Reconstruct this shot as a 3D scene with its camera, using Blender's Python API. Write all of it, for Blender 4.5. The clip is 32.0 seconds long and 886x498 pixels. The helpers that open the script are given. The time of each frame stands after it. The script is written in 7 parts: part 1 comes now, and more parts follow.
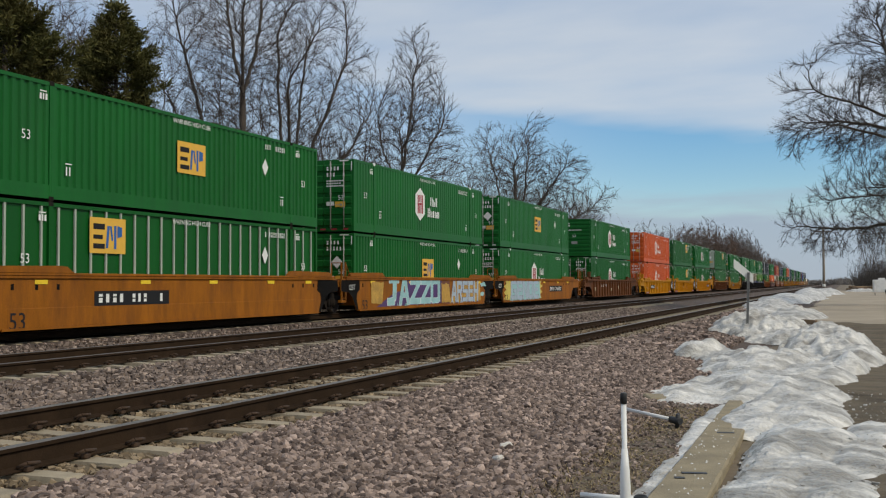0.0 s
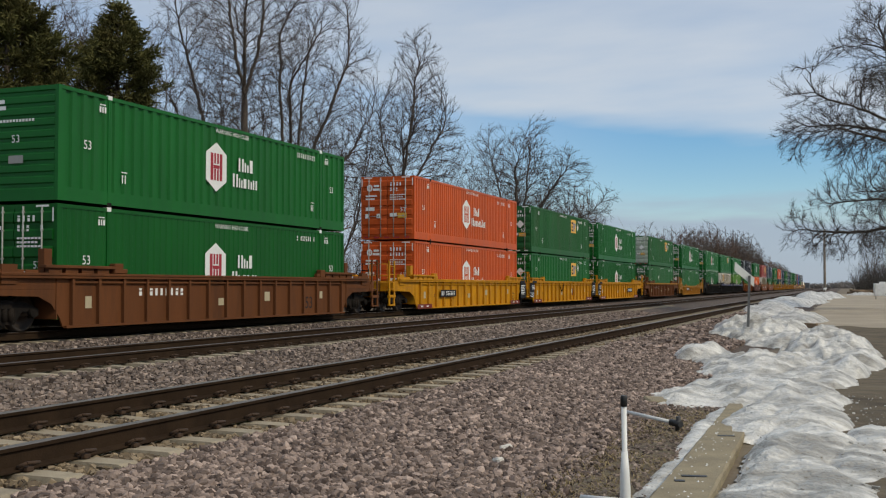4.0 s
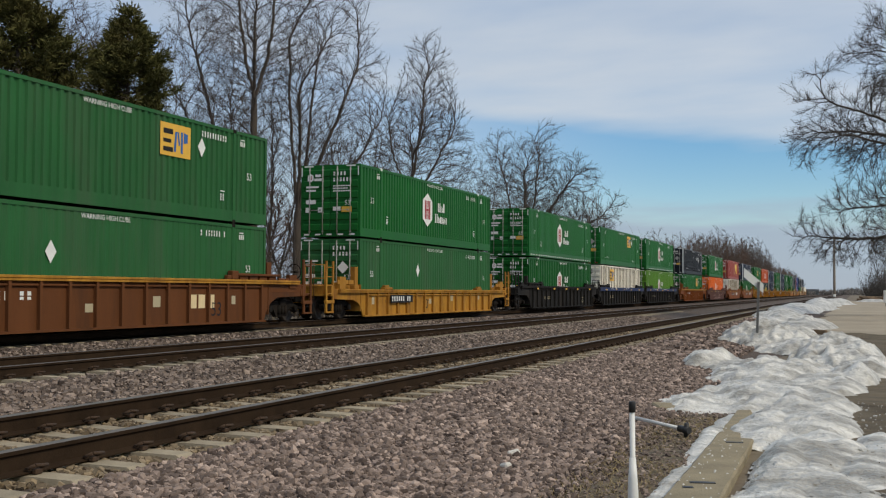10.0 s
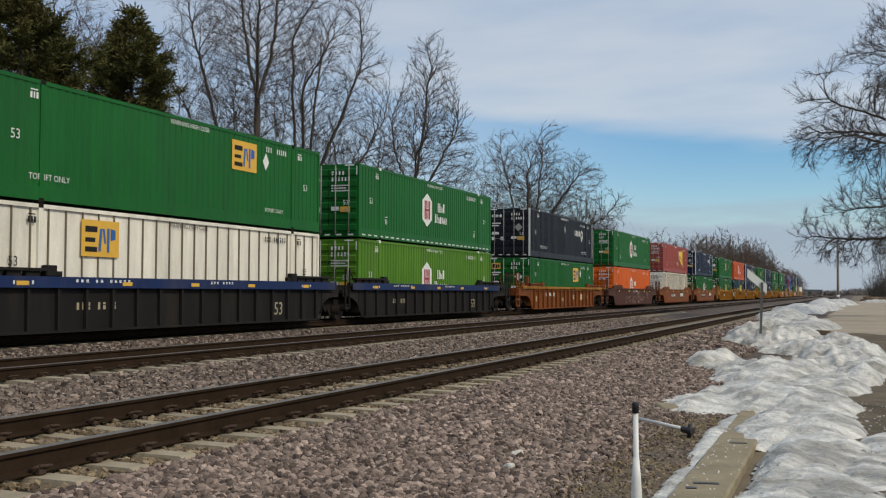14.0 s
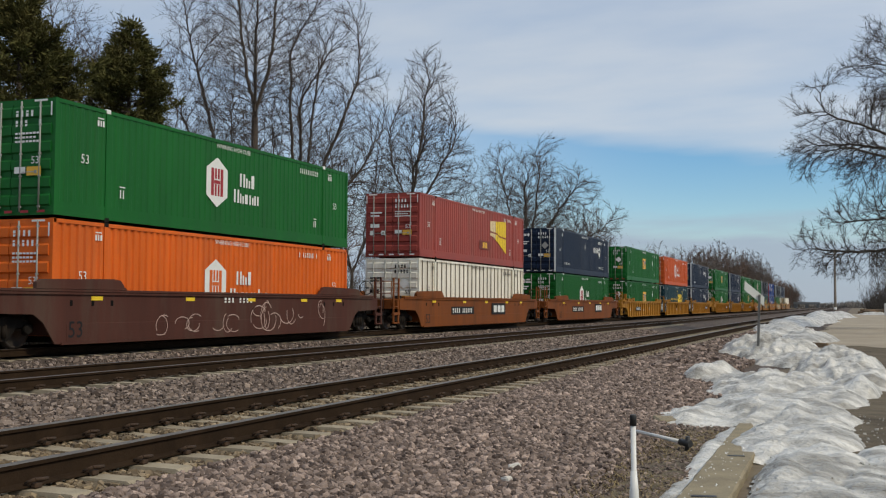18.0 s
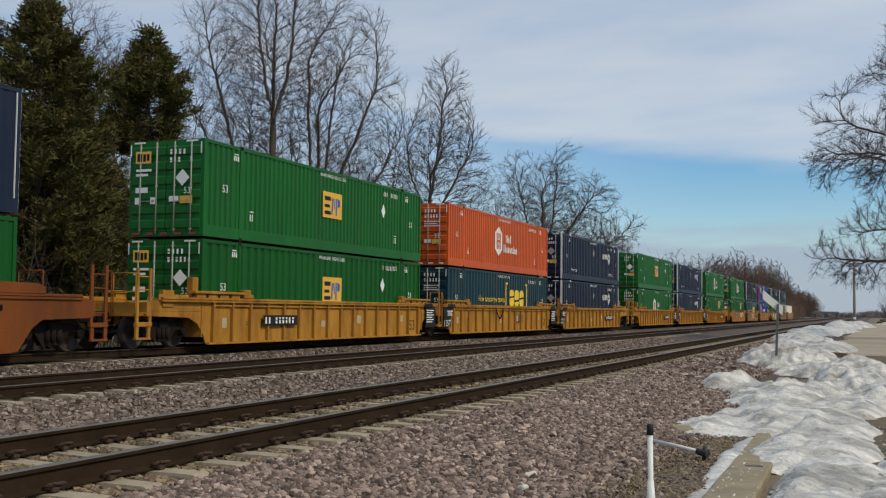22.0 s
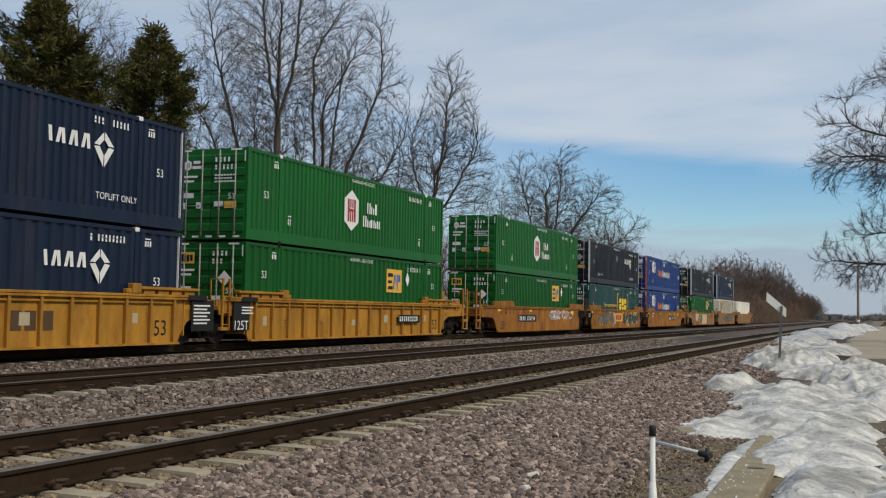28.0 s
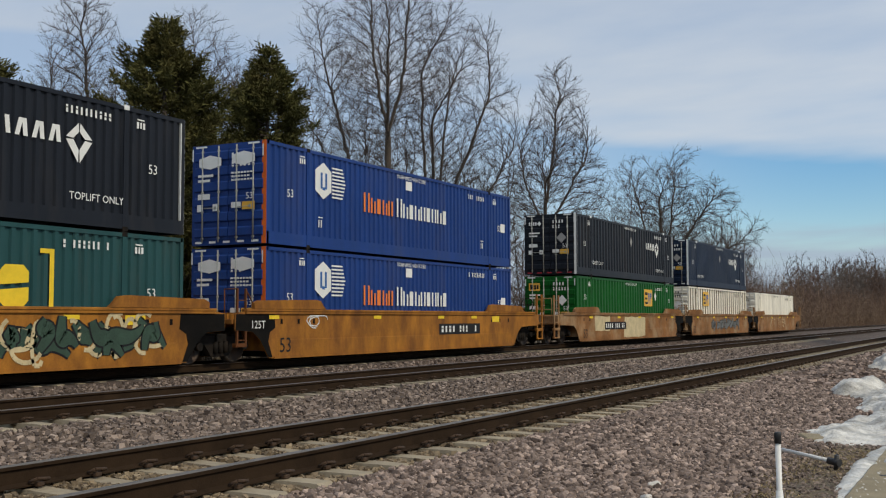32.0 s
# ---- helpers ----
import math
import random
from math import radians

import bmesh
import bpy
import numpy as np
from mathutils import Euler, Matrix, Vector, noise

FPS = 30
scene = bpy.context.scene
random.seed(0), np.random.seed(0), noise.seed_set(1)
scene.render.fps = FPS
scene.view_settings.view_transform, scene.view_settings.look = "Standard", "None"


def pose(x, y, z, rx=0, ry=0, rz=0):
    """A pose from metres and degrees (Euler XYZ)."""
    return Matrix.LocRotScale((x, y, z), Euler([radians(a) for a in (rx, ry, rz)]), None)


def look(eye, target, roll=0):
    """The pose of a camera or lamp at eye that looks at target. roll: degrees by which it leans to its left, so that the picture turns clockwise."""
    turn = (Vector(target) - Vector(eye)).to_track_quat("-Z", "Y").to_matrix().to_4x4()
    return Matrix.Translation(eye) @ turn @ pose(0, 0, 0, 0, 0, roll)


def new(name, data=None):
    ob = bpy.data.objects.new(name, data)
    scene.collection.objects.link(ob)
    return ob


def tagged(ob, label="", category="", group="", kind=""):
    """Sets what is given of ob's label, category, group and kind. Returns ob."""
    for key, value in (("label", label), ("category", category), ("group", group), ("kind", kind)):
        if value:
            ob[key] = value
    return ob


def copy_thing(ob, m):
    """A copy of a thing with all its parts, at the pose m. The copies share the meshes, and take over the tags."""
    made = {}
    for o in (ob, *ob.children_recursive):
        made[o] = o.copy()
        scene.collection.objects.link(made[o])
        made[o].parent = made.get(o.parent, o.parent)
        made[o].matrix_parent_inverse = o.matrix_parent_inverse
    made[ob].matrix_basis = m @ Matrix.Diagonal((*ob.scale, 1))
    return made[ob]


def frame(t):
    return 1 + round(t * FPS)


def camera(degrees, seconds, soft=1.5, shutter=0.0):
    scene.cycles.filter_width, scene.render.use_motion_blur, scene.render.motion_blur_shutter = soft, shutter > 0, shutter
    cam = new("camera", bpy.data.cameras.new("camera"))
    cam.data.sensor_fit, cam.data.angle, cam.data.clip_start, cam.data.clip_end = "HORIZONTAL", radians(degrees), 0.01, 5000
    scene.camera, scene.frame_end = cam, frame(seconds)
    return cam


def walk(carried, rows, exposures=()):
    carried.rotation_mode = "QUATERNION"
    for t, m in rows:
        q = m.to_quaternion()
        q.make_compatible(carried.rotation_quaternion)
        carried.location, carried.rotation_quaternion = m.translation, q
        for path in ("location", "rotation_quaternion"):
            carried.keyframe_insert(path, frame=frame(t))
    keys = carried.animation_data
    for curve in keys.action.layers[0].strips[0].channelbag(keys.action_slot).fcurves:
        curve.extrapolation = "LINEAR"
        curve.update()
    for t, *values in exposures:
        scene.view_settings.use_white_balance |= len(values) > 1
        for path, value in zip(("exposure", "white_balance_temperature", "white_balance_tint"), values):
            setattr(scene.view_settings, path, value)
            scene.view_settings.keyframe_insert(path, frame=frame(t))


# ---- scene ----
cam = camera(44.8, 32.0, soft=1.2)
EYE = (0.0, 0.0, 1.13)
TURNS = [(0, 20.40, 1.86, 0.21), (0.5, 20.41, 1.85, 0.16), (1, 20.37, 1.88, 0.08), (1.5, 20.49, 2.08, 0.13), (2, 20.43, 2.06, 0.03), (2.5, 20.44, 1.95, 0.02), (3, 20.44, 1.92, 0.01), (3.5, 20.42, 1.93, -0.04), (5.5, 20.61, 2.01, -0.07), (6, 20.70, 2.03, -0.07), (6.5, 20.74, 2.07, -0.08), (7, 20.76, 2.07, -0.09), (7.5, 20.71, 2.03, -0.12), (8, 20.57, 1.91, -0.18), (8.5, 20.65, 1.94, -0.32), (9, 20.72, 1.98, -0.33), (9.5, 20.85, 2.10, -0.35), (10, 20.89, 2.20, -0.34), (10.5, 20.93, 2.19, -0.28), (11, 20.97, 2.24, -0.24), (11.5, 21.01, 2.25, -0.24), (12, 21.10, 2.23, -0.19), (12.5, 21.06, 2.21, -0.20), (13, 21.10, 2.22, -0.19), (13.5, 21.09, 2.24, -0.27), (14, 21.06, 2.24, -0.29), (14.5, 20.91, 2.32, -0.24), (16.5, 20.99, 2.60, -0.25), (17, 20.94, 2.69, -0.25), (17.5, 20.73, 2.83, -0.28), (18, 20.92, 2.90, -0.31), (18.5, 21.37, 3.00, -0.30), (19, 21.43, 3.07, -0.41), (19.5, 21.56, 3.09, -0.49), (20, 21.60, 3.06, -0.57), (20.5, 21.63, 3.15, -0.53), (21, 21.65, 3.16, -0.56), (21.5, 21.73, 3.28, -0.58), (22, 21.81, 3.29, -0.62), (22.5, 21.82, 3.40, -0.69), (23, 21.88, 3.32, -0.79), (23.5, 21.86, 3.29, -0.77), (24, 21.89, 3.25, -0.81), (24.5, 21.84, 3.23, -0.86), (25, 21.84, 3.25, -0.82), (25.5, 21.86, 3.26, -0.86), (27.5, 21.90, 3.27, -0.98), (28, 21.98, 3.28, -1.03), (28.5, 22.27, 3.09, -1.06), (29, 23.46, 3.09, -0.93), (29.5, 24.08, 3.35, -0.14), (30, 25.00, 3.59, 0.05), (30.5, 25.97, 3.89, 0.31), (31, 26.67, 3.71, 0.35), (31.5, 27.09, 3.70, 0.36), (32, 28.05, 3.75, 0.21)]
walk(cam, [(t, pose(*EYE, 90 + pitch, roll, yaw)) for t, yaw, pitch, roll in TURNS])

# ---- light ----
SUN_TURN, SUN_HEIGHT = 102.0, 42.0      # degrees: from +y towards +x, and above the horizon
world = bpy.data.worlds.new("sky")
scene.world = world
world.use_nodes = True


def build_sky():
    nt = world.node_tree
    n, l = nt.nodes, nt.links
    n.clear()
    out = n.new("ShaderNodeOutputWorld")
    bg = n.new("ShaderNodeBackground")
    bg.inputs["Strength"].default_value = 0.1
    sky = n.new("ShaderNodeTexSky")
    sky.sky_type = "NISHITA"
    sky.sun_disc = False
    sky.sun_elevation, sky.sun_rotation = radians(SUN_HEIGHT), radians(SUN_TURN)
    sky.air_density, sky.dust_density, sky.ozone_density = 1.0, 0.25, 3.5
    co = n.new("ShaderNodeTexCoord")
    sep = n.new("ShaderNodeSeparateXYZ")
    l.new(co.outputs["Generated"], sep.inputs[0])
    # the cloud sheet lies flat overhead: its pattern is laid out on a plane above
    up = n.new("ShaderNodeMath"); up.operation = "ADD"; up.inputs[1].default_value = 0.12
    l.new(sep.outputs["Z"], up.inputs[0])
    dx = n.new("ShaderNodeMath"); dx.operation = "DIVIDE"
    dy = n.new("ShaderNodeMath"); dy.operation = "DIVIDE"
    l.new(sep.outputs["X"], dx.inputs[0]); l.new(up.outputs[0], dx.inputs[1])
    l.new(sep.outputs["Y"], dy.inputs[0]); l.new(up.outputs[0], dy.inputs[1])
    plane = n.new("ShaderNodeCombineXYZ")
    l.new(dx.outputs[0], plane.inputs[0]); l.new(dy.outputs[0], plane.inputs[1])
    turn = n.new("ShaderNodeMapping")
    turn.inputs["Rotation"].default_value = (0, 0, radians(12))
    turn.inputs["Scale"].default_value = (0.55, 0.9, 1)
    l.new(plane.outputs[0], turn.inputs[0])
    big = n.new("ShaderNodeTexNoise")
    big.inputs["Scale"].default_value, big.inputs["Detail"].default_value, big.inputs["Roughness"].default_value = 0.9, 5, 0.5
    l.new(turn.outputs[0], big.inputs["Vector"])
    # the sheet ends in a soft edge some degrees above the horizon, with blue sky beneath
    edge = n.new("ShaderNodeMapRange"); edge.interpolation_type = "SMOOTHSTEP"
    edge.inputs["From Min"].default_value, edge.inputs["From Max"].default_value = 0.104, 0.138
    lift = n.new("ShaderNodeMath"); lift.operation = "MULTIPLY_ADD"
    lift.inputs[1].default_value = 0.10
    l.new(big.outputs["Fac"], lift.inputs[0])
    slant = n.new("ShaderNodeMath"); slant.operation = "MULTIPLY_ADD"; slant.inputs[1].default_value = 0.15
    l.new(sep.outputs["X"], slant.inputs[0]); l.new(sep.outputs["Z"], slant.inputs[2])
    off = n.new("ShaderNodeMath"); off.operation = "ADD"; off.inputs[1].default_value = -0.05
    l.new(slant.outputs[0], off.inputs[0])
    l.new(off.outputs[0], lift.inputs[2])
    l.new(lift.outputs[0], edge.inputs["Value"])
    fine = n.new("ShaderNodeTexNoise")
    fine.inputs["Scale"].default_value, fine.inputs["Detail"].default_value = 2.6, 6
    l.new(turn.outputs[0], fine.inputs["Vector"])
    thick = n.new("ShaderNodeMapRange")
    thick.inputs["From Min"].default_value, thick.inputs["From Max"].default_value = 0.3, 0.7
    thick.inputs["To Min"].default_value, thick.inputs["To Max"].default_value = 0.62, 0.95
    l.new(fine.outputs["Fac"], thick.inputs["Value"])
    # low bank of thin cloud close over the horizon
    low = n.new("ShaderNodeMapRange"); low.interpolation_type = "SMOOTHSTEP"
    low.inputs["From Min"].default_value, low.inputs["From Max"].default_value = 0.088, 0.045
    low.inputs["To Min"].default_value, low.inputs["To Max"].default_value = 0.0, 0.88
    streak = n.new("ShaderNodeMath"); streak.operation = "MULTIPLY_ADD"; streak.inputs[1].default_value = -0.07
    l.new(fine.outputs["Fac"], streak.inputs[0])
    level = n.new("ShaderNodeMath"); level.operation = "ADD"; level.inputs[1].default_value = 0.035
    l.new(sep.outputs["Z"], level.inputs[0]); l.new(level.outputs[0], streak.inputs[2])
    l.new(streak.outputs[0], low.inputs["Value"])
    a = n.new("ShaderNodeMath"); a.operation = "MULTIPLY"
    l.new(edge.outputs[0], a.inputs[0]); l.new(thick.outputs[0], a.inputs[1])
    thin = n.new("ShaderNodeMapRange"); thin.interpolation_type = "SMOOTHSTEP"
    thin.inputs["From Min"].default_value, thin.inputs["From Max"].default_value = -0.12, -0.50
    thin.inputs["To Min"].default_value, thin.inputs["To Max"].default_value = 0.05, 0.62
    l.new(sep.outputs["X"], thin.inputs["Value"])
    cover = n.new("ShaderNodeMath"); cover.operation = "MAXIMUM"
    l.new(a.outputs[0], cover.inputs[0]); l.new(thin.outputs[0], cover.inputs[1])
    grey = n.new("ShaderNodeMix"); grey.data_type = "RGBA"
    grey.inputs["A"].default_value = (4.75, 5.35, 6.2, 1)
    grey.inputs["B"].default_value = (6.2, 6.65, 7.1, 1)
    l.new(big.outputs["Fac"], grey.inputs["Factor"])
    mix = n.new("ShaderNodeMix"); mix.data_type = "RGBA"
    l.new(cover.outputs[0], mix.inputs["Factor"])
    deep = n.new("ShaderNodeHueSaturation")
    deep.inputs["Saturation"].default_value, deep.inputs["Value"].default_value = 1.35, 1.15
    l.new(sky.outputs[0], deep.inputs["Color"])
    l.new(deep.outputs[0], mix.inputs["A"])
    # the sheet is brighter towards the sun's side
    side = n.new("ShaderNodeMapRange")
    side.inputs["From Min"].default_value, side.inputs["From Max"].default_value = -0.65, 0.15
    side.inputs["To Min"].default_value, side.inputs["To Max"].default_value = 1.0, 1.12
    l.new(sep.outputs["X"], side.inputs["Value"])
    glow = n.new("ShaderNodeVectorMath"); glow.operation = "SCALE"
    l.new(grey.outputs["Result"], glow.inputs[0]); l.new(side.outputs[0], glow.inputs["Scale"])
    l.new(glow.outputs[0], mix.inputs["B"])
    bank = n.new("ShaderNodeMix"); bank.data_type = "RGBA"
    l.new(low.outputs[0], bank.inputs["Factor"]); l.new(mix.outputs["Result"], bank.inputs["A"])
    bank.inputs["B"].default_value = (3.7, 4.45, 5.5, 1)
    l.new(bank.outputs["Result"], bg.inputs["Color"])
    l.new(bg.outputs[0], out.inputs[0])


build_sky()
sun_data = bpy.data.lights.new("sun", "SUN")
sun_data.energy, sun_data.angle, sun_data.color = 2.0, radians(2.5), (1.0, 0.885, 0.66)
sun = new("sun", sun_data)
_a, _e = radians(SUN_TURN), radians(SUN_HEIGHT)
sun.matrix_basis = look((math.sin(_a) * math.cos(_e) * 50, math.cos(_a) * math.cos(_e) * 50, math.sin(_e) * 50), (0, 0, 0))

# ---- materials ----
MATS = {}


def mat(name, color, rough=0.6, metal=0.0, vary=0.18, scale=3.0, fine=40.0, bump=0.15, dirt=None, dirt_amount=0.35, stretch=(1, 1, 1), spec=0.5, random_tint=0.0, depth=0.02, dirt_at=(0.48, 0.75)):
    """A surface of one base colour with stains at a large scale and grain at a fine one."""
    if name in MATS:
        return MATS[name]
    m = bpy.data.materials.new(name)
    m.use_nodes = True
    nt = m.node_tree
    n, l = nt.nodes, nt.links
    b = n["Principled BSDF"]
    b.inputs["Metallic"].default_value = metal
    b.inputs["Specular IOR Level"].default_value = spec
    co = n.new("ShaderNodeTexCoord")
    mp = n.new("ShaderNodeMapping")
    mp.inputs["Scale"].default_value = stretch
    l.new(co.outputs["Object"], mp.inputs[0])
    big = n.new("ShaderNodeTexNoise")
    big.inputs["Scale"].default_value, big.inputs["Detail"].default_value, big.inputs["Roughness"].default_value = scale, 5, 0.6
    l.new(mp.outputs[0], big.inputs["Vector"])
    small = n.new("ShaderNodeTexNoise")
    small.inputs["Scale"].default_value, small.inputs["Detail"].default_value = fine, 3
    l.new(co.outputs["Object"], small.inputs["Vector"])
    dark = tuple(c * (1 - vary) for c in color)
    light = tuple(min(1, c * (1 + vary)) for c in color)
    ramp = n.new("ShaderNodeMapRange")
    ramp.inputs["From Min"].default_value, ramp.inputs["From Max"].default_value = 0.3, 0.7
    add = n.new("ShaderNodeMath"); add.operation = "MULTIPLY_ADD"; add.inputs[1].default_value = 0.35
    l.new(small.outputs["Fac"], add.inputs[0])
    sub = n.new("ShaderNodeMath"); sub.operation = "ADD"; sub.inputs[1].default_value = -0.175
    l.new(big.outputs["Fac"], sub.inputs[0]); l.new(sub.outputs[0], add.inputs[2])
    l.new(add.outputs[0], ramp.inputs["Value"])
    mix = n.new("ShaderNodeMix"); mix.data_type = "RGBA"
    mix.inputs["A"].default_value, mix.inputs["B"].default_value = (*dark, 1), (*light, 1)
    l.new(ramp.outputs[0], mix.inputs["Factor"])
    last = mix.outputs["Result"]
    if dirt:
        st = n.new("ShaderNodeTexNoise")
        st.inputs["Scale"].default_value, st.inputs["Detail"].default_value, st.inputs["Roughness"].default_value = scale * 0.45, 7, 0.68
        l.new(mp.outputs[0], st.inputs["Vector"])
        r2 = n.new("ShaderNodeMapRange")
        r2.inputs["From Min"].default_value, r2.inputs["From Max"].default_value = dirt_at
        r2.inputs["To Max"].default_value = dirt_amount
        l.new(st.outputs["Fac"], r2.inputs["Value"])
        m2 = n.new("ShaderNodeMix"); m2.data_type = "RGBA"
        l.new(r2.outputs[0], m2.inputs["Factor"])
        l.new(last, m2.inputs["A"]); m2.inputs["B"].default_value = (*dirt, 1)
        last = m2.outputs["Result"]
    if random_tint:
        info = n.new("ShaderNodeObjectInfo")
        hsv = n.new("ShaderNodeHueSaturation")
        r3 = n.new("ShaderNodeMapRange")
        r3.inputs["To Min"].default_value, r3.inputs["To Max"].default_value = 1 - random_tint, 1 + random_tint
        l.new(info.outputs["Random"], r3.inputs["Value"]); l.new(r3.outputs[0], hsv.inputs["Value"])
        l.new(last, hsv.inputs["Color"]); last = hsv.outputs[0]
    l.new(last, b.inputs["Base Color"])
    rr = n.new("ShaderNodeMapRange")
    rr.inputs["To Min"].default_value, rr.inputs["To Max"].default_value = max(0.02, rough - 0.1), min(1, rough + 0.12)
    l.new(big.outputs["Fac"], rr.inputs["Value"]); l.new(rr.outputs[0], b.inputs["Roughness"])
    if bump:
        bp = n.new("ShaderNodeBump")
        bp.inputs["Strength"].default_value, bp.inputs["Distance"].default_value = bump, depth
        l.new(small.outputs["Fac"], bp.inputs["Height"]); l.new(bp.outputs[0], b.inputs["Normal"])
    MATS[name] = m
    return m


def paint(name, color, dirt=(0.10, 0.085, 0.065), amount=0.3, rough=0.45):
    return mat(name, color, rough=rough, vary=0.15, scale=1.1, fine=30, bump=0.03, dirt=dirt, dirt_amount=min(0.9, amount * 1.5), stretch=(1, 1.6, 0.30), spec=0.18)


def island_mat(name, dark, light, rough=0.85, fine=25.0, bump=0.4):
    """Loose pieces joined in one mesh: each island takes a tone between two colours."""
    if name in MATS:
        return MATS[name]
    m = bpy.data.materials.new(name)
    m.use_nodes = True
    n, l = m.node_tree.nodes, m.node_tree.links
    b = n["Principled BSDF"]
    geo = n.new("ShaderNodeNewGeometry")
    ramp = n.new("ShaderNodeValToRGB")
    ramp.color_ramp.elements[0].color, ramp.color_ramp.elements[1].color = (*dark, 1), (*light, 1)
    for at, k in ((0.5, 0.30), (0.85, 0.58)):
        mid = ramp.color_ramp.elements.new(at)
        mid.color = (*[(1 - k) * d + k * e for d, e in zip(dark, light)], 1)
    l.new(geo.outputs["Random Per Island"], ramp.inputs["Fac"])
    co = n.new("ShaderNodeTexCoord")
    small = n.new("ShaderNodeTexNoise")
    small.inputs["Scale"].default_value = fine
    l.new(co.outputs["Object"], small.inputs["Vector"])
    mul = n.new("ShaderNodeMix"); mul.data_type = "RGBA"; mul.blend_type = "MULTIPLY"
    mul.inputs["Factor"].default_value = 0.5
    l.new(ramp.outputs[0], mul.inputs["A"]); l.new(small.outputs["Fac"], mul.inputs["B"])
    l.new(mul.outputs["Result"], b.inputs["Base Color"])
    b.inputs["Roughness"].default_value = rough
    if bump:
        bp = n.new("ShaderNodeBump")
        bp.inputs["Strength"].default_value, bp.inputs["Distance"].default_value = bump, 0.01
        l.new(small.outputs["Fac"], bp.inputs["Height"]); l.new(bp.outputs[0], b.inputs["Normal"])
    MATS[name] = m
    return m


# ---- building blocks ----
def box(bm, x0, x1, y0, y1, z0, z1, bevel=0.0):
    vs = [bm.verts.new(p) for p in ((x0, y0, z0), (x1, y0, z0), (x1, y1, z0), (x0, y1, z0), (x0, y0, z1), (x1, y0, z1), (x1, y1, z1), (x0, y1, z1))]
    fs = [bm.faces.new([vs[i] for i in q]) for q in ((0, 3, 2, 1), (4, 5, 6, 7), (0, 1, 5, 4), (1, 2, 6, 5), (2, 3, 7, 6), (3, 0, 4, 7))]
    if bevel:
        es = list({e for f in fs for e in f.edges})
        bmesh.ops.bevel(bm, geom=es, offset=bevel, segments=1, affect="EDGES")
    return vs


def prism(bm, outline, x0, x1):
    """A plate: an outline in (y, z), drawn out from x0 to x1."""
    a = [bm.verts.new((x0, y, z)) for y, z in outline]
    b = [bm.verts.new((x1, y, z)) for y, z in outline]
    k = len(a)
    bm.faces.new(a[::-1]); bm.faces.new(b)
    for i in range(k):
        bm.faces.new((a[i], a[(i + 1) % k], b[(i + 1) % k], b[i]))


def rod(bm, p, q, r, sides=8, r2=None):
    p, q = Vector(p), Vector(q)
    d = (q - p).normalized()
    u = d.orthogonal().normalized(); v = d.cross(u)
    r2 = r if r2 is None else r2
    a = [bm.verts.new(p + (u * math.cos(2 * math.pi * i / sides) + v * math.sin(2 * math.pi * i / sides)) * r) for i in range(sides)]
    b = [bm.verts.new(q + (u * math.cos(2 * math.pi * i / sides) + v * math.sin(2 * math.pi * i / sides)) * r2) for i in range(sides)]
    for i in range(sides):
        f = bm.faces.new((a[i], a[(i + 1) % sides], b[(i + 1) % sides], b[i])); f.smooth = True
    bm.faces.new(a[::-1]); bm.faces.new(b)


def lathe(bm, profile, axis="x", sides=24, at=(0, 0, 0)):
    """A turned body: profile of (along the axis, radius)."""
    rings = []
    for s, r in profile:
        ring = []
        for i in range(sides):
            c, d = math.cos(2 * math.pi * i / sides) * r, math.sin(2 * math.pi * i / sides) * r
            p = (s, c, d) if axis == "x" else (c, d, s)
            ring.append(bm.verts.new((p[0] + at[0], p[1] + at[1], p[2] + at[2])))
        rings.append(ring)
    for a, b in zip(rings, rings[1:]):
        for i in range(sides):
            f = bm.faces.new((a[i], a[(i + 1) % sides], b[(i + 1) % sides], b[i])); f.smooth = True
    bm.faces.new(rings[0][::-1]); bm.faces.new(rings[-1])


MESHES = {}


def mesh_of(key, build, material):
    """A mesh made once for each key and shared by all that look alike."""
    if key not in MESHES:
        bm = bmesh.new()
        build(bm)
        bmesh.ops.recalc_face_normals(bm, faces=bm.faces)
        me = bpy.data.meshes.new(str(key[0]) if isinstance(key, tuple) else key)
        bm.to_mesh(me); bm.free()
        me.materials.append(material)
        MESHES[key] = me
    return MESHES[key]


def put(name, me, parent=None, label="", at=None):
    ob = new(name, me)
    if parent is not None:
        ob.parent = parent
    if at is not None:
        ob.matrix_basis = at
    if label:
        ob["label"] = label
    return ob


def part(name, build, material, parent=None, label="", key=None, at=None):
    me = mesh_of(key or (name, len(MESHES)), build, material)
    return put(name, me, parent, label, at)


def raw_mesh(name, verts, faces, material, smooth=False):
    me = bpy.data.meshes.new(name)
    me.from_pydata(verts, [], faces)
    me.materials.append(material)
    if smooth:
        me.polygons.foreach_set("use_smooth", [True] * len(me.polygons))
    me.update()
    return me


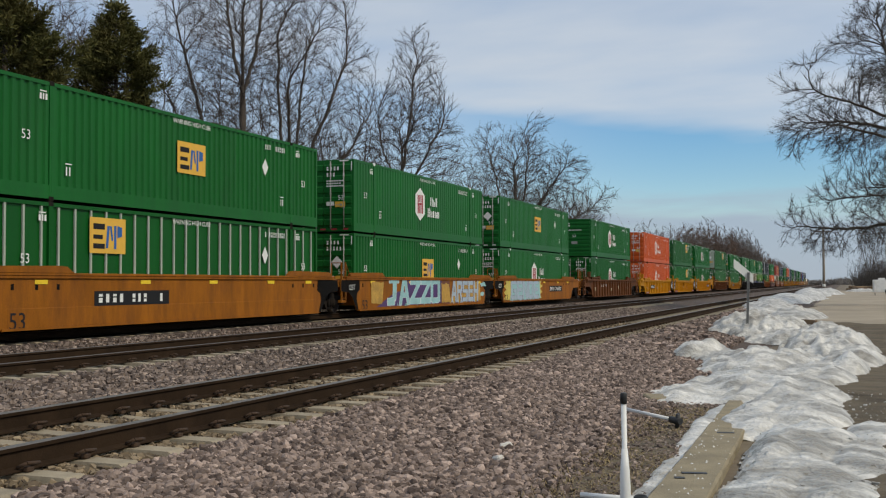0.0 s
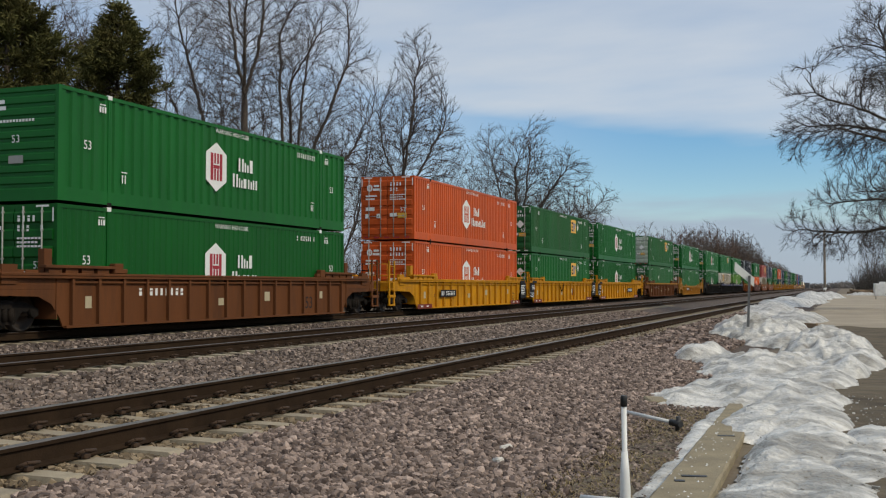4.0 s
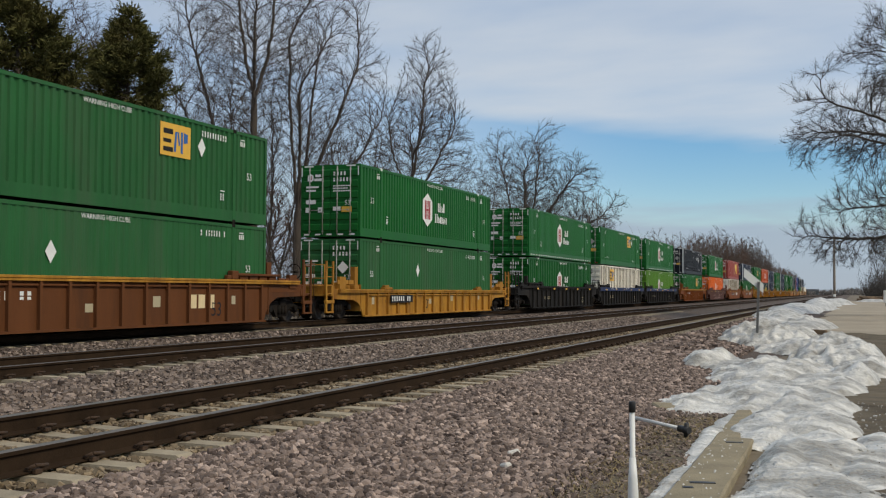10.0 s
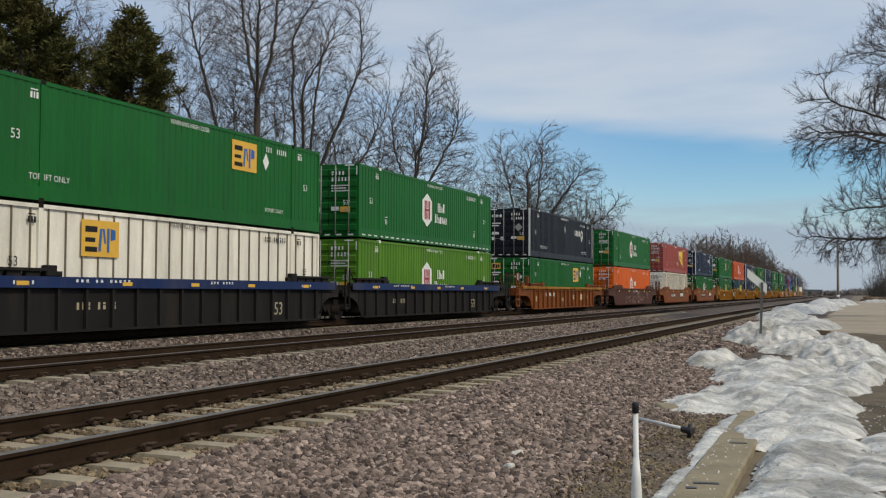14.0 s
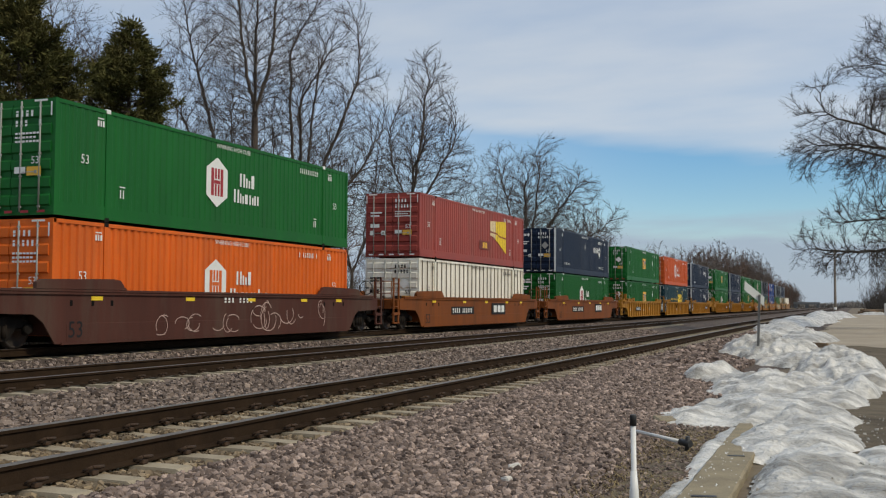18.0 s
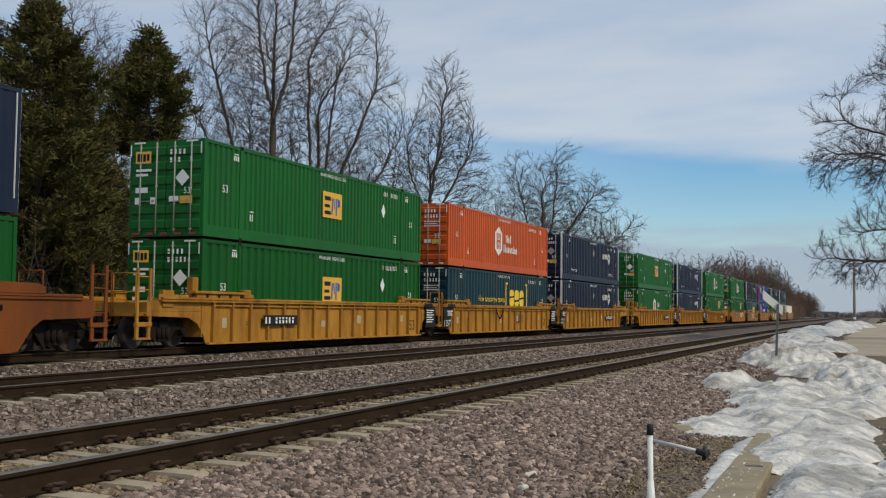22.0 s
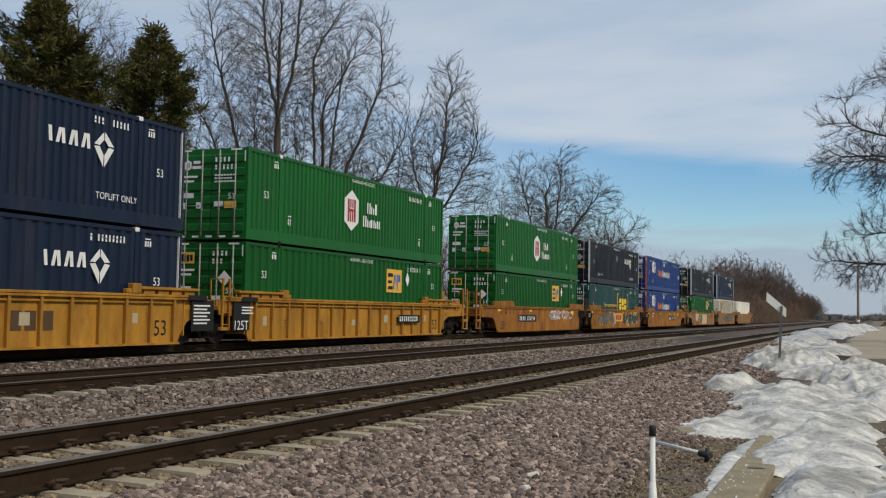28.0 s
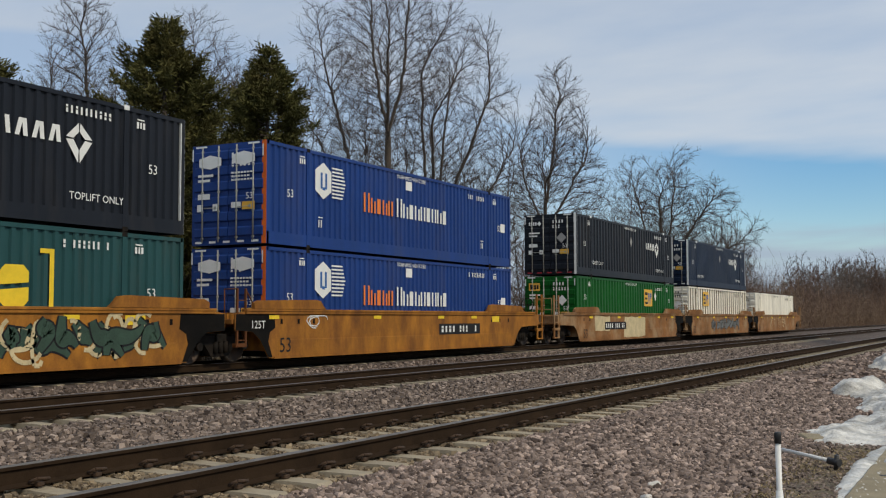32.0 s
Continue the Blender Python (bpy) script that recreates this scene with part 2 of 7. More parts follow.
def fast_mesh(name, verts, faces, material, smooth=False):
    """verts: n x 3, faces: m x k with one k, as arrays."""
    me = bpy.data.meshes.new(name)
    verts, faces = np.asarray(verts, dtype=np.float32), np.asarray(faces, dtype=np.int32)
    me.vertices.add(len(verts)); me.vertices.foreach_set("co", verts.ravel())
    m, k = faces.shape
    me.loops.add(m * k); me.loops.foreach_set("vertex_index", faces.ravel())
    me.polygons.add(m)
    me.polygons.foreach_set("loop_start", np.arange(0, m * k, k, dtype=np.int32))
    me.polygons.foreach_set("loop_total", np.full(m, k, dtype=np.int32))
    me.polygons.foreach_set("use_smooth", np.full(m, smooth, dtype=bool))
    me.materials.append(material)
    me.update(calc_edges=True)
    me.validate()
    return me


TEXTS = {}


def text_mesh(words, size, material):
    key = (words, round(size, 3), material.name)
    if key not in TEXTS:
        cu = bpy.data.curves.new("writing", "FONT")
        cu.body, cu.size, cu.align_x, cu.align_y = words, size, "CENTER", "CENTER"
        cu.resolution_u = 3
        ob = new("writing", cu)
        me = bpy.data.meshes.new_from_object(ob.evaluated_get(bpy.context.evaluated_depsgraph_get()))
        bpy.data.objects.remove(ob); bpy.data.curves.remove(cu)
        me.materials.clear(); me.materials.append(material)
        TEXTS[key] = me
    return TEXTS[key]

# ---- ground, ballast, tracks ----
GROUND = -0.47
TRACKS = (-6.26, -12.2, -19.4)          # centre lines; the rail heads are at height 0
m_ground = mat("bare_winter_ground", (0.16, 0.125, 0.085), rough=0.95, vary=0.35, scale=0.35, fine=9, bump=0.5, dirt=(0.2, 0.17, 0.10), dirt_amount=0.6)
# bed colour darkened to paint in the shade between the loose stones
m_ballast = mat("crushed_pink_quartzite", (0.085, 0.060, 0.046), rough=0.95, vary=0.55, scale=11, fine=34, bump=1.0, dirt=(0.06, 0.042, 0.03), dirt_amount=0.5)
m_asphalt = mat("wet_worn_asphalt", (0.115, 0.092, 0.063), rough=0.8, vary=0.5, scale=1.6, fine=50, bump=0.6, dirt=(0.20, 0.17, 0.125), dirt_amount=0.85, stretch=(0.8, 1.4, 1), spec=0.12)
m_lot = mat("sandy_gravel_lot", (0.34, 0.285, 0.21), rough=0.9, vary=0.2, scale=0.25, fine=30, bump=0.3, dirt=(0.25, 0.21, 0.16), dirt_amount=0.5)
m_rail = mat("rusty_rail_steel", (0.030, 0.0185, 0.011), rough=0.9, metal=0.0, spec=0.08, vary=0.3, scale=3, fine=60, bump=0.2, dirt=(0.040, 0.025, 0.014), dirt_amount=0.5)
m_head = mat("polished_rail_head", (0.20, 0.18, 0.16), rough=0.5, metal=0.8, vary=0.1, scale=3, fine=80, bump=0.0)
m_head2 = mat("dull_rail_head", (0.13, 0.11, 0.10), rough=0.5, metal=0.6, vary=0.1, scale=3, fine=80, bump=0.0)
m_tie = mat("weathered_concrete", (0.30, 0.25, 0.175), rough=0.9, vary=0.2, scale=5, fine=60, bump=0.25, dirt=(0.17, 0.125, 0.08), dirt_amount=0.5, random_tint=0.1)
m_clip = mat("rusty_clip", (0.050, 0.027, 0.014), rough=0.85, vary=0.3, scale=20, fine=80)


def bed_height(x):
    """The height of the ballast across the tracks."""
    xs = (-60, -24, -22.2, -20.9, -17.9, -16.6, -15.0, -13.7, -10.7, -9.6, -8.6, -7.7, -4.85, -4.3, -2.5, -1.6, 60)
    zs = (-0.6, -0.6, -0.45, -0.23, -0.23, -0.35, -0.35, -0.23, -0.23, -0.35, -0.33, -0.225, -0.225, -0.27, -0.45, GROUND, GROUND)
    return float(np.interp(x, xs, zs))


def sheet(name, xs, ys, height, material, smooth=True):
    verts = [(x, y, height(x, y)) for y in ys for x in xs]
    w = len(xs)
    faces = [(j * w + i, j * w + i + 1, (j + 1) * w + i + 1, (j + 1) * w + i) for j in range(len(ys) - 1) for i in range(w - 1)]
    return raw_mesh(name, verts, faces, material, smooth)


xs = [-3000, -600, -200, -80, -60, -40, -30, -25, -22, -20, -16, -12, -8, -5, -3, 0, 5, 10, 30, 80, 200, 600, 3000]
ys = [-3000, -600, -100, -40, 0, 20, 40, 80, 150, 300, 600, 1200, 3000]
ground = tagged(put("ground", sheet("ground", xs, ys, lambda x, y: GROUND - 0.2 if -24 < x < -4 else GROUND - 0.02, m_ground)), "bare brown winter ground with dead grass", "ground", kind="structure")


def bed(x, y):
    n = noise.noise((x * 0.7, y * 0.5, 0.0)) * 0.012
    return bed_height(x) - 0.022 + (n if y < 120 else 0)


xs = [-24 + 0.25 * i for i in range(91)]
ys = [-20 + 0.5 * i for i in range(300)] + [130, 140, 160, 180, 210, 250, 300, 400, 600, 1000, 2500]
ballast = tagged(put("ballast", sheet("ballast", xs, ys, bed, m_ballast)), "pinkish grey crushed stone ballast under the tracks", "ballast", kind="structure")

# rails
PROFILE = ((-0.075, -0.178), (0.075, -0.178), (0.075, -0.166), (0.012, -0.148), (0.009, -0.05), (0.034, -0.036), (0.0365, -0.008), (0.028, 0.0), (-0.028, 0.0), (-0.0365, -0.008), (-0.034, -0.036), (-0.009, -0.05), (-0.012, -0.148), (-0.075, -0.166))


def rail_mesh(key, head):
    if key in MESHES:
        return MESHES[key]
    ys = (-40, 0, 40, 100, 300, 2500)
    k = len(PROFILE)
    verts = [(x, y, z) for y in ys for x, z in PROFILE]
    faces = [(j * k + i, j * k + (i + 1) % k, (j + 1) * k + (i + 1) % k, (j + 1) * k + i) for j in range(len(ys) - 1) for i in range(k)]
    me = raw_mesh("rail", verts, faces, m_rail)
    me.materials.append(head)
    for p in me.polygons:
        if min(me.vertices[v].co.z for v in p.vertices) > -0.009:
            p.material_index = 1
    MESHES[key] = me
    return me


def tie_build(bm):
    """A concrete sleeper: dished in the middle, with sloping sides."""
    ss = (-1.295, -1.24, -0.9, -0.55, 0.0, 0.55, 0.9, 1.24, 1.295)
    top = (-0.215, -0.185, -0.18, -0.20, -0.215, -0.20, -0.18, -0.185, -0.215)
    rings = []
    for s, t in zip(ss, top):
        rings.append([bm.verts.new((s, y, z)) for y, z in ((-0.14, -0.42), (-0.105, t), (0.105, t), (0.14, -0.42))])
    for a, b in zip(rings, rings[1:]):
        for i in range(3):
            bm.faces.new((a[i], b[i], b[i + 1], a[i + 1]))
    bm.faces.new(rings[0]); bm.faces.new(rings[-1][::-1])


def clip_build(bm):
    """A spring clip with its shoulder, beside the rail's foot."""
    box(bm, 0.075, 0.13, -0.035, 0.035, -0.185, -0.145, 0.010)
    rod(bm, (0.06, -0.07, -0.15), (0.13, -0.05, -0.115), 0.013, 6)
    rod(bm, (0.13, -0.05, -0.115), (0.14, 0.07, -0.125), 0.013, 6)
    rod(bm, (0.14, 0.07, -0.125), (0.065, 0.05, -0.15), 0.013, 6)


tie_mesh = mesh_of("tie", tie_build, m_tie)
clip_mesh = mesh_of("rail_clip", clip_build, m_clip)
GAUGE = 0.754
TIE_STEP = 0.61


def track(index, centre, head, tie_from, tie_count, sunk=0.0):
    root = tagged(new("track_%d" % index), "railway track of brown steel rails on concrete sleepers", "track", kind="structure")
    root.matrix_basis = pose(centre, 0, 0)
    for side in (-GAUGE, GAUGE):
        put("rail", rail_mesh("rail%d" % index, head), root, at=pose(side, 0, 0))
    for i in range(tie_count):
        put("tie", tie_mesh, root, at=pose(random.uniform(-0.02, 0.02), tie_from + i * TIE_STEP, random.uniform(-0.008, 0.004) - sunk, 0, 0, random.uniform(-0.6, 0.6)))
    return root


tie_y0 = (4.3, 8.0, 16.0)
track_1 = track(1, TRACKS[0], m_head, tie_y0[0], 170, 0.008)
track_2 = track(2, TRACKS[1], m_head2, tie_y0[1], 110)
track_3 = track(3, TRACKS[2], m_head2, tie_y0[2], 60, 0.05)
for i in range(72):
    y = tie_y0[0] + i * TIE_STEP
    for side in (-GAUGE, GAUGE):
        put("rail_clip", clip_mesh, track_1, at=pose(side, y, 0))
        put("rail_clip", clip_mesh, track_1, at=pose(side, y, 0, 0, 0, 180))
for i in range(70):
    y = tie_y0[1] + i * TIE_STEP
    put("rail_clip", clip_mesh, track_2, at=pose(GAUGE, y, 0))

# ---- the train ----
m_green = paint("green_container_paint", (0.009, 0.114, 0.020), dirt=(0.020, 0.062, 0.025))
m_green_dull = paint("faded_green_container_paint", (0.022, 0.110, 0.034), dirt=(0.07, 0.095, 0.06), amount=0.45, rough=0.6)
m_green_bright = paint("fresh_green_container_paint", (0.0045, 0.086, 0.0115), dirt=(0.018, 0.065, 0.02), amount=0.15)
m_lime = paint("lime_green_container_paint", (0.085, 0.215, 0.018), amount=0.2)
m_orange = paint("orange_container_paint", (0.52, 0.090, 0.018), amount=0.25)
m_orange2 = paint("bright_orange_container_paint", (0.66, 0.130, 0.016), amount=0.2)
m_navy = paint("navy_container_paint", (0.009, 0.018, 0.042), amount=0.15)
m_charcoal = paint("charcoal_container_paint", (0.012, 0.015, 0.022), amount=0.15)
m_teal = paint("dark_teal_container_paint", (0.009, 0.040, 0.055), amount=0.2)
m_teal2 = paint("faded_teal_container_paint", (0.020, 0.070, 0.074), amount=0.3)
m_red = paint("brick_red_container_paint", (0.30, 0.060, 0.048), amount=0.3)
m_white = paint("white_container_paint", (0.80, 0.765, 0.665), amount=0.35, rough=0.55)
m_white_panel = paint("greyed_white_panel_paint", (0.82, 0.775, 0.675), amount=0.25, rough=0.6)
m_seam = paint("brown_seam_strip", (0.20, 0.17, 0.125), amount=0.3, rough=0.7)
m_rib_pale = paint("greyed_pale_rib_paint", (0.36, 0.40, 0.34), amount=0.35, rough=0.6)
m_blue = paint("blue_container_paint", (0.012, 0.045, 0.20), amount=0.2)
m_greydoor = paint("grey_galvanised_door", (0.36, 0.42, 0.34), amount=0.3, rough=0.6)
m_mark = mat("white_lettering", (0.74, 0.75, 0.73), rough=0.6, vary=0.06, scale=4, fine=30, bump=0, spec=0.3)
m_mark_red = mat("red_lettering", (0.33, 0.03, 0.04), rough=0.6, vary=0.08, scale=4, fine=30, bump=0, spec=0.3)
m_mark_yellow = mat("yellow_lettering", (0.80, 0.56, 0.03), rough=0.6, vary=0.08, scale=4, fine=30, bump=0, spec=0.3)
m_mark_amber = mat("amber_square", (0.72, 0.42, 0.06), rough=0.6, vary=0.06, scale=4, fine=30, bump=0, spec=0.3)
m_mark_dark = mat("black_lettering", (0.011, 0.011, 0.012), rough=0.7, vary=0.1, scale=4, fine=30, bump=0, spec=0.3)
m_mark_blue = mat("blue_lettering", (0.03, 0.12, 0.36), rough=0.6, vary=0.08, scale=4, fine=30, bump=0, spec=0.3)
m_mark_grey = mat("grey_placard", (0.30, 0.30, 0.29), rough=0.6, vary=0.08, scale=4, fine=30, bump=0, spec=0.3)
m_cream = mat("cream_lettering", (0.72, 0.58, 0.34), rough=0.6, vary=0.08, scale=4, fine=30, bump=0, spec=0.3)
m_mark_orange = mat("orange_lettering", (0.75, 0.20, 0.04), rough=0.6, vary=0.08, scale=4, fine=30, bump=0, spec=0.3)
m_rod = mat("galvanised_rod", (0.34, 0.35, 0.32), rough=0.6, metal=0.3, vary=0.15, scale=6, fine=60, bump=0.05)
m_dark = mat("grimy_black_steel", (0.006, 0.0055, 0.005), rough=0.9, vary=0.35, scale=3, fine=40, bump=0.2, dirt=(0.028, 0.019, 0.013), dirt_amount=0.5, spec=0.12)
m_truck = mat("brown_grimed_cast_steel", (0.012, 0.010, 0.0085), rough=0.9, vary=0.35, scale=4, fine=40, bump=0.3, dirt=(0.045, 0.030, 0.02), dirt_amount=0.5, spec=0.15)
m_wheel = mat("worn_wheel_steel", (0.034, 0.027, 0.022), rough=0.65, metal=0.3, vary=0.25, scale=4, fine=50, bump=0.1, dirt=(0.12, 0.06, 0.03), dirt_amount=0.5)
def carpaint(name, color, dirt, amount=0.7, rough=0.65):
    return mat(name, color, rough=rough, vary=0.22, scale=1.7, fine=30, bump=0.05, dirt=dirt, dirt_amount=amount, stretch=(1, 1.5, 0.4), spec=0.15, dirt_at=(0.46, 0.70))


CARPAINT = {
    "ochre": carpaint("ochre_orange_car_paint", (0.29, 0.100, 0.008), (0.115, 0.040, 0.012), 0.75),
    "rust": mat("rusty_ochre_car_paint", (0.36, 0.148, 0.022), dirt_at=(0.42, 0.66), rough=0.7, vary=0.3, scale=1.6, fine=30, bump=0.05, dirt=(0.12, 0.045, 0.016), dirt_amount=0.9, stretch=(1, 1.0, 0.5), spec=0.18),
    "brown": paint("rusty_brown_car_paint", (0.125, 0.045, 0.015), dirt=(0.045, 0.022, 0.012), amount=0.7, rough=0.75),
    "yellow": carpaint("yellow_car_paint", (0.52, 0.235, 0.007), (0.20, 0.085, 0.012), 0.6),
    "amber": carpaint("grimy_amber_car_paint", (0.42, 0.205, 0.030), (0.14, 0.050, 0.012), 0.85),
    "russet": paint("russet_car_paint", (0.19, 0.056, 0.012), dirt=(0.07, 0.028, 0.012), amount=0.6, rough=0.65),
    "maroon": paint("dark_maroon_car_paint", (0.075, 0.028, 0.020), amount=0.4, rough=0.75),
    "black": paint("sooty_black_car_paint", (0.013, 0.012, 0.0115), dirt=(0.036, 0.028, 0.022), amount=0.6, rough=0.75),
    "tan": mat("patchy_tan_car_paint", (0.23, 0.105, 0.038), rough=0.75, vary=0.35, scale=1.5, fine=25, bump=0.05, dirt=(0.40, 0.31, 0.19), dirt_amount=1.0, stretch=(1, 0.7, 0.7), spec=0.15),
}
m_patch_red = paint("faded_red_patch", (0.17, 0.024, 0.013), amount=0.3)
m_blueband = paint("blue_car_band", (0.012, 0.027, 0.095), amount=0.35, rough=0.6)
LEN, HIGH, HALF = 16.15, 2.865, 1.30
POST_A, POST_B = 1.98, LEN - 1.98


def side_build(style, sign):
    """One long wall of a container, folded sheet between rails and lifting posts."""
    def build(bm):
        z0, z1 = (0.16, HIGH - 0.09)
        cols = []
        if style == "post":
            cols = [(0.1, 0.05), (LEN - 0.1, 0.05)]
        else:
            pitch, depth, flat = {"fine": (0.28, 0.050, 0.105), "wide": (0.42, 0.055, 0.165), "smooth": (0.28, 0.020, 0.112)}[style]
            slope = pitch / 2 - flat
            y = 0.10
            while y + pitch <= LEN - 0.09:
                cols += [(y, 0.0), (y + flat, 0.0), (y + flat + slope, depth), (y + 2 * flat + slope, depth)]
                y += pitch
            cols.append((LEN - 0.09, 0.0))
        lo = [bm.verts.new((sign * (HALF - d), y, z0)) for y, d in cols]
        hi = [bm.verts.new((sign * (HALF - d), y, z1)) for y, d in cols]
        back_lo = [bm.verts.new((sign * (HALF - 0.07), y, z0)) for y in (cols[0][0], cols[-1][0])]
        back_hi = [bm.verts.new((sign * (HALF - 0.07), y, z1)) for y in (cols[0][0], cols[-1][0])]
        for i in range(len(cols) - 1):
            bm.faces.new((lo[i], lo[i + 1], hi[i + 1], hi[i]))
        bm.faces.new((back_lo[0], back_hi[0], back_hi[1], back_lo[1]))
        bm.faces.new((lo[0], hi[0], back_hi[0], back_lo[0]))
        bm.faces.new((lo[-1], back_lo[1], back_hi[1], hi[-1]))
    return build


def frame_build(deep):
    """Rails, corner posts, sills and corner castings of a container."""
    def build(bm):
        for s in (-1, 1):
            a, b = sorted((s * (HALF - 0.09), s * (HALF + 0.015)))
            box(bm, a, b, 0.02, LEN - 0.02, 0.0, 0.34 if deep else 0.17)
            box(bm, a, b, 0.02, LEN - 0.02, HIGH - 0.10, HIGH - 0.005)
            for y in (0.0, LEN - 0.11):
                box(bm, a, b, y, y + 0.11, 0.0, HIGH)
        for y in (0.0, LEN - 0.10):
            box(bm, -HALF + 0.09, HALF - 0.09, y, y + 0.10, 0.0, 0.15)
            box(bm, -HALF + 0.09, HALF - 0.09, y, y + 0.10, HIGH - 0.12, HIGH - 0.01)
    return build


def casting_build(bm):
    box(bm, -0.08, 0.08, -0.085, 0.085, -0.06, 0.06, 0.012)


def post_build(sign):
    def build(bm):
        a, b = sorted((sign * (HALF - 0.05), sign * (HALF + 0.022)))
        box(bm, a, b, -0.075, 0.075, 0.0, HIGH - 0.0)
        a, b = sorted((sign * (HALF + 0.022), sign * (HALF + 0.026)))
        box(bm, a, b, -0.012, 0.012, 0.15, HIGH - 0.15)
    return build


def hat_build(sign, w=0.030):
    def build(bm):
        a, b = sorted((sign * (HALF - 0.035), sign * (HALF + 0.006)))
        prism(bm, ((-w, 0.17), (w, 0.17), (w, HIGH - 0.1), (-w, HIGH - 0.1)), a, b)
    return build


def roof_build(bm):
    box(bm, -HALF + 0.02, HALF - 0.02, 0.03, LEN - 0.03, HIGH - 0.05, HIGH - 0.02)


def floor_build(bm):
    box(bm, -HALF + 0.02, HALF - 0.02, 0.03, LEN - 0.03, 0.10, 0.16)


def front_wall_build(bm):
    """Folded end wall without doors."""
    n, pts = 9, []
    h = (HIGH - 0.27) / n
    for i in range(n):
        z = 0.15 + i * h
        pts += [(0.0, z), (0.0, z + h * 0.5), (0.035, z + h * 0.6), (0.035, z + h * 0.9)]
    pts += [(0.0, 0.15 + n * h), (0.06, 0.15 + n * h), (0.06, 0.15)]
    prism(bm, pts, -HALF + 0.10, HALF - 0.10)


def door_build(bm):
    """One door leaf, pressed into four shallow panels."""
    w, n = 1.19, 6
    h = (HIGH - 0.26) / n
    pts = [(0.0, 0.14)]
    for i in range(n):
        z = 0.14 + i * h
        pts += [(0.0, z + h * 0.16), (-0.042, z + h * 0.26), (-0.042, z + h * 0.74), (0.0, z + h * 0.84)]
    pts += [(0.0, HIGH - 0.12), (0.04, HIGH - 0.12), (0.04, 0.14)]
    prism(bm, pts, 0.0, w)


def lock_rod_build(bm):
    rod(bm, (0, 0, 0.08), (0, 0, HIGH - 0.06), 0.022, 6)
    for z in (0.2, 0.95, 1.5, 2.2, HIGH - 0.2):
        box(bm, -0.035, 0.035, -0.015, 0.025, z - 0.022, z + 0.022)


def handle_build(bm):
    rod(bm, (0, -0.03, 0), (0.45, -0.03, 0.0), 0.014, 6)
    box(bm, 0.38, 0.46, -0.05, 0.02, -0.04, 0.04)


def flat_build(polys, face):
    """Painted shapes: outlines in (along, up), lying on the long wall or on the doors."""
    def build(bm):
        for poly in polys:
            if face == "side":
                bm.faces.new([bm.verts.new((HALF + 0.016, u, v)) for u, v in poly])
            else:
                bm.faces.new([bm.verts.new((u, -0.068, v)) for u, v in poly])
    return build


def rect(u, v, w, h):
    return [(u, v), (u + w, v), (u + w, v + h), (u, v + h)]


def decal(parent, name, polys, material, key, face="side", label=""):
    me = MESHES.get(("decal", key, material.name))
    if me is None:
        bm = bmesh.new()
        flat_build(polys, face)(bm)
        me = bpy.data.meshes.new(name)
        bm.to_mesh(me); bm.free()
        me.materials.append(material)
        MESHES[("decal", key, material.name)] = me
    ob = put(name, me, parent, label)
    if len(polys) > 1:
        ob["kind"] = "stuff"
    return ob


def bars(u, v, w, h, n, gap=0.28, seed=1):
    """A row of n bars that stands for writing nobody can read."""
    r = random.Random(seed)
    step = w / n
    out = []
    for i in range(n):
        if n > 5 and r.random() < 0.1:
            continue
        a, w = u + i * step, step * (1 - gap)
        if r.random() < 0.5:
            out.append(rect(a + w * 0.1, v, w * 0.62, h))
        else:
            k = r.choice((0.36, 0.56))
            out += [rect(a + w * 0.1, v, w * 0.7, h * k), rect(a + w * 0.1, v + h * (k + 0.14), w * 0.7, h * (0.86 - k))]
    return out


def side_text(parent, words, size, u, v, material, name="lettering"):
    me = text_mesh(words, size, material)
    m = Matrix(((0, 0, 1, HALF + 0.017), (1, 0, 0, u), (0, 1, 0, v), (0, 0, 0, 1)))
    return tagged(put(name, me, parent, at=m), kind="stuff")


def door_text(parent, words, size, u, v, material, name="lettering"):
    me = text_mesh(words, size, material)
    m = Matrix(((1, 0, 0, u), (0, 0, -1, -0.069), (0, 1, 0, v), (0, 0, 0, 1)))
    return tagged(put(name, me, parent, at=m), kind="stuff")


def diamond(u, v, w, h):
    return [(u - w, v), (u, v - h), (u + w, v), (u, v + h)]


def hexagon(u, v, w, h, k=0.30):
    return [(u, v - h), (u + w, v - h + 2 * h * k * 0.75), (u + w, v + h - 2 * h * k * 0.75), (u, v + h), (u - w, v + h - 2 * h * k * 0.75), (u - w, v - h + 2 * h * k * 0.75)]


def logo_hexagon(c, ink, u=7.12, v=1.62):
    """White elongated hexagon with coloured strokes, and two rows of bars for the name."""
    decal(c, "logo", [hexagon(u, v, 0.58, 0.76)], m_mark, ("hex", u, v), label="white hexagon emblem")
    s = [rect(u - 0.33, v - 0.42, 0.15, 0.84), rect(u - 0.13, v - 0.42, 0.10, 0.36), rect(u - 0.13, v + 0.10, 0.10, 0.32),
         rect(u + 0.03, v - 0.42, 0.10, 0.36), rect(u + 0.03, v + 0.10, 0.10, 0.32), rect(u + 0.18, v - 0.42, 0.15, 0.84), rect(u - 0.17, v - 0.05, 0.34, 0.11)]
    me_key = ("hexbars", u, v)
    ob = decal(c, "emblem_figure", s, ink, me_key)
    ob.location = (0.004, 0, 0)


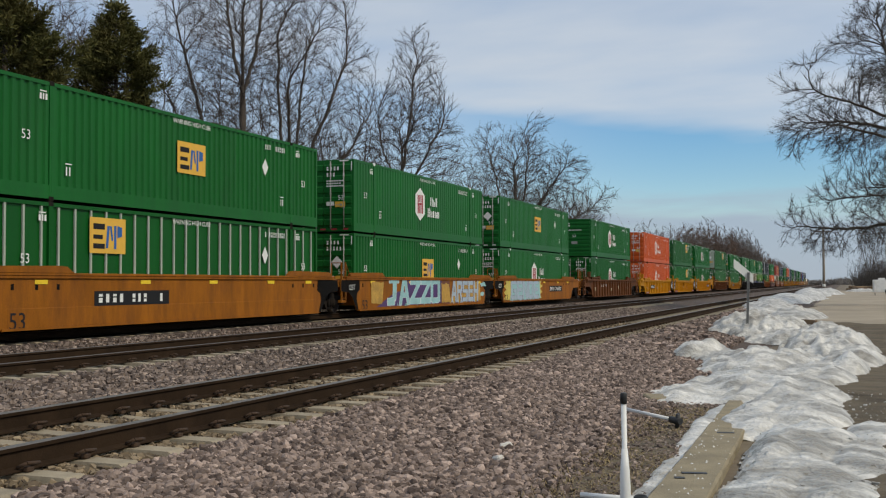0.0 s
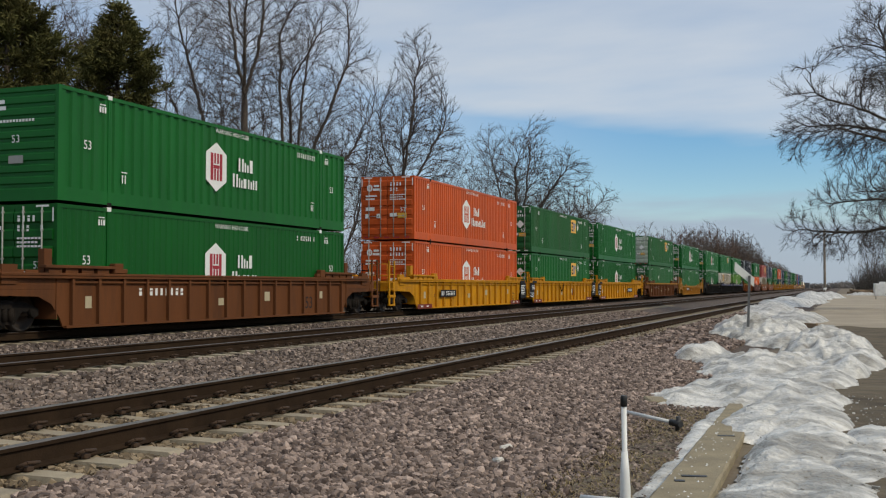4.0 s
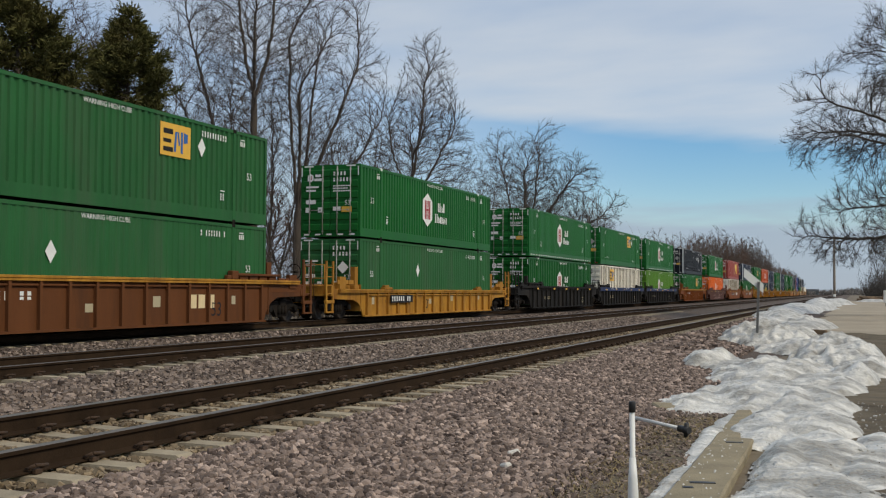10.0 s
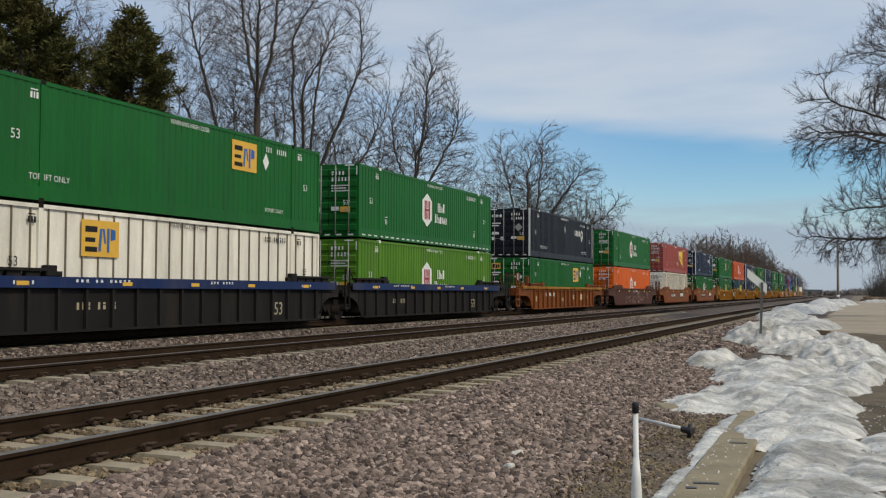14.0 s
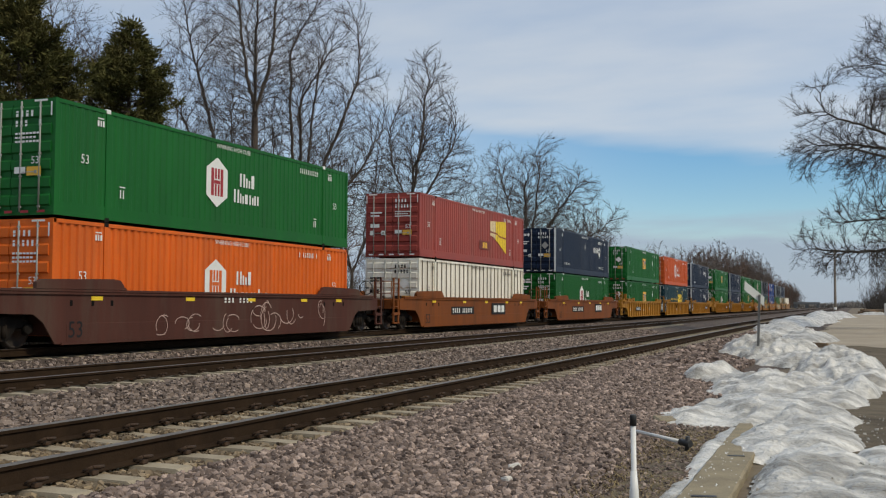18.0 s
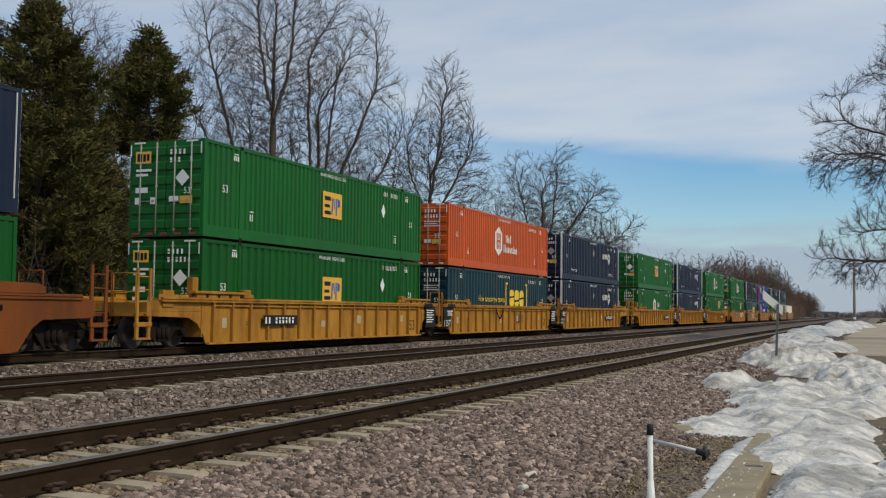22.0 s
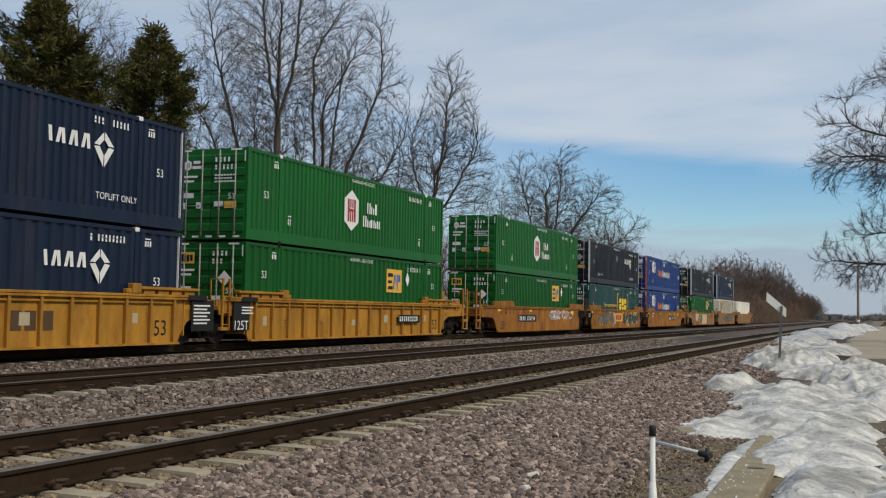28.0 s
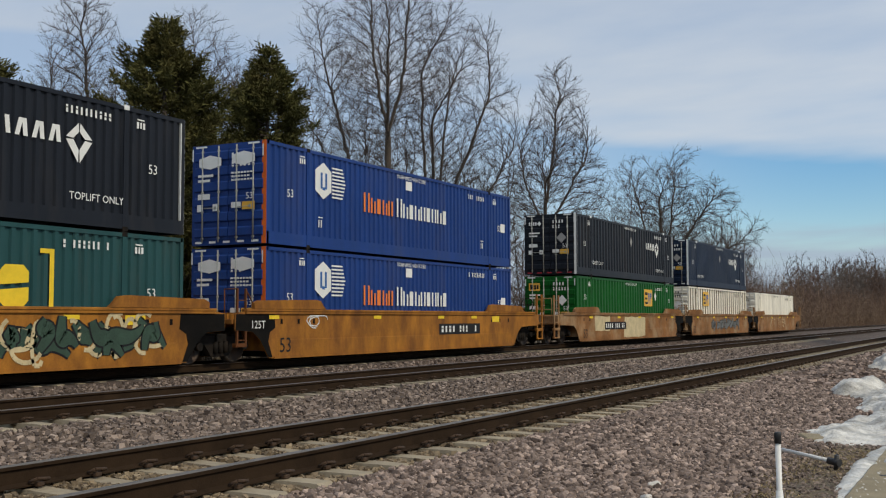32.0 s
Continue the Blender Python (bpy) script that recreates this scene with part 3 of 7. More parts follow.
def name_rows(c, rows, key, material=None):
    """rows: (u, v, height, widths of the strokes)"""
    polys = []
    for u, v, h, widths in rows:
        for i, (w, k) in enumerate(widths):
            m, g = h * k, w * 0.84
            t = min(0.10, g * 0.36)
            if i % 3 == 2 or g < 0.2:
                polys.append(rect(u + 0.1 * g, v, g * 0.7, m))
            else:
                polys += [rect(u, v, t, m), rect(u + g - t, v, t, m * (0.8 if i % 2 else 1.0))]
            u += w
    decal(c, "name_lettering", polys, material or m_mark, key)


def hexa_marks(c, ink, lower):
    logo_hexagon(c, ink)
    w = [(0.36, 1.0), (0.30, 0.72), (0.30, 1.0)]
    w2 = [(0.36, 1.0), (0.26, 0.72), (0.30, 0.72), (0.30, 0.72), (0.32, 0.72)]
    if ink is m_mark_red:
        name_rows(c, [(8.42, 1.62, 0.42, w), (8.08, 1.10, 0.42, w2)], "hexaname")
    else:
        name_rows(c, [(8.30, 1.62, 0.42, w), (7.95, 1.08, 0.42, w2 + [(0.12, 0.3), (0.16, 1.0), (0.26, 0.72), (0.24, 0.72)])], "hexaname2")


def square_marks(c, u=7.28, v=1.17):
    """Amber square with dark and blue strokes."""
    square = decal(c, "logo", [rect(0, 0, 1.47, 0.93)], m_mark_amber, "sq", label="amber square emblem")
    square.location = (0, u, v)
    a = decal(c, "emblem_figure", [rect(0.14, 0.12, 0.46, 0.13), rect(0.14, 0.37, 0.38, 0.11), rect(0.14, 0.62, 0.46, 0.15)], m_mark_dark, "sqd")
    b = decal(c, "emblem_figure", [[(0.64, 0.14), (0.74, 0.14), (0.80, 0.72), (0.70, 0.72)], [(0.80, 0.72), (0.88, 0.34), (0.95, 0.34), (0.88, 0.72)], [(0.98, 0.12), (1.08, 0.12), (1.08, 0.74), (0.98, 0.74)], [(1.12, 0.42), (1.32, 0.46), (1.32, 0.70), (1.12, 0.74)]], m_mark_blue, "sqb")
    for o in (a, b):
        o.location = (0.004, u, v)
    return


def ring_marks(c, u=10.80, v=1.74):
    """Row of white bars and an open diamond."""
    strokes = []
    for i in range(7):
        a, s = u + 0.22 * i, 0.10 if i % 2 else -0.04
        strokes.append([(a, v), (a + 0.115, v), (a + 0.115 + s, v + 0.37), (a + s, v + 0.37)])
    decal(c, "name_lettering", strokes, m_mark, ("ring", u))
    cx, cy = u + 1.95, v + 0.14
    ring = []
    for i in range(4):
        p, q = [((0, 0.38), (0.40, 0))[0], (0.40, 0)], None
        a, b = [(0, 0.38), (0.40, 0), (0, -0.56), (-0.40, 0)][i], [(0, 0.38), (0.40, 0), (0, -0.56), (-0.40, 0)][(i + 1) % 4]
        g = 0.06
        a2, b2 = (a[0] + (b[0] - a[0]) * g, a[1] + (b[1] - a[1]) * g), (b[0] + (a[0] - b[0]) * g, b[1] + (a[1] - b[1]) * g)
        ring.append([(cx + a2[0], cy + a2[1]), (cx + b2[0], cy + b2[1]), (cx + b2[0] * 0.45, cy + b2[1] * 0.45), (cx + a2[0] * 0.45, cy + a2[1] * 0.45)])
    decal(c, "logo", ring, m_mark, ("openring", u), label="white open diamond emblem")
    decal(c, "placard", [diamond(8.15, 2.0, 0.20, 0.29)], m_mark_grey, "ringplac")
    side_text(c, "TOPLIFT ONLY", 0.24, 13.3, 0.62, m_mark)
    side_text(c, "TOPLIFT ONLY", 0.24, 2.9, 0.62, m_mark)


def block_marks(c):
    polys = []
    for i, u in enumerate((9.0, 9.86, 10.72)):
        w, k = 0.74, (0.10, -0.10, 0.04)[i]
        polys += [[(u + 0.14, 1.12), (u + w - 0.14, 1.12), (u + w, 1.26), (u + w, 1.50 + k), (u, 1.44 + k), (u, 1.26)], [(u, 1.54 + k), (u + w, 1.60 + k), (u + w, 1.86), (u + w - 0.14, 2.0), (u + 0.14, 2.0), (u, 1.86)]]
    decal(c, "logo", polys, m_mark_yellow, "block", label="yellow block emblem")
    decal(c, "bracket", [rect(8.32, 1.02, 0.12, 1.35), rect(8.44, 2.27, 0.26, 0.10), rect(8.44, 1.02, 0.26, 0.10)], m_mark_yellow, "bra")
    decal(c, "bracket", [rect(12.0, 1.02, 0.12, 1.35), rect(11.74, 2.27, 0.26, 0.10), rect(11.74, 1.02, 0.26, 0.10)], m_mark_yellow, "brb")
    side_text(c, "How tomorrow moves", 0.43, 6.15, 1.46, m_mark_yellow, "slogan")
    decal(c, "door_emblem", [rect(-1.06 + 0.27 * i, 2.05, 0.22, 0.34) for i in range(3)] + [rect(-1.06, 1.92, 0.78, 0.07)], m_mark_yellow, "blockdoor", "door", "small yellow block emblem")


def blue_marks(c):
    decal(c, "logo", [hexagon(2.75, 2.02, 0.42, 0.55)], m_mark, "pachex", label="white six-sided emblem")
    decal(c, "emblem_figure", [rect(3.2, 1.55 + 0.11 * i, 0.75 - 0.04 * abs(i - 4), 0.05) for i in range(9)], m_mark, "pacstr")
    k = decal(c, "emblem_figure", [rect(2.6, 1.78, 0.10, 0.48), rect(2.84, 1.78, 0.10, 0.48), rect(2.70, 1.74, 0.14, 0.09)], m_mark_blue, "pacstroke")
    k.location = (0.004, 0, 0)
    w = [(0.42, 1.0), (0.36, 0.78), (0.36, 0.78), (0.36, 0.78), (0.36, 0.78)]
    name_rows(c, [(5.0, 1.30, 0.62, w)], "pacA", m_mark_orange)
    name_rows(c, [(7.05, 1.30, 0.62, [(0.42, 1.0)] + [(0.40, 0.78)] * 8)], "pacB", m_mark)
    decal(c, "panel", [rect(7.65, 2.26, 0.42, 0.30)], m_mark, "pacsq")
    decal(c, "panel", [rect(15.2, 1.35, 0.40, 0.34)], m_mark, "pacsq2")


def red_marks(c):
    """A slanted emblem in upright stripes, cream at one side and yellow at the other, crossed by a thin wave."""
    top = lambda u: 2.30 + 0.12 * (u - 10.0) / 2.7
    low = lambda u: 1.52 - 0.85 * max(0.0, (u - 10.2) / 2.5) ** 1.2
    mid = lambda u: 1.72 - 0.14 * (u - 10.0) / 2.7 - (0.10 if u > 11.3 else 0.0)
    for name, ink, u0, n in (("redcream", m_cream, 10.0, 3), ("redlogo", m_mark_yellow, 10.93, 6)):
        polys = []
        for i in range(n):
            a, b = u0 + 0.305 * i, u0 + 0.305 * i + 0.272
            polys += [[(a, mid(a) + 0.05), (b, mid(b) + 0.05), (b, top(b)), (a, top(a))], [(a, low(a)), (b, low(b)), (b, mid(b) - 0.03), (a, mid(a) - 0.03)]]
        decal(c, "logo", polys, ink, name, label="slanted emblem of upright stripes")
    decal(c, "panel", [rect(8.2, 0.72, 1.75, 0.46)], m_patch_red, "redpan")
    decal(c, "panel_marking", [rect(8.75, 0.80, 0.30, 0.30), rect(9.15, 0.80, 0.30, 0.30)], m_mark_amber, "redpan2").location = (0.004, 0, 0)


def common_marks(c, seed, door, style, ink=None, base=1.43, low=True, placard=False):
    """Small lettering that every container carries."""
    ink = ink or m_mark
    side_text(c, "53", 0.33, 1.10, base + 0.04, ink)
    side_text(c, "53", 0.32, 15.05, base + 0.04, ink)
    side_text(c, "WARNING HIGH CUBE", 0.19, 8.05, 2.66, ink)
    decal(c, "serial_number", bars(12.35, 2.43, 1.4, 0.17, 10, 0.36, seed), ink, ("numb", seed % 4))
    decal(c, "stencil", [rect(1.55, 2.40, 0.07, 0.15), rect(1.66, 2.40, 0.05, 0.15), rect(1.75, 2.40, 0.07, 0.15), rect(1.56, 2.59, 0.24, 0.03), rect(14.5, 2.40, 0.07, 0.15), rect(14.61, 2.40, 0.05, 0.15), rect(14.70, 2.40, 0.07, 0.15), rect(14.51, 2.59, 0.24, 0.03)], ink, "stencil")
    if low:
        decal(c, "stencil", [rect(2.5, 0.62, 0.05, 0.22), rect(2.62, 0.62, 0.05, 0.22), rect(2.48, 0.90, 0.24, 0.03), rect(13.4, 0.60, 0.05, 0.22), rect(13.52, 0.60, 0.05, 0.22), rect(13.38, 0.88, 0.24, 0.03)], ink, "stencil_low")
    if door == "doors":
        decal(c, "door_serial_number", bars(0.14, 2.42, 0.62, 0.15, 4, seed=seed) + bars(0.14, 2.18, 0.86, 0.15, 6, seed=seed + 1), ink, ("dnum", seed % 3), "door")
        rows = [rect(-1.06, 1.94 - 0.14 * i, 0.56 - 0.12 * (i % 2), 0.07) for i in range(2)]
        if not placard:
            rows += [rect(0.14 + 0.11 * j, 1.98 - 0.10 * i, 0.085, 0.05) for i in range(3) for j in range(7 - i % 2)]
        decal(c, "door_data", rows, ink, ("ddata", placard), "door")
        door_text(c, "53'", 0.26, 0.80, 1.33, ink)
        decal(c, "door_label", [rect(0.52, 0.96, 0.44, 0.22)], m_mark_amber, "dlab", "door", "amber warning label")
        decal(c, "door_label", [rect(0.14, 1.02, 0.34, 0.16), rect(-1.06, 1.30, 0.44, 0.16), rect(-1.08, 0.96, 0.20, 0.20), rect(-0.52, 0.96, 0.20, 0.20)], ink, "dlab2", "door")
        if placard:
            pale = m_mark_grey if low is False else m_mark
            decal(c, "placard", [diamond(0.60, 1.72, 0.25, 0.25)], pale, "dplac", "door", "diamond placard holder")
        decal(c, "reflector", [rect(-1.14, HIGH - 0.09, 0.40, 0.05), rect(0.72, HIGH - 0.09, 0.40, 0.05), rect(-1.27, HIGH - 0.45, 0.045, 0.34), rect(1.22, HIGH - 0.45, 0.045, 0.34)], m_mark, "drefl", "door")
        decal(c, "reflector", [rect(-1.14 + 0.5 * i, 0.05, 0.24, 0.06) for i in range(5)], m_mark if seed % 3 else m_mark_red, ("dreflb", bool(seed % 3)), "door")


def end_wall_marks(c):
    """Marks on an end wall that has no doors."""
    for o in (decal(c, "end_emblem", [hexagon(-0.86, 2.42, 0.13, 0.17), rect(-0.66, 2.46, 0.30, 0.10), rect(-0.70, 2.30, 0.38, 0.10)], m_mark, "wallhex", "door", "small white hexagon emblem"),
              decal(c, "end_lettering", [rect(-0.5 + 0.1 * i, 1.98, 0.07, 0.07) for i in range(11)], m_mark, "wallrow", "door"),
              decal(c, "end_label", [rect(-0.22, 0.94, 0.46, 0.20)], m_mark_grey, "walllabel", "door", "pale grey label plate")):
        o.location.y += 0.064
    door_text(c, "53", 0.28, 0.0, 1.55, m_mark).location.y += 0.064


CONTAINER_WORDS = {"green": "green", "green_dull": "faded green", "green_bright": "bright green", "lime": "lime green", "orange": "orange", "orange2": "bright orange", "navy": "navy blue", "charcoal": "charcoal black",
                   "teal": "dark teal", "teal2": "faded teal", "red": "brick red", "white": "off-white", "blue": "blue", "green_post": "green white-ribbed"}
PAINTS = {"green": m_green, "green_dull": m_green_dull, "green_bright": m_green_bright, "lime": m_lime, "orange": m_orange, "orange2": m_orange2, "navy": m_navy, "charcoal": m_charcoal, "teal": m_teal, "teal2": m_teal2,
          "red": m_red, "white": m_white, "blue": m_blue, "green_post": m_green_bright}
MARK_WORDS = {"hexa": "with a white hexagon emblem", "square": "with an amber square emblem", "ring": "with a white open diamond emblem", "block": "with yellow block emblem", "striped": "with orange and white name bars", "red": "with a yellow slanted emblem", "plain": "with small white stencils"}


# where the amber square stands: along, up
EMBLEM = {"mid": (7.28, 1.17), "mid_low": (7.36, 1.07), "rear": (10.30, 1.66), "rear_low": (10.30, 1.53), "fore": (3.42, 1.67)}


def container(color, marks, style, door="doors", upper=True, seed=0, door_color=None, where="mid"):
    p = PAINTS[color]
    c = new("shipping_container")
    tagged(c, "%s corrugated steel shipping container %s" % (CONTAINER_WORDS[color], MARK_WORDS[marks]), "shipping container", "containers on the train")
    pn = p.name
    for s in (1, -1):
        panel = m_white_panel if color == "white" and style == "post" else p
        put("side_panel", mesh_of(("side_panel", style, s, panel.name), side_build(style, s), panel), c)
    put("frame", mesh_of(("frame", pn, upper), frame_build(upper and style != "post"), p), c)
    put("roof", mesh_of(("roof", pn), roof_build, p), c)
    put("floor", mesh_of(("floor", pn), floor_build, p), c)
    for y in (POST_A, POST_B):
        for s in (1, -1):
            put("lifting_post", mesh_of(("lifting_post", pn, s), post_build(s), p), c, at=pose(0, y, 0))
        for z in (0.0 if upper else 0.07, HIGH - 0.04):
            light = m_mark if marks in ("hexa", "ring") and color not in ("orange", "orange2") and z > 1 else m_truck
            put("corner_casting", mesh_of(("corner_casting", light.name), casting_build, light), c, at=pose(HALF - 0.05, y, z))
    if style == "post":
        hp = m_seam if color == "white" else (m_rib_pale if color == "green_post" else p)
        n = 26
        for i in range(n):
            y = 0.45 + i * (LEN - 0.9) / (n - 1)
            if min(abs(y - POST_A), abs(y - POST_B)) > 0.2:
                put("wall_rib", mesh_of(("wall_rib", hp.name), hat_build(1, 0.013 if color == "white" else 0.032), hp), c, at=pose(0, y, 0))
    put("front_wall", mesh_of(("front_wall", pn), front_wall_build, p), c, at=pose(0, LEN, 0, 0, 0, 180))
    dm = PAINTS.get(door_color, m_greydoor) if door_color else p
    if door == "doors":
        for s in (-1, 1):
            leaf = put("door", mesh_of(("door", dm.name), door_build, dm), c, at=pose(-1.205 if s < 0 else 0.015, 0.0, 0))
            for x in (0.30, 0.88):
                put("lock_rod", mesh_of("lock_rod", lock_rod_build, m_rod), leaf, at=pose(x, -0.055, 0))
            put("door_handle", mesh_of("door_handle", handle_build, m_rod), leaf, at=pose(0.36, -0.03, 1.05))
    else:
        put("front_wall", mesh_of(("front_wall", pn), front_wall_build, p), c)
        end_wall_marks(c)
    if color in ("navy", "charcoal"):
        put("corner_guard", mesh_of("corner_guard_white", lambda bm: (box(bm, HALF - 0.10, HALF + 0.012, -0.006, 0.13, 0.0, HIGH)), m_mark), c, label="white corner post")
        put("corner_guard", mesh_of("corner_guard_white", None, m_mark), c, at=pose(0, LEN - 0.124, 0))
    if color == "blue":
        put("corner_guard", mesh_of("corner_guard_orange", lambda bm: (box(bm, HALF - 0.14, HALF + 0.012, -0.006, 0.10, 0.0, HIGH)), m_orange2), c, label="orange corner post")
        put("corner_guard", mesh_of("corner_guard_orange", None, m_orange2), c, at=pose(0, LEN - 0.094, 0))
    if marks == "hexa":
        hexa_marks(c, m_mark_red if color not in ("orange", "orange2") else PAINTS[color], not upper)
        for o in c.children:
            if o.name.startswith(("logo", "emblem_figure", "name_lettering")):
                o.location.z -= 0.08 if upper else 0.23
        if door == "doors":
            decal(c, "door_emblem", [hexagon(-0.86, 2.34, 0.13, 0.17), rect(-0.66, 2.38, 0.26, 0.10), rect(-0.70, 2.22, 0.34, 0.10)], m_mark, "hexadoor", "door", "small white hexagon emblem")
            mark = decal(c, "emblem_figure", [rect(-0.91, 2.26, 0.03, 0.16), rect(-0.84, 2.26, 0.03, 0.16)], m_mark_red if color not in ("orange", "orange2") else PAINTS[color], "hexadoorb", "door")
            mark.location = (0, -0.004, 0)
    elif marks == "square":
        square_marks(c, *EMBLEM[where])
        decal(c, "door_emblem", [rect(-1.08, 2.18, 0.56, 0.36)], m_mark_amber, "squaredoor", "door", "small amber square emblem")
        mark = decal(c, "emblem_figure", [rect(-1.02, 2.24, 0.17, 0.24), rect(-0.81, 2.24, 0.10, 0.22), rect(-0.68, 2.26, 0.10, 0.20)], m_mark_dark, "squaredoorb", "door")
        mark.location = (0, -0.004, 0)
    elif marks == "ring":
        ring_marks(c)
        if door == "doors":
            decal(c, "door_emblem", [rect(-1.06 + 0.11 * i, 2.34, 0.07, 0.16) for i in range(4)] + [diamond(-0.52, 2.42, 0.10, 0.12)], m_mark, "ringdoor", "door", "small white bars and diamond")
    elif marks == "block":
        block_marks(c)
    elif marks == "striped":
        blue_marks(c)
    elif marks == "red":
        red_marks(c)
    common_marks(c, seed, door, style, m_mark_dark if color == "white" else None, 1.83 if where == "rear_low" else 1.43, marks != "ring" and seed != 21, marks in ("square", "ring", "plain"))
    if marks in ("square", "plain") and color != "white":
        plac = decal(c, "placard", [diamond(0, 0, 0.20, 0.29)], m_mark, "eplac", label="white diamond placard")
        plac.location = (0, 6.0 if marks == "plain" else 12.35, 1.72 if marks == "plain" else (2.10 if where in ("rear", "rear_low") else 1.82))
    if marks == "striped":
        decal(c, "door_emblem", [hexagon(-0.62, 2.35, 0.40, 0.20), hexagon(0.56, 2.40, 0.40, 0.20)], m_mark, "pacdoor", "door")
    if seed == 21:
        side_text(c, "TOPLIFT ONLY", 0.21, 2.25, 0.55, m_mark)
        side_text(c, "TOPLIFT ONLY", 0.18, 12.9, 0.52, m_mark)
    if upper and style == "smooth" and seed // 2 in (8, 9, 11, 19):
        decal(c, "reflector", [rect(0.3 + 0.56 * i, 0.07, 0.30, 0.055) for i in range(28)], m_mark, "dash")
    return c


# ---- well cars ----
def sill_outline(front, rear, style):
    """Outline (along, up) of a car's side: deep between the trucks, cut away over them."""
    f = -1.45 if front == "joint" else -2.45
    r = LEN + (1.45 if rear == "joint" else 2.45)
    top = 1.36
    if style == "low":
        return [(0.18, 0.10), (LEN - 0.18, 0.10), (LEN - 0.05, 0.35), (LEN + 0.25, 0.62), (LEN + 0.7, 0.74), (r, 0.78), (r, 1.02), (r - 0.5, 1.08), (f + 0.5, 1.08), (f, 1.02), (f, 0.78), (-0.7, 0.74), (-0.25, 0.62), (0.05, 0.35)]
    if style == "ribbed":
        return [(0.18, 0.10), (LEN - 0.18, 0.10), (LEN - 0.05, 0.35), (LEN + 0.25, 0.68), (LEN + 0.7, 0.86), (r, 0.90), (r, 1.30), (r - 0.5, top), (f + 0.5, top), (f, 1.30), (f, 0.90), (-0.7, 0.86), (-0.25, 0.68), (0.05, 0.35)]
    return [(0.0, 0.10), (LEN, 0.10), (LEN + 0.42, 0.62), (LEN + 0.75, 0.82), (r, 0.86), (r, 1.30), (r - 0.4, top), (f + 0.4, top), (f, 1.30), (f, 0.86), (-0.75, 0.82), (-0.42, 0.62)]


def sill_build(front, rear, style, sign):
    def build(bm):
        a, b = sorted((sign * 1.405, sign * 1.445)) if style == "smooth" else sorted((sign * 1.335, sign * 1.375))
        prism(bm, sill_outline(front, rear, style), a, b)
        a, b = sorted((sign * 1.36, sign * 1.475))
        box(bm, a, b, 0.2, LEN - 0.2, 0.075, 0.135)
    return build


def chord_build(sign, front, rear):
    f = -1.45 if front == "joint" else -2.45
    r = LEN + (1.45 if rear == "joint" else 2.45)

    def build(bm):
        a, b = sorted((sign * 1.33, sign * 1.515))
        box(bm, a, b, f + 0.4, r - 0.4, 1.362, 1.43, 0.01)
        box(bm, a, b - 0.02 if sign > 0 else b, f + 0.4, r - 0.4, 1.30, 1.361)
    return build


def guide_build(sign):
    """A corner guide: a chunky block and a flat bar on short webs."""
    def build(bm):
        def slab(x0, x1, y0, y1, z0, z1, bevel=0.0):
            a, b = sorted((sign * x0, sign * x1))
            box(bm, a, b, y0, y1, z0, z1, bevel)
        slab(1.34, 1.53, 1.98, 2.34, 1.432, 1.70, 0.02)
        slab(1.36, 1.50, 2.34, 2.56, 1.432, 1.56, 0.02)
        slab(1.31, 1.535, -0.62, 2.0, 1.545, 1.625, 0.012)
        for y in (-0.45, 0.15, 0.75, 1.35):
            slab(1.36, 1.47, y, y + 0.46, 1.432, 1.543)
    return build


def low_guide_build(sign):
    """A small corner block of the shallow car."""
    def build(bm):
        a, b = sorted((sign * 1.33, sign * 1.53))
        box(bm, a, b, 1.95, 2.75, 1.432, 1.52, 0.012)
        a, b = sorted((sign * 1.36, sign * 1.50))
        box(bm, a, b, 2.05, 2.45, 1.522, 1.60, 0.012)
    return build


def plate_guide_build(sign):
    """A corner guide of the smooth cars: one long flat plate with sloped ends on a low foot."""
    def build(bm):
        a, b = sorted((sign * 1.42, sign * 1.525))
        prism(bm, ((-0.75, 1.432), (2.62, 1.432), (2.50, 1.52), (2.34, 1.68), (2.05, 1.71), (-0.55, 1.66), (-0.75, 1.58)), a, b)
        a, b = sorted((sign * 1.33, sign * 1.42))
        box(bm, a, b, -0.6, 2.3, 1.432, 1.54)
    return build


def soot_build(end):
    """Sooty plate over a truck, cut to the slope of the side."""
    def build(bm):
        pts = [(-1.44, 0.865), (-0.75, 0.825), (-0.43, 0.625), (-0.02, 0.12), (0.14, 0.12), (-0.05, 0.55), (0.02, 0.80), (0.26, 0.92), (0.22, 1.29), (-1.42, 1.29)]
        prism(bm, pts if end == 0 else [(LEN - u, v) for u, v in pts[::-1]], 1.4465, 1.4525)
    return build


def prism_along(bm, outline, y0, y1):
    """A long strip: an outline in (x, z), drawn out along the car."""
    a = [bm.verts.new((x, y0, z)) for x, z in outline]
    b = [bm.verts.new((x, y1, z)) for x, z in outline]
    k = len(a)
    bm.faces.new(a); bm.faces.new(b[::-1])
    for i in range(k):
        bm.faces.new((a[i], b[i], b[(i + 1) % k], a[(i + 1) % k]))


def rib_build(bm):
    prism(bm, ((-0.035, 0.137), (0.035, 0.137), (0.05, 1.36), (-0.05, 1.36)), 1.377, 1.475)


def platform_build(depth):
    def build(bm):
        box(bm, -1.38, 1.38, -depth, -0.10, 1.02, 1.16, 0.015)
    return build


def centre_sill_build(depth):
    def build(bm):
        box(bm, -0.35, 0.35, -depth, -0.15, 0.62, 1.018, 0.01)
    return build


def bulkhead_build(bm):
    box(bm, -1.40, 1.40, -0.096, -0.06, 0.30, 1.34)


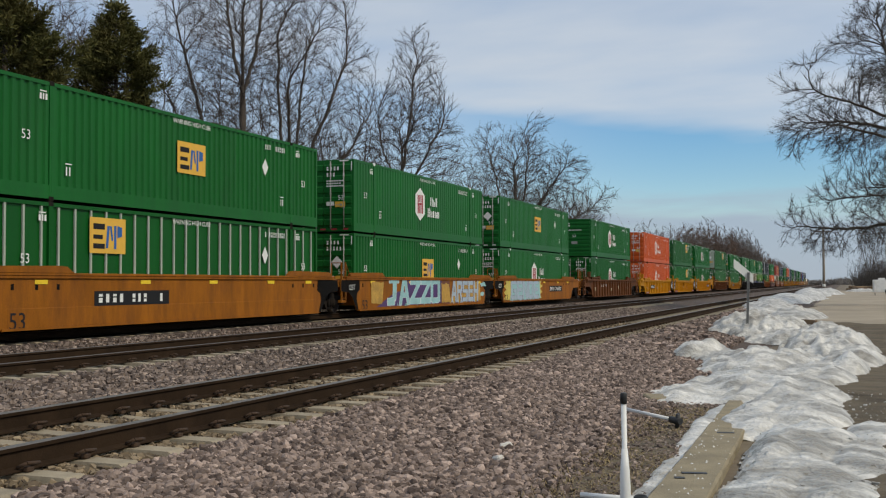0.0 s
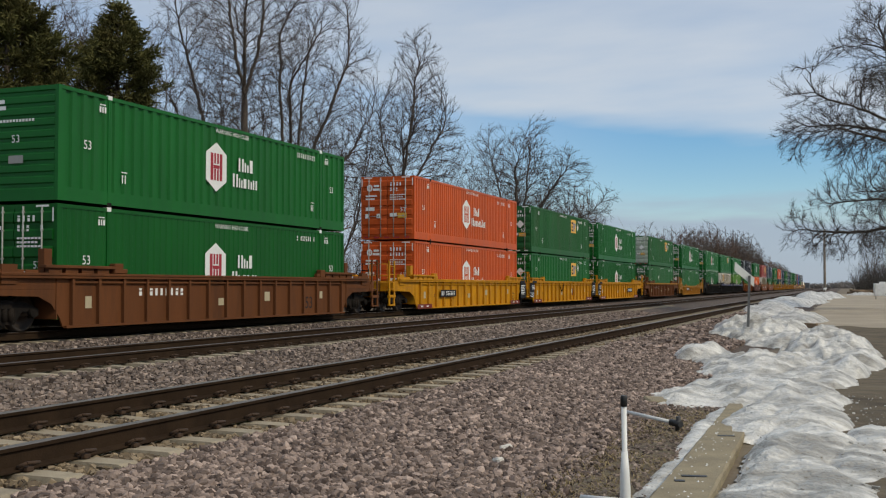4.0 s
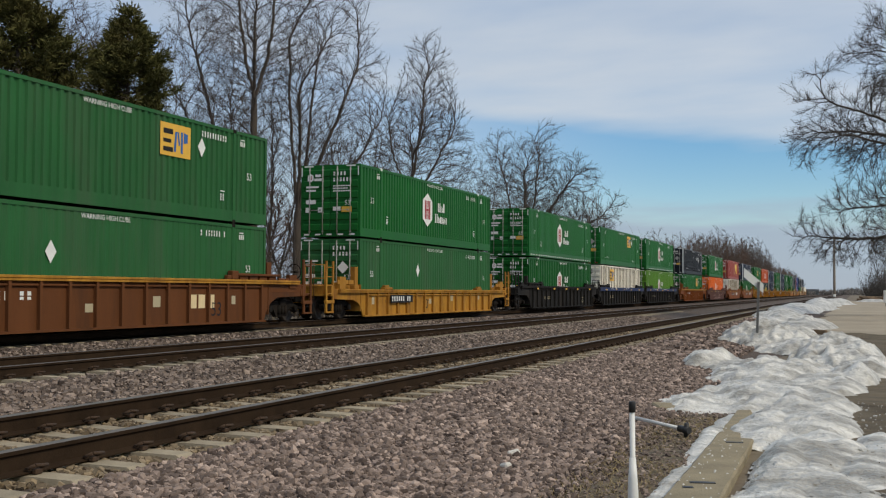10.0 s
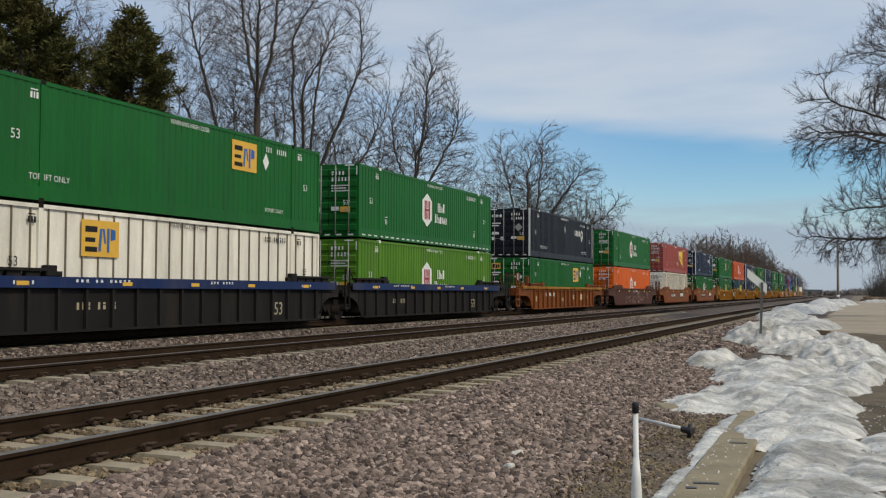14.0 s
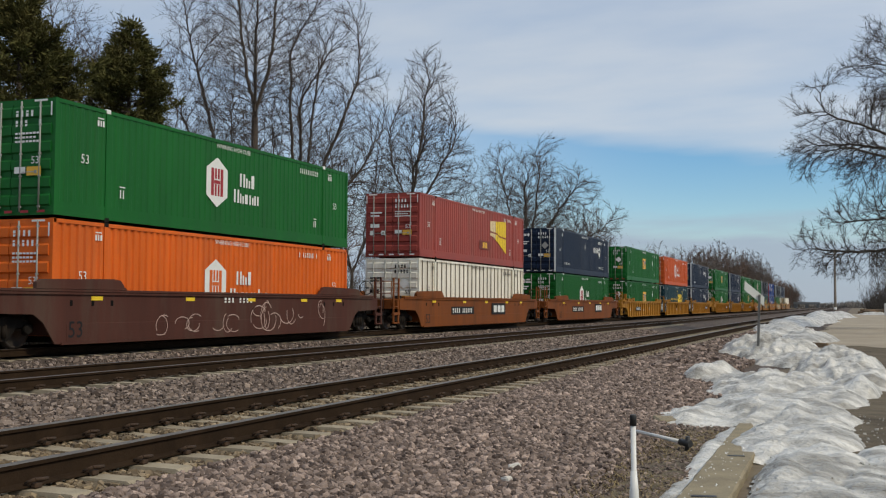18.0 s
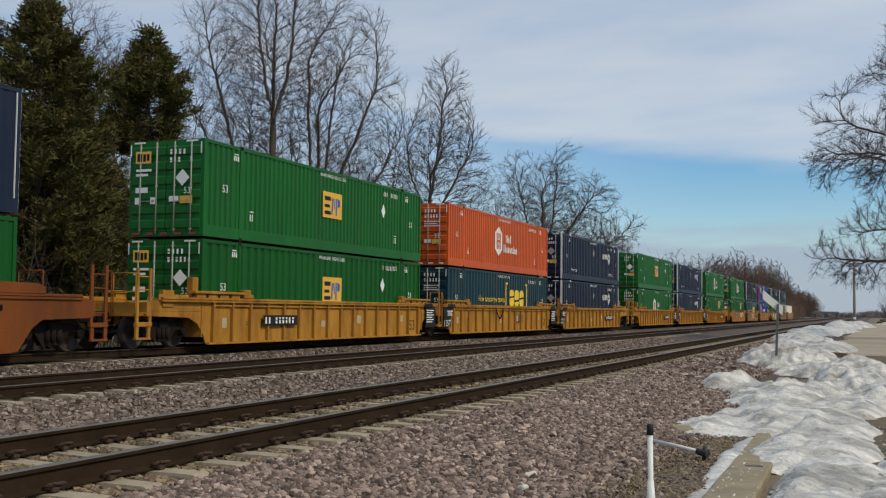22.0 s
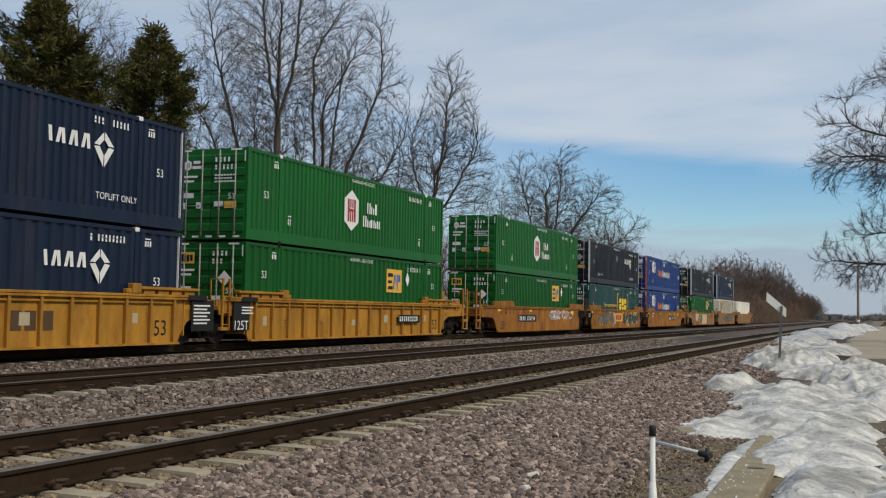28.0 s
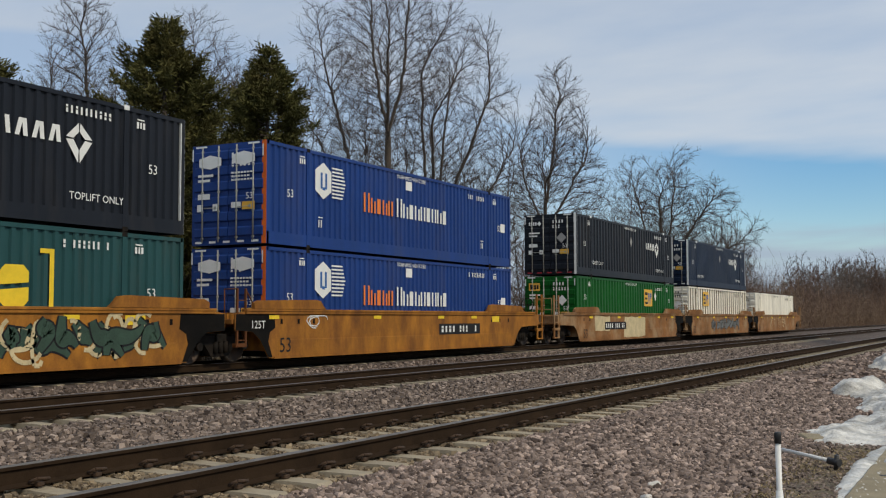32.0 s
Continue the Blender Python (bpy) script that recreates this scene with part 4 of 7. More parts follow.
def deck_rib_build(depth):
    def build(bm):
        box(bm, -0.03, 0.03, -depth + 0.1, -0.14, 1.162, 1.30)
    return build


def step_box_build(bm):
    """A folded step beside the end platform."""
    prism_along(bm, ((1.06, 1.162), (1.42, 1.162), (1.42, 1.62), (1.28, 1.62), (1.28, 1.40), (1.06, 1.40)), -1.95, -1.45)


def coupler_build(bm):
    box(bm, -0.16, 0.16, -3.05, -2.4, 0.66, 1.02, 0.02)
    box(bm, -0.10, 0.10, -3.5, -3.05, 0.76, 0.92, 0.02)
    box(bm, -0.22, 0.20, -3.64, -3.40, 0.70, 0.98, 0.04)
    rod(bm, (0.5, -2.5, 0.75), (0.42, -3.05, 0.42), 0.03)
    rod(bm, (0.42, -3.05, 0.42), (0.2, -3.6, 0.55), 0.03)


def endsill_build(bm):
    box(bm, -1.42, 1.42, -2.62, -2.38, 0.88, 1.28, 0.02)
    box(bm, -1.30, -0.75, -3.05, -2.62, 0.90, 0.96)
    box(bm, 0.75, 1.30, -3.05, -2.62, 0.90, 0.96)


def ladder_build(bm):
    """Two flat uprights with rungs, a stirrup below and a thin grab iron outside."""
    for y in (-3.02, -2.48):
        box(bm, 1.36, 1.42, y - 0.05, y + 0.05, 0.62, 2.18, 0.008)
    for z in (0.68, 0.98, 1.28, 1.60, 1.95):
        rod(bm, (1.39, -3.02, z), (1.39, -2.48, z), 0.018, 6)
    box(bm, 1.33, 1.44, -3.08, -2.42, 0.62, 0.74, 0.01)
    for y in (-3.02, -2.52):
        box(bm, 1.36, 1.42, y - 0.06, y + 0.06, 0.30, 0.62, 0.008)
    box(bm, 1.34, 1.44, -3.08, -2.46, 0.27, 0.33, 0.008)
    rod(bm, (1.44, -3.16, 0.80), (1.44, -3.16, 2.05), 0.014, 6)
    rod(bm, (1.40, -3.02, 2.05), (1.44, -3.16, 2.05), 0.014, 6)
    rod(bm, (1.40, -3.02, 0.80), (1.44, -3.16, 0.80), 0.014, 6)
    # bracket to the platform
    box(bm, 1.20, 1.40, -2.50, -2.30, 0.90, 1.16, 0.01)


def end_stop_build(bm):
    """An upright plate that holds the container's end."""
    box(bm, 1.10, 1.30, -0.42, -0.14, 1.162, 2.02, 0.012)
    box(bm, 1.02, 1.34, -0.50, -0.12, 1.162, 1.30, 0.01)


def deck_panel_build(bm):
    """A folded side panel beside the end platform."""
    box(bm, 1.376, 1.408, -0.22, 0.22, 1.33, 1.50, 0.01)


def tube_build(bm):
    """A round pipe under the top chord."""
    rod(bm, (1.41, 0.5, 1.20), (1.41, LEN - 0.5, 1.20), 0.035, 8)


def handrail_build(bm):
    for x in (0.35, 1.15):
        rod(bm, (x, -2.7, 1.0), (x, -2.7, 2.05), 0.018, 6)
    rod(bm, (0.35, -2.7, 2.05), (1.15, -2.7, 2.05), 0.018, 6)
    rod(bm, (0.35, -2.7, 1.55), (1.15, -2.7, 1.55), 0.018, 6)


def joint_rail_build(bm):
    for y in (-1.35, -1.0):
        box(bm, 1.39, 1.45, y - 0.03, y + 0.03, 0.45, 1.97, 0.006)
    box(bm, 1.30, 1.44, -1.40, -0.95, 0.42, 0.52, 0.01)
    for z in (0.6, 0.95, 1.3, 1.65):
        rod(bm, (1.42, -1.35, z), (1.42, -1.0, z), 0.016, 6)
    rod(bm, (1.42, -1.0, 1.95), (1.42, -0.62, 1.50), 0.018, 6)
    rod(bm, (1.42, -0.62, 1.50), (1.42, -0.62, 1.20), 0.018, 6)
    rod(bm, (1.0, -1.35, 1.95), (1.42, -1.35, 1.95), 0.018, 6)
    rod(bm, (1.0, -1.35, 1.2), (1.0, -1.35, 1.95), 0.018, 6)


def brake_wheel_build(bm):
    n = 16
    for i in range(n):
        a, b = 2 * math.pi * i / n, 2 * math.pi * (i + 1) / n
        rod(bm, (0.28 * math.cos(a), 0, 0.28 * math.sin(a)), (0.28 * math.cos(b), 0, 0.28 * math.sin(b)), 0.018, 5)
    for i in range(4):
        a = math.pi / 2 * i
        rod(bm, (0, 0, 0), (0.28 * math.cos(a), 0, 0.28 * math.sin(a)), 0.014, 5)
    rod(bm, (0, 0.0, 0), (0, 0.22, 0), 0.03, 8)


def truck_build(bm):
    """Cast side frames with bolster, spring nests and bearing caps."""
    for s in (-1, 1):
        a, b = sorted((s * 0.92, s * 1.08))
        prism(bm, ((-1.16, 0.40), (-1.16, 0.56), (-0.62, 0.74), (0.62, 0.74), (1.16, 0.56), (1.16, 0.40), (0.98, 0.34), (0.80, 0.50), (0.60, 0.50), (0.34, 0.20), (-0.34, 0.20), (-0.60, 0.50), (-0.80, 0.50), (-0.98, 0.34)), a, b)
        for y in (-0.89, 0.89):
            rod(bm, (s * 1.07, y, 0.46), (s * 1.19, y, 0.46), 0.11, 10)
        for y in (-0.2, 0.0, 0.2):
            rod(bm, (s * 1.09, y, 0.28), (s * 1.09, y, 0.58), 0.075, 8)
    box(bm, -1.15, 1.15, -0.2, 0.2, 0.56, 0.78, 0.02)


def wheel_build(bm):
    """Two wheels on their axle, with flanges and dished plates."""
    for s in (-1, 1):
        prof = [(0.66, 0.10), (0.68, 0.30), (0.665, 0.40), (0.665, 0.49), (0.70, 0.49), (0.72, 0.462), (0.81, 0.455), (0.81, 0.40), (0.77, 0.38), (0.75, 0.16), (0.80, 0.13), (0.80, 0.08)]
        lathe(bm, [(s * x, r) for x, r in prof], "x", 28)
    lathe(bm, [(-1.05, 0.07), (1.05, 0.07)], "x", 10)


WHEELS = {-1: [], 1: []}


def truck(car, y, p):
    t = put("truck", mesh_of("truck", truck_build, m_truck), car, at=pose(0, y, 0))
    for s in (-1, 1):
        w = put("wheelset", mesh_of("wheelset", wheel_build, m_wheel), t, at=pose(0, s * 0.89, 0.46))
        WHEELS[s].append(w)
    return t


CAR_WORDS = {"ochre": "ochre orange", "rust": "rust-stained ochre", "brown": "rusty brown", "yellow": "yellow", "amber": "grimy amber", "russet": "russet", "maroon": "dark maroon", "black": "sooty black", "tan": "faded tan"}


def plate_build(u0, u1, z0, z1):
    def build(bm):
        box(bm, 1.450, 1.4555, u0, u1, z0, z1)
    return build


def car_bars(car, polys, material, key, name="serial_number", x=1.459, label=""):
    def build(bm):
        for poly in polys:
            bm.faces.new([bm.verts.new((x, u, v)) for u, v in poly])
    if ("carbars", key, material.name) not in MESHES:
        bm = bmesh.new(); build(bm)
        me = bpy.data.meshes.new(name); bm.to_mesh(me); bm.free(); me.materials.append(material)
        MESHES[("carbars", key, material.name)] = me
    return tagged(put(name, MESHES[("carbars", key, material.name)], car, label), kind="stuff")


def car_text(car, words, size, u, v, material, x=1.459):
    me = text_mesh(words, size, material)
    return tagged(put("lettering", me, car, at=Matrix(((0, 0, 1, x), (1, 0, 0, u), (0, 1, 0, v), (0, 0, 0, 1)))), kind="stuff")


def well_car(color, style, front, rear, seed):
    p = CARPAINT[color]
    car = new("well_car")
    tagged(car, "%s %s double-stack railway well car on steel trucks" % (CAR_WORDS[color], "smooth-sided" if style == "smooth" else "ribbed" if style == "ribbed" else "shallow ribbed"), "railway car", "cars of the train")
    pn = p.name
    drop = -0.28 if style == "low" else 0.0
    for s in (1, -1):
        put("side_sill", mesh_of(("side_sill", style, front, rear, s, pn), sill_build(front, rear, style, s), p), car)
        top = CARPAINT["amber"] if seed in (7, 12) else p
        put("top_chord", mesh_of(("top_chord", s, front, rear, top.name), chord_build(s, front, rear), top), car, at=pose(0, 0, drop))
        guide = {"smooth": plate_guide_build, "low": low_guide_build}.get(style, guide_build)(s)
        low = Matrix.Translation((0, 0, 1.432)) @ Matrix.Diagonal((1, 1, 0.62 if color == "ochre" else 1, 1)) @ Matrix.Translation((0, 0, drop - 1.432))
        put("guide", mesh_of(("guide", style, s, pn), guide, p), car, at=low)
        put("guide", mesh_of(("guide", style, s, pn), None, p), car, at=pose(0, LEN, 0) @ low @ Matrix.Diagonal((1, -1, 1, 1)))
    if style != "smooth":
        put("pipe", mesh_of(("pipe", pn), tube_build, p), car, label="long pipe under the top chord", at=pose(0, 0, drop))
        for i in range(16):
            y = 0.45 + i * (LEN - 0.9) / 15
            put("rib", mesh_of(("rib", pn), rib_build, p), car, at=pose(0, y, 0) @ Matrix.Translation((0, 0, 0.137)) @ Matrix.Diagonal((1, 1, 1 + drop / 1.223, 1)) @ Matrix.Translation((0, 0, -0.137)))
    for i in range(10):
        put("floor_beam", mesh_of("floor_beam", lambda bm: box(bm, -1.32, 1.32, 0.0, 1.1, 0.12, 0.286) and None, m_dark), car, at=pose(0, 0.3 + i * 1.60, 0))
    if style == "smooth":
        for y in (0.55, 1.35, 2.1, LEN - 2.1, LEN - 1.35, LEN - 0.55):
            put("drain_slot", mesh_of("drain_slot", lambda bm: box(bm, 1.444, 1.4485, -0.05, 0.05, 1.02, 1.16), m_dark), car, at=pose(0, y, 0))
        for y, w in ((8.6, 0.75), (12.4, 0.5)):
            put("doubler_plate", mesh_of(("doubler_plate", w, pn), lambda bm: box(bm, 1.444, 1.4495, -w, w, 0.16, 0.50), p), car, at=pose(0, y, 0))
        put("lower_flange", mesh_of(("lower_flange", pn), lambda bm: prism_along(bm, ((1.444, 0.60), (1.4505, 0.58), (1.4505, 0.14), (1.444, 0.14)), 0.4, LEN - 0.4), p), car)
    for end, kind in ((0, front), (1, rear)):
        m = Matrix.Identity(4) if end == 0 else pose(0, LEN, 0, 0, 0, 180)
        depth = 1.5 if kind == "joint" else 2.40
        put("end_platform", mesh_of(("end_platform", kind, pn), platform_build(depth), p), car, at=m)
        put("centre_sill", mesh_of(("centre_sill", kind, pn), centre_sill_build(depth), p), car, at=m)
        put("bulkhead", mesh_of(("bulkhead", pn), bulkhead_build, p), car, at=m)
        for x in (-1.1, -0.5, 0.5, 1.1):
            put("deck_rib", mesh_of(("deck_rib", kind, pn), deck_rib_build(depth), p), car, at=m @ pose(x, 0, 0))
        if kind == "coupled" and style != "smooth":
            em = Matrix.Identity(4) if end == 0 else pose(0, LEN, 0) @ Matrix.Diagonal((1, -1, 1, 1))
            put("step_box", mesh_of(("step_box", pn), step_box_build, p), car, at=em)
            put("end_stop", mesh_of(("end_stop", pn), end_stop_build, p), car, at=em)
            for y in (-0.95, -1.42, -1.89):
                put("deck_panel", mesh_of(("deck_panel", pn), deck_panel_build, p), car, at=em @ pose(0, y, 0))
        if kind == "coupled":
            put("coupler", mesh_of("coupler", coupler_build, m_dark), car, at=m)
            put("end_sill", mesh_of(("end_sill", pn), endsill_build, p), car, at=m)
            lm = Matrix.Identity(4) if end == 0 else pose(0, LEN, 0) @ Matrix.Diagonal((1, -1, 1, 1))
            put("ladder", mesh_of(("ladder", pn), ladder_build, p), car, at=lm)
            put("handrail", mesh_of(("handrail", pn), handrail_build, p), car, at=m)
            if end == 1:
                put("brake_wheel", mesh_of("brake_wheel", brake_wheel_build, m_truck), car, at=pose(0.75, LEN + 2.95, 1.75))
            truck(car, -1.5 if end == 0 else LEN + 1.5, p)
        elif end == 0:
            truck(car, -1.62, p)
            grimed = CARPAINT["brown"] if color == "rust" else p
            put("joint_ladder", mesh_of(("joint_ladder", grimed.name), joint_rail_build, grimed), car)
    return car

m_plate = paint("worn_pale_plate", (0.42, 0.36, 0.24), amount=0.5)
m_stencil = mat("faded_black_stencil", (0.075, 0.04, 0.015), rough=0.7, vary=0.2, scale=4, fine=30, bump=0)
FRONTS = [19.23, 38.55, 57.90, 81.28, 104.72, 124.10, 143.50, 166.84, 190.24, 213.82, 233.22, 252.66, 276.20, 299.62, 323.08, 346.56, 370.00, 389.42, 408.88, 432.36, 451.76, 471.20, 494.68, 514.06, 533.52, 557.10, 576.60, 596.05]
UNITS = [3, 1, 3, 1, 1, 3, 1, 1, 1, 1, 3, 3, 3, 3]
# car colour and build; upper container; lower container: (colour, marks, wall, end, door colour)
CONSIST = [
    ("ochre", "smooth", ("green", "square_mid", "fine"), ("green_post", "square_fore", "post")),
    ("ochre", "smooth", ("green", "hexa", "smooth"), ("green", "square_mid", "fine")),
    ("ochre", "smooth", ("green", "square_mid", "smooth"), ("green", "hexa", "smooth")),
    ("brown", "ribbed", ("green", "hexa", "wide", "wall"), ("green_bright", "hexa", "smooth")),
    ("yellow", "ribbed", ("orange", "hexa", "fine"), ("orange", "hexa", "fine")),
    ("yellow", "ribbed", ("green_dull", "square", "fine"), ("green", "square", "wide")),
    ("yellow", "ribbed", ("green", "hexa", "fine"), ("green_bright", "hexa", "wide")),
    ("brown", "ribbed", ("green_dull", "square", "fine", "doors", "grey"), ("green_dull", "plain", "smooth")),
    ("amber", "low", ("green", "hexa", "fine"), ("green_dull", "plain", "smooth")),
    ("black", "ribbed", ("green", "hexa", "smooth"), ("green_bright", "hexa", "wide")),
    ("black", "ribbed", ("green", "square", "smooth"), ("white", "square_fore", "post")),
    ("black", "ribbed", ("green", "hexa", "smooth"), ("lime", "hexa", "fine")),
    ("russet", "ribbed", ("charcoal", "ring", "fine"), ("green", "square", "fine")),
    ("maroon", "smooth", ("green", "hexa", "smooth"), ("orange2", "hexa", "fine")),
    ("russet", "smooth", ("red", "red", "smooth"), ("white", "plain", "post")),
    ("russet", "smooth", ("navy", "ring", "smooth"), ("green_bright", "hexa", "smooth")),
    ("amber", "ribbed", ("green", "square_mid", "fine"), ("green_bright", "square_mid", "wide")),
    ("amber", "ribbed", ("orange", "hexa", "fine"), ("teal", "block", "wide")),
    ("amber", "ribbed", ("navy", "ring", "wide"), ("navy", "ring", "wide")),
    ("amber", "ribbed", ("green", "square_mid", "fine"), ("green_bright", "hexa", "smooth")),
    ("amber", "ribbed", ("navy", "ring", "fine"), ("navy", "ring", "wide")),
    ("amber", "ribbed", ("green", "hexa", "fine"), ("green_bright", "square", "wide")),
    ("rust", "smooth", ("green", "hexa", "fine"), ("green_bright", "square", "fine")),
    ("rust", "smooth", ("charcoal", "ring", "fine"), ("teal2", "block", "fine")),
    ("rust", "smooth", ("blue", "striped", "fine"), ("blue", "striped", "fine")),
    ("tan", "smooth", ("charcoal", "ring", "wide"), ("green_bright", "square", "wide")),
    ("tan", "smooth", ("navy", "ring", "smooth"), ("white", "square_fore", "post")),
    ("tan", "smooth", None, ("white", "plain", "smooth")),
]
def hose_build(bm):
    """A hose that hangs in a slack loop."""
    pts = [(1.49, 6.35 + 0.11 * i, 1.26 - 0.46 * math.sin(math.pi * i / 10) ** 0.8 - (0.06 if i == 5 else 0)) for i in range(11)]
    for a, b in zip(pts, pts[1:]):
        rod(bm, a, b, 0.026, 6)


def band_build(bm):
    box(bm, 1.30, 1.520, -0.45, 0.45, 1.30, 1.437)


ROLLING = []        # (thing, height above the rails, place along the track at the start)
k = 0
for size in UNITS:
    for j in range(size):
        color, style, top, low = CONSIST[k]
        front = "coupled" if j == 0 else "joint"
        rear = "coupled" if j == size - 1 else "joint"
        car = well_car(color, style, front, rear, k)
        ROLLING.append((car, 0.0, FRONTS[k]))
        for spec, z, upper in ((low, 0.29, False), (top, 3.238, True)):
            if spec is None:
                continue
            marks = spec[1]
            seed = 2 * k + upper
            marks, _, place = marks.partition("_")
            where = {"": "rear" if upper else "rear_low", "mid": "mid" if upper else "mid_low", "fore": "fore"}[place] if marks == "square" else "mid"
            c = container(spec[0], marks, spec[2], spec[3] if len(spec) > 3 else "doors", upper, seed, spec[4] if len(spec) > 4 else None, where)
            ROLLING.append((c, z, FRONTS[k]))
        # lettering of the car
        if style == "smooth":
            car_text(car, "53", 0.58, 0.72, 0.27 if k < 3 else 0.42, m_mark_dark)
            shift = {2: 6.85, 24: 6.3, 14: 0.3, 15: 0.4, 8: 1.0}.get(k, 0.0)
            if k not in (1, 13, 23, 26, 27):
                put("number_plate_panel", mesh_of("plate_front", plate_build(3.45, 6.7, 0.60, 0.98), m_mark_dark), car, label="dark panel with pale bars", at=pose(0, shift, 0))
                car_bars(car, bars(3.6, 0.68, 1.15, 0.22, 4, seed=k) + bars(5.0, 0.68, 1.5, 0.22, 6, seed=k + 1), m_mark, ("pl", k % 4)).location.y = shift
            for end, kind in ((0, front), (1, rear)):
                if kind == "joint":
                    put("end_panel", mesh_of(("end_panel", end), soot_build(end), m_dark), car, label="sooty black end panel")
            if front == "joint" and color in ("ochre", "rust"):
                car_text(car, "125T", 0.30, -0.50, 1.0, m_mark, 1.459)
            wide = color == "rust"
            for u in (LEN - 1.75, 0.2, 5.6, 9.9, 12.5) if wide else (1.5, 5.6, 9.0, 12.5, 15.2):
                if wide and u > 13:
                    put("yellow_patch", mesh_of("wide_yellow_patch", plate_build(-0.32, 0.32, 1.03, 1.25), m_mark_yellow), car, at=pose(0.002, u, 0))
                else:
                    put("yellow_patch", mesh_of("yellow_patch", plate_build(-0.22, 0.22, 1.16, 1.26), m_mark_yellow), car, at=pose(0.004, u, 0))
        else:
            car_text(car, "53", 0.60, 6.82 if k == 8 else 15.19 if color in ("yellow", "amber") else 13.16, 0.50, m_mark_dark if color != "black" else m_plate, 1.381)
            if k in (7, 12):
                car_bars(car, [rect(11.74, 0.56, 0.36, 0.40), rect(12.20, 0.56, 0.34, 0.40), rect(12.74, 0.56, 0.30, 0.40)], m_cream, "worn_emblem", "emblem", 1.381, "worn pale emblem")
            for u, v, w, h in () if color == "black" else ((10.0, 0.62, 0.34, 0.30), (14.0, 0.66, 0.22, 0.26), (7.2, 0.52, 0.30, 0.22), (1.0, 0.55, 0.24, 0.30)):
                put("data_plate", mesh_of(("data_plate", w, h), lambda bm: box(bm, 1.376, 1.382, 0, w, 0, h), m_plate), car, at=pose(0, u, v), label="small pale data plate")
            if color == "yellow":
                put("red_patch", mesh_of("red_patch", plate_build(-0.9, 0.9, 0.085, 0.29), m_patch_red), car, at=pose(0.030, 0.9, 0))
                car_bars(car, [rect(u, 0.16, 0.26, 0.06) for u in (0.4, 1.1, LEN - 1.3, LEN - 0.6)], m_mark, "patchbars", "reflector", 1.4885)
                put("red_patch", mesh_of("red_patch", None, m_patch_red), car, at=pose(0.030, LEN - 0.9, 0))
            if color in ("yellow", "amber") and rear == "joint":
                put("data_panel", mesh_of("data_panel", plate_build(-0.55, 0.55, 0.42, 1.30), m_mark_dark), car, at=pose(0, LEN + 0.9, 0), label="black data panel")
            if color in ("yellow", "amber") and front == "joint":
                put("data_panel", mesh_of("data_panel2", plate_build(-0.45, 0.45, 0.42, 1.30), m_mark_dark), car, at=pose(0, -0.35, 0), label="black data panel")
                car_text(car, "125T", 0.40, -0.38, 0.56, m_mark, 1.459)
            if color == "black":
                if k != 9:
                    put("blue_band", mesh_of("blue_band", lambda bm: box(bm, 1.516, 1.522, -0.9, LEN + 0.9, 1.16, 1.43) and None, m_blueband), car, label="blue painted band")
                    car_bars(car, bars(3.0, 1.30, 2.2, 0.07, 12, 0.3, k) + bars(8.9, 1.30, 1.3, 0.07, 8, 0.3, k + 1) + [rect(u, 1.24, 0.05, 0.09) for u in (0.9, 1.5, 14.5, 15.1)], m_mark, ("bandbars", k), "stencil", 1.5245)
                for u in (1.2, 5.0, 8.1, 11.2, 14.8):
                    put("amber_patch", mesh_of("amber_patch", plate_build(-0.2, 0.2, 1.22, 1.32), m_mark_amber), car, at=pose(0.075, u, 0))
                car_bars(car, bars(3.2, 0.62, 1.6, 0.18, 8, seed=k), m_plate, ("blkpl", k % 3), x=1.381)
            elif color in ("brown", "russet"):
                car_bars(car, bars(3.2, 0.85, 2.2, 0.20, 9, seed=k), m_mark, ("brpl", k % 3), x=1.381)
            else:
                if k in (4, 6, 8, 16, 18, 19, 21):
                    shift = {16: 0.2, 4: 0.0, 8: -0.6}.get(k, 8.2)
                    put("number_plate_panel", mesh_of("plate_rib", plate_build(2.95, 5.1, 0.60, 0.93), m_mark_dark), car, at=pose(0.036, shift, 0) @ Matrix.Diagonal((1, 1.1 if k == 8 else 1, 1, 1)), label="dark panel with pale bars")
                    serial = car_bars(car, bars(3.05, 0.665, 1.9, 0.20, 9, seed=k), m_mark, ("yelpl", k % 3), x=1.495)
                    serial.matrix_basis = pose(0, shift, 0) @ Matrix.Diagonal((1, 1.1 if k == 8 else 1, 1, 1))
                else:
                    car_bars(car, [rect(u, 0.50, 0.36, 0.46) for u in (9.72, 10.18, 10.74)], m_patch_red if color == "yellow" else m_stencil, ("ttx", color), "emblem", 1.381)
                car_bars(car, [rect(u, v, w, 0.03) for u, v, w in ((2.3, 0.70, 0.32), (2.3, 0.62, 0.22), (4.4, 0.66, 0.5), (4.4, 0.58, 0.6), (7.1, 0.66, 0.3))], m_stencil, "stencils", "stencil", 1.381)
                if front == "joint":
                    car_bars(car, [rect(-0.36, 1.10 - 0.09 * i, 0.66 - 0.12 * (i % 2), 0.04) for i in range(3)], m_mark, "panelbars", "panel_marking")
                    put("chord_band", mesh_of("chord_band", band_build, m_mark_dark), car, label="black painted band")
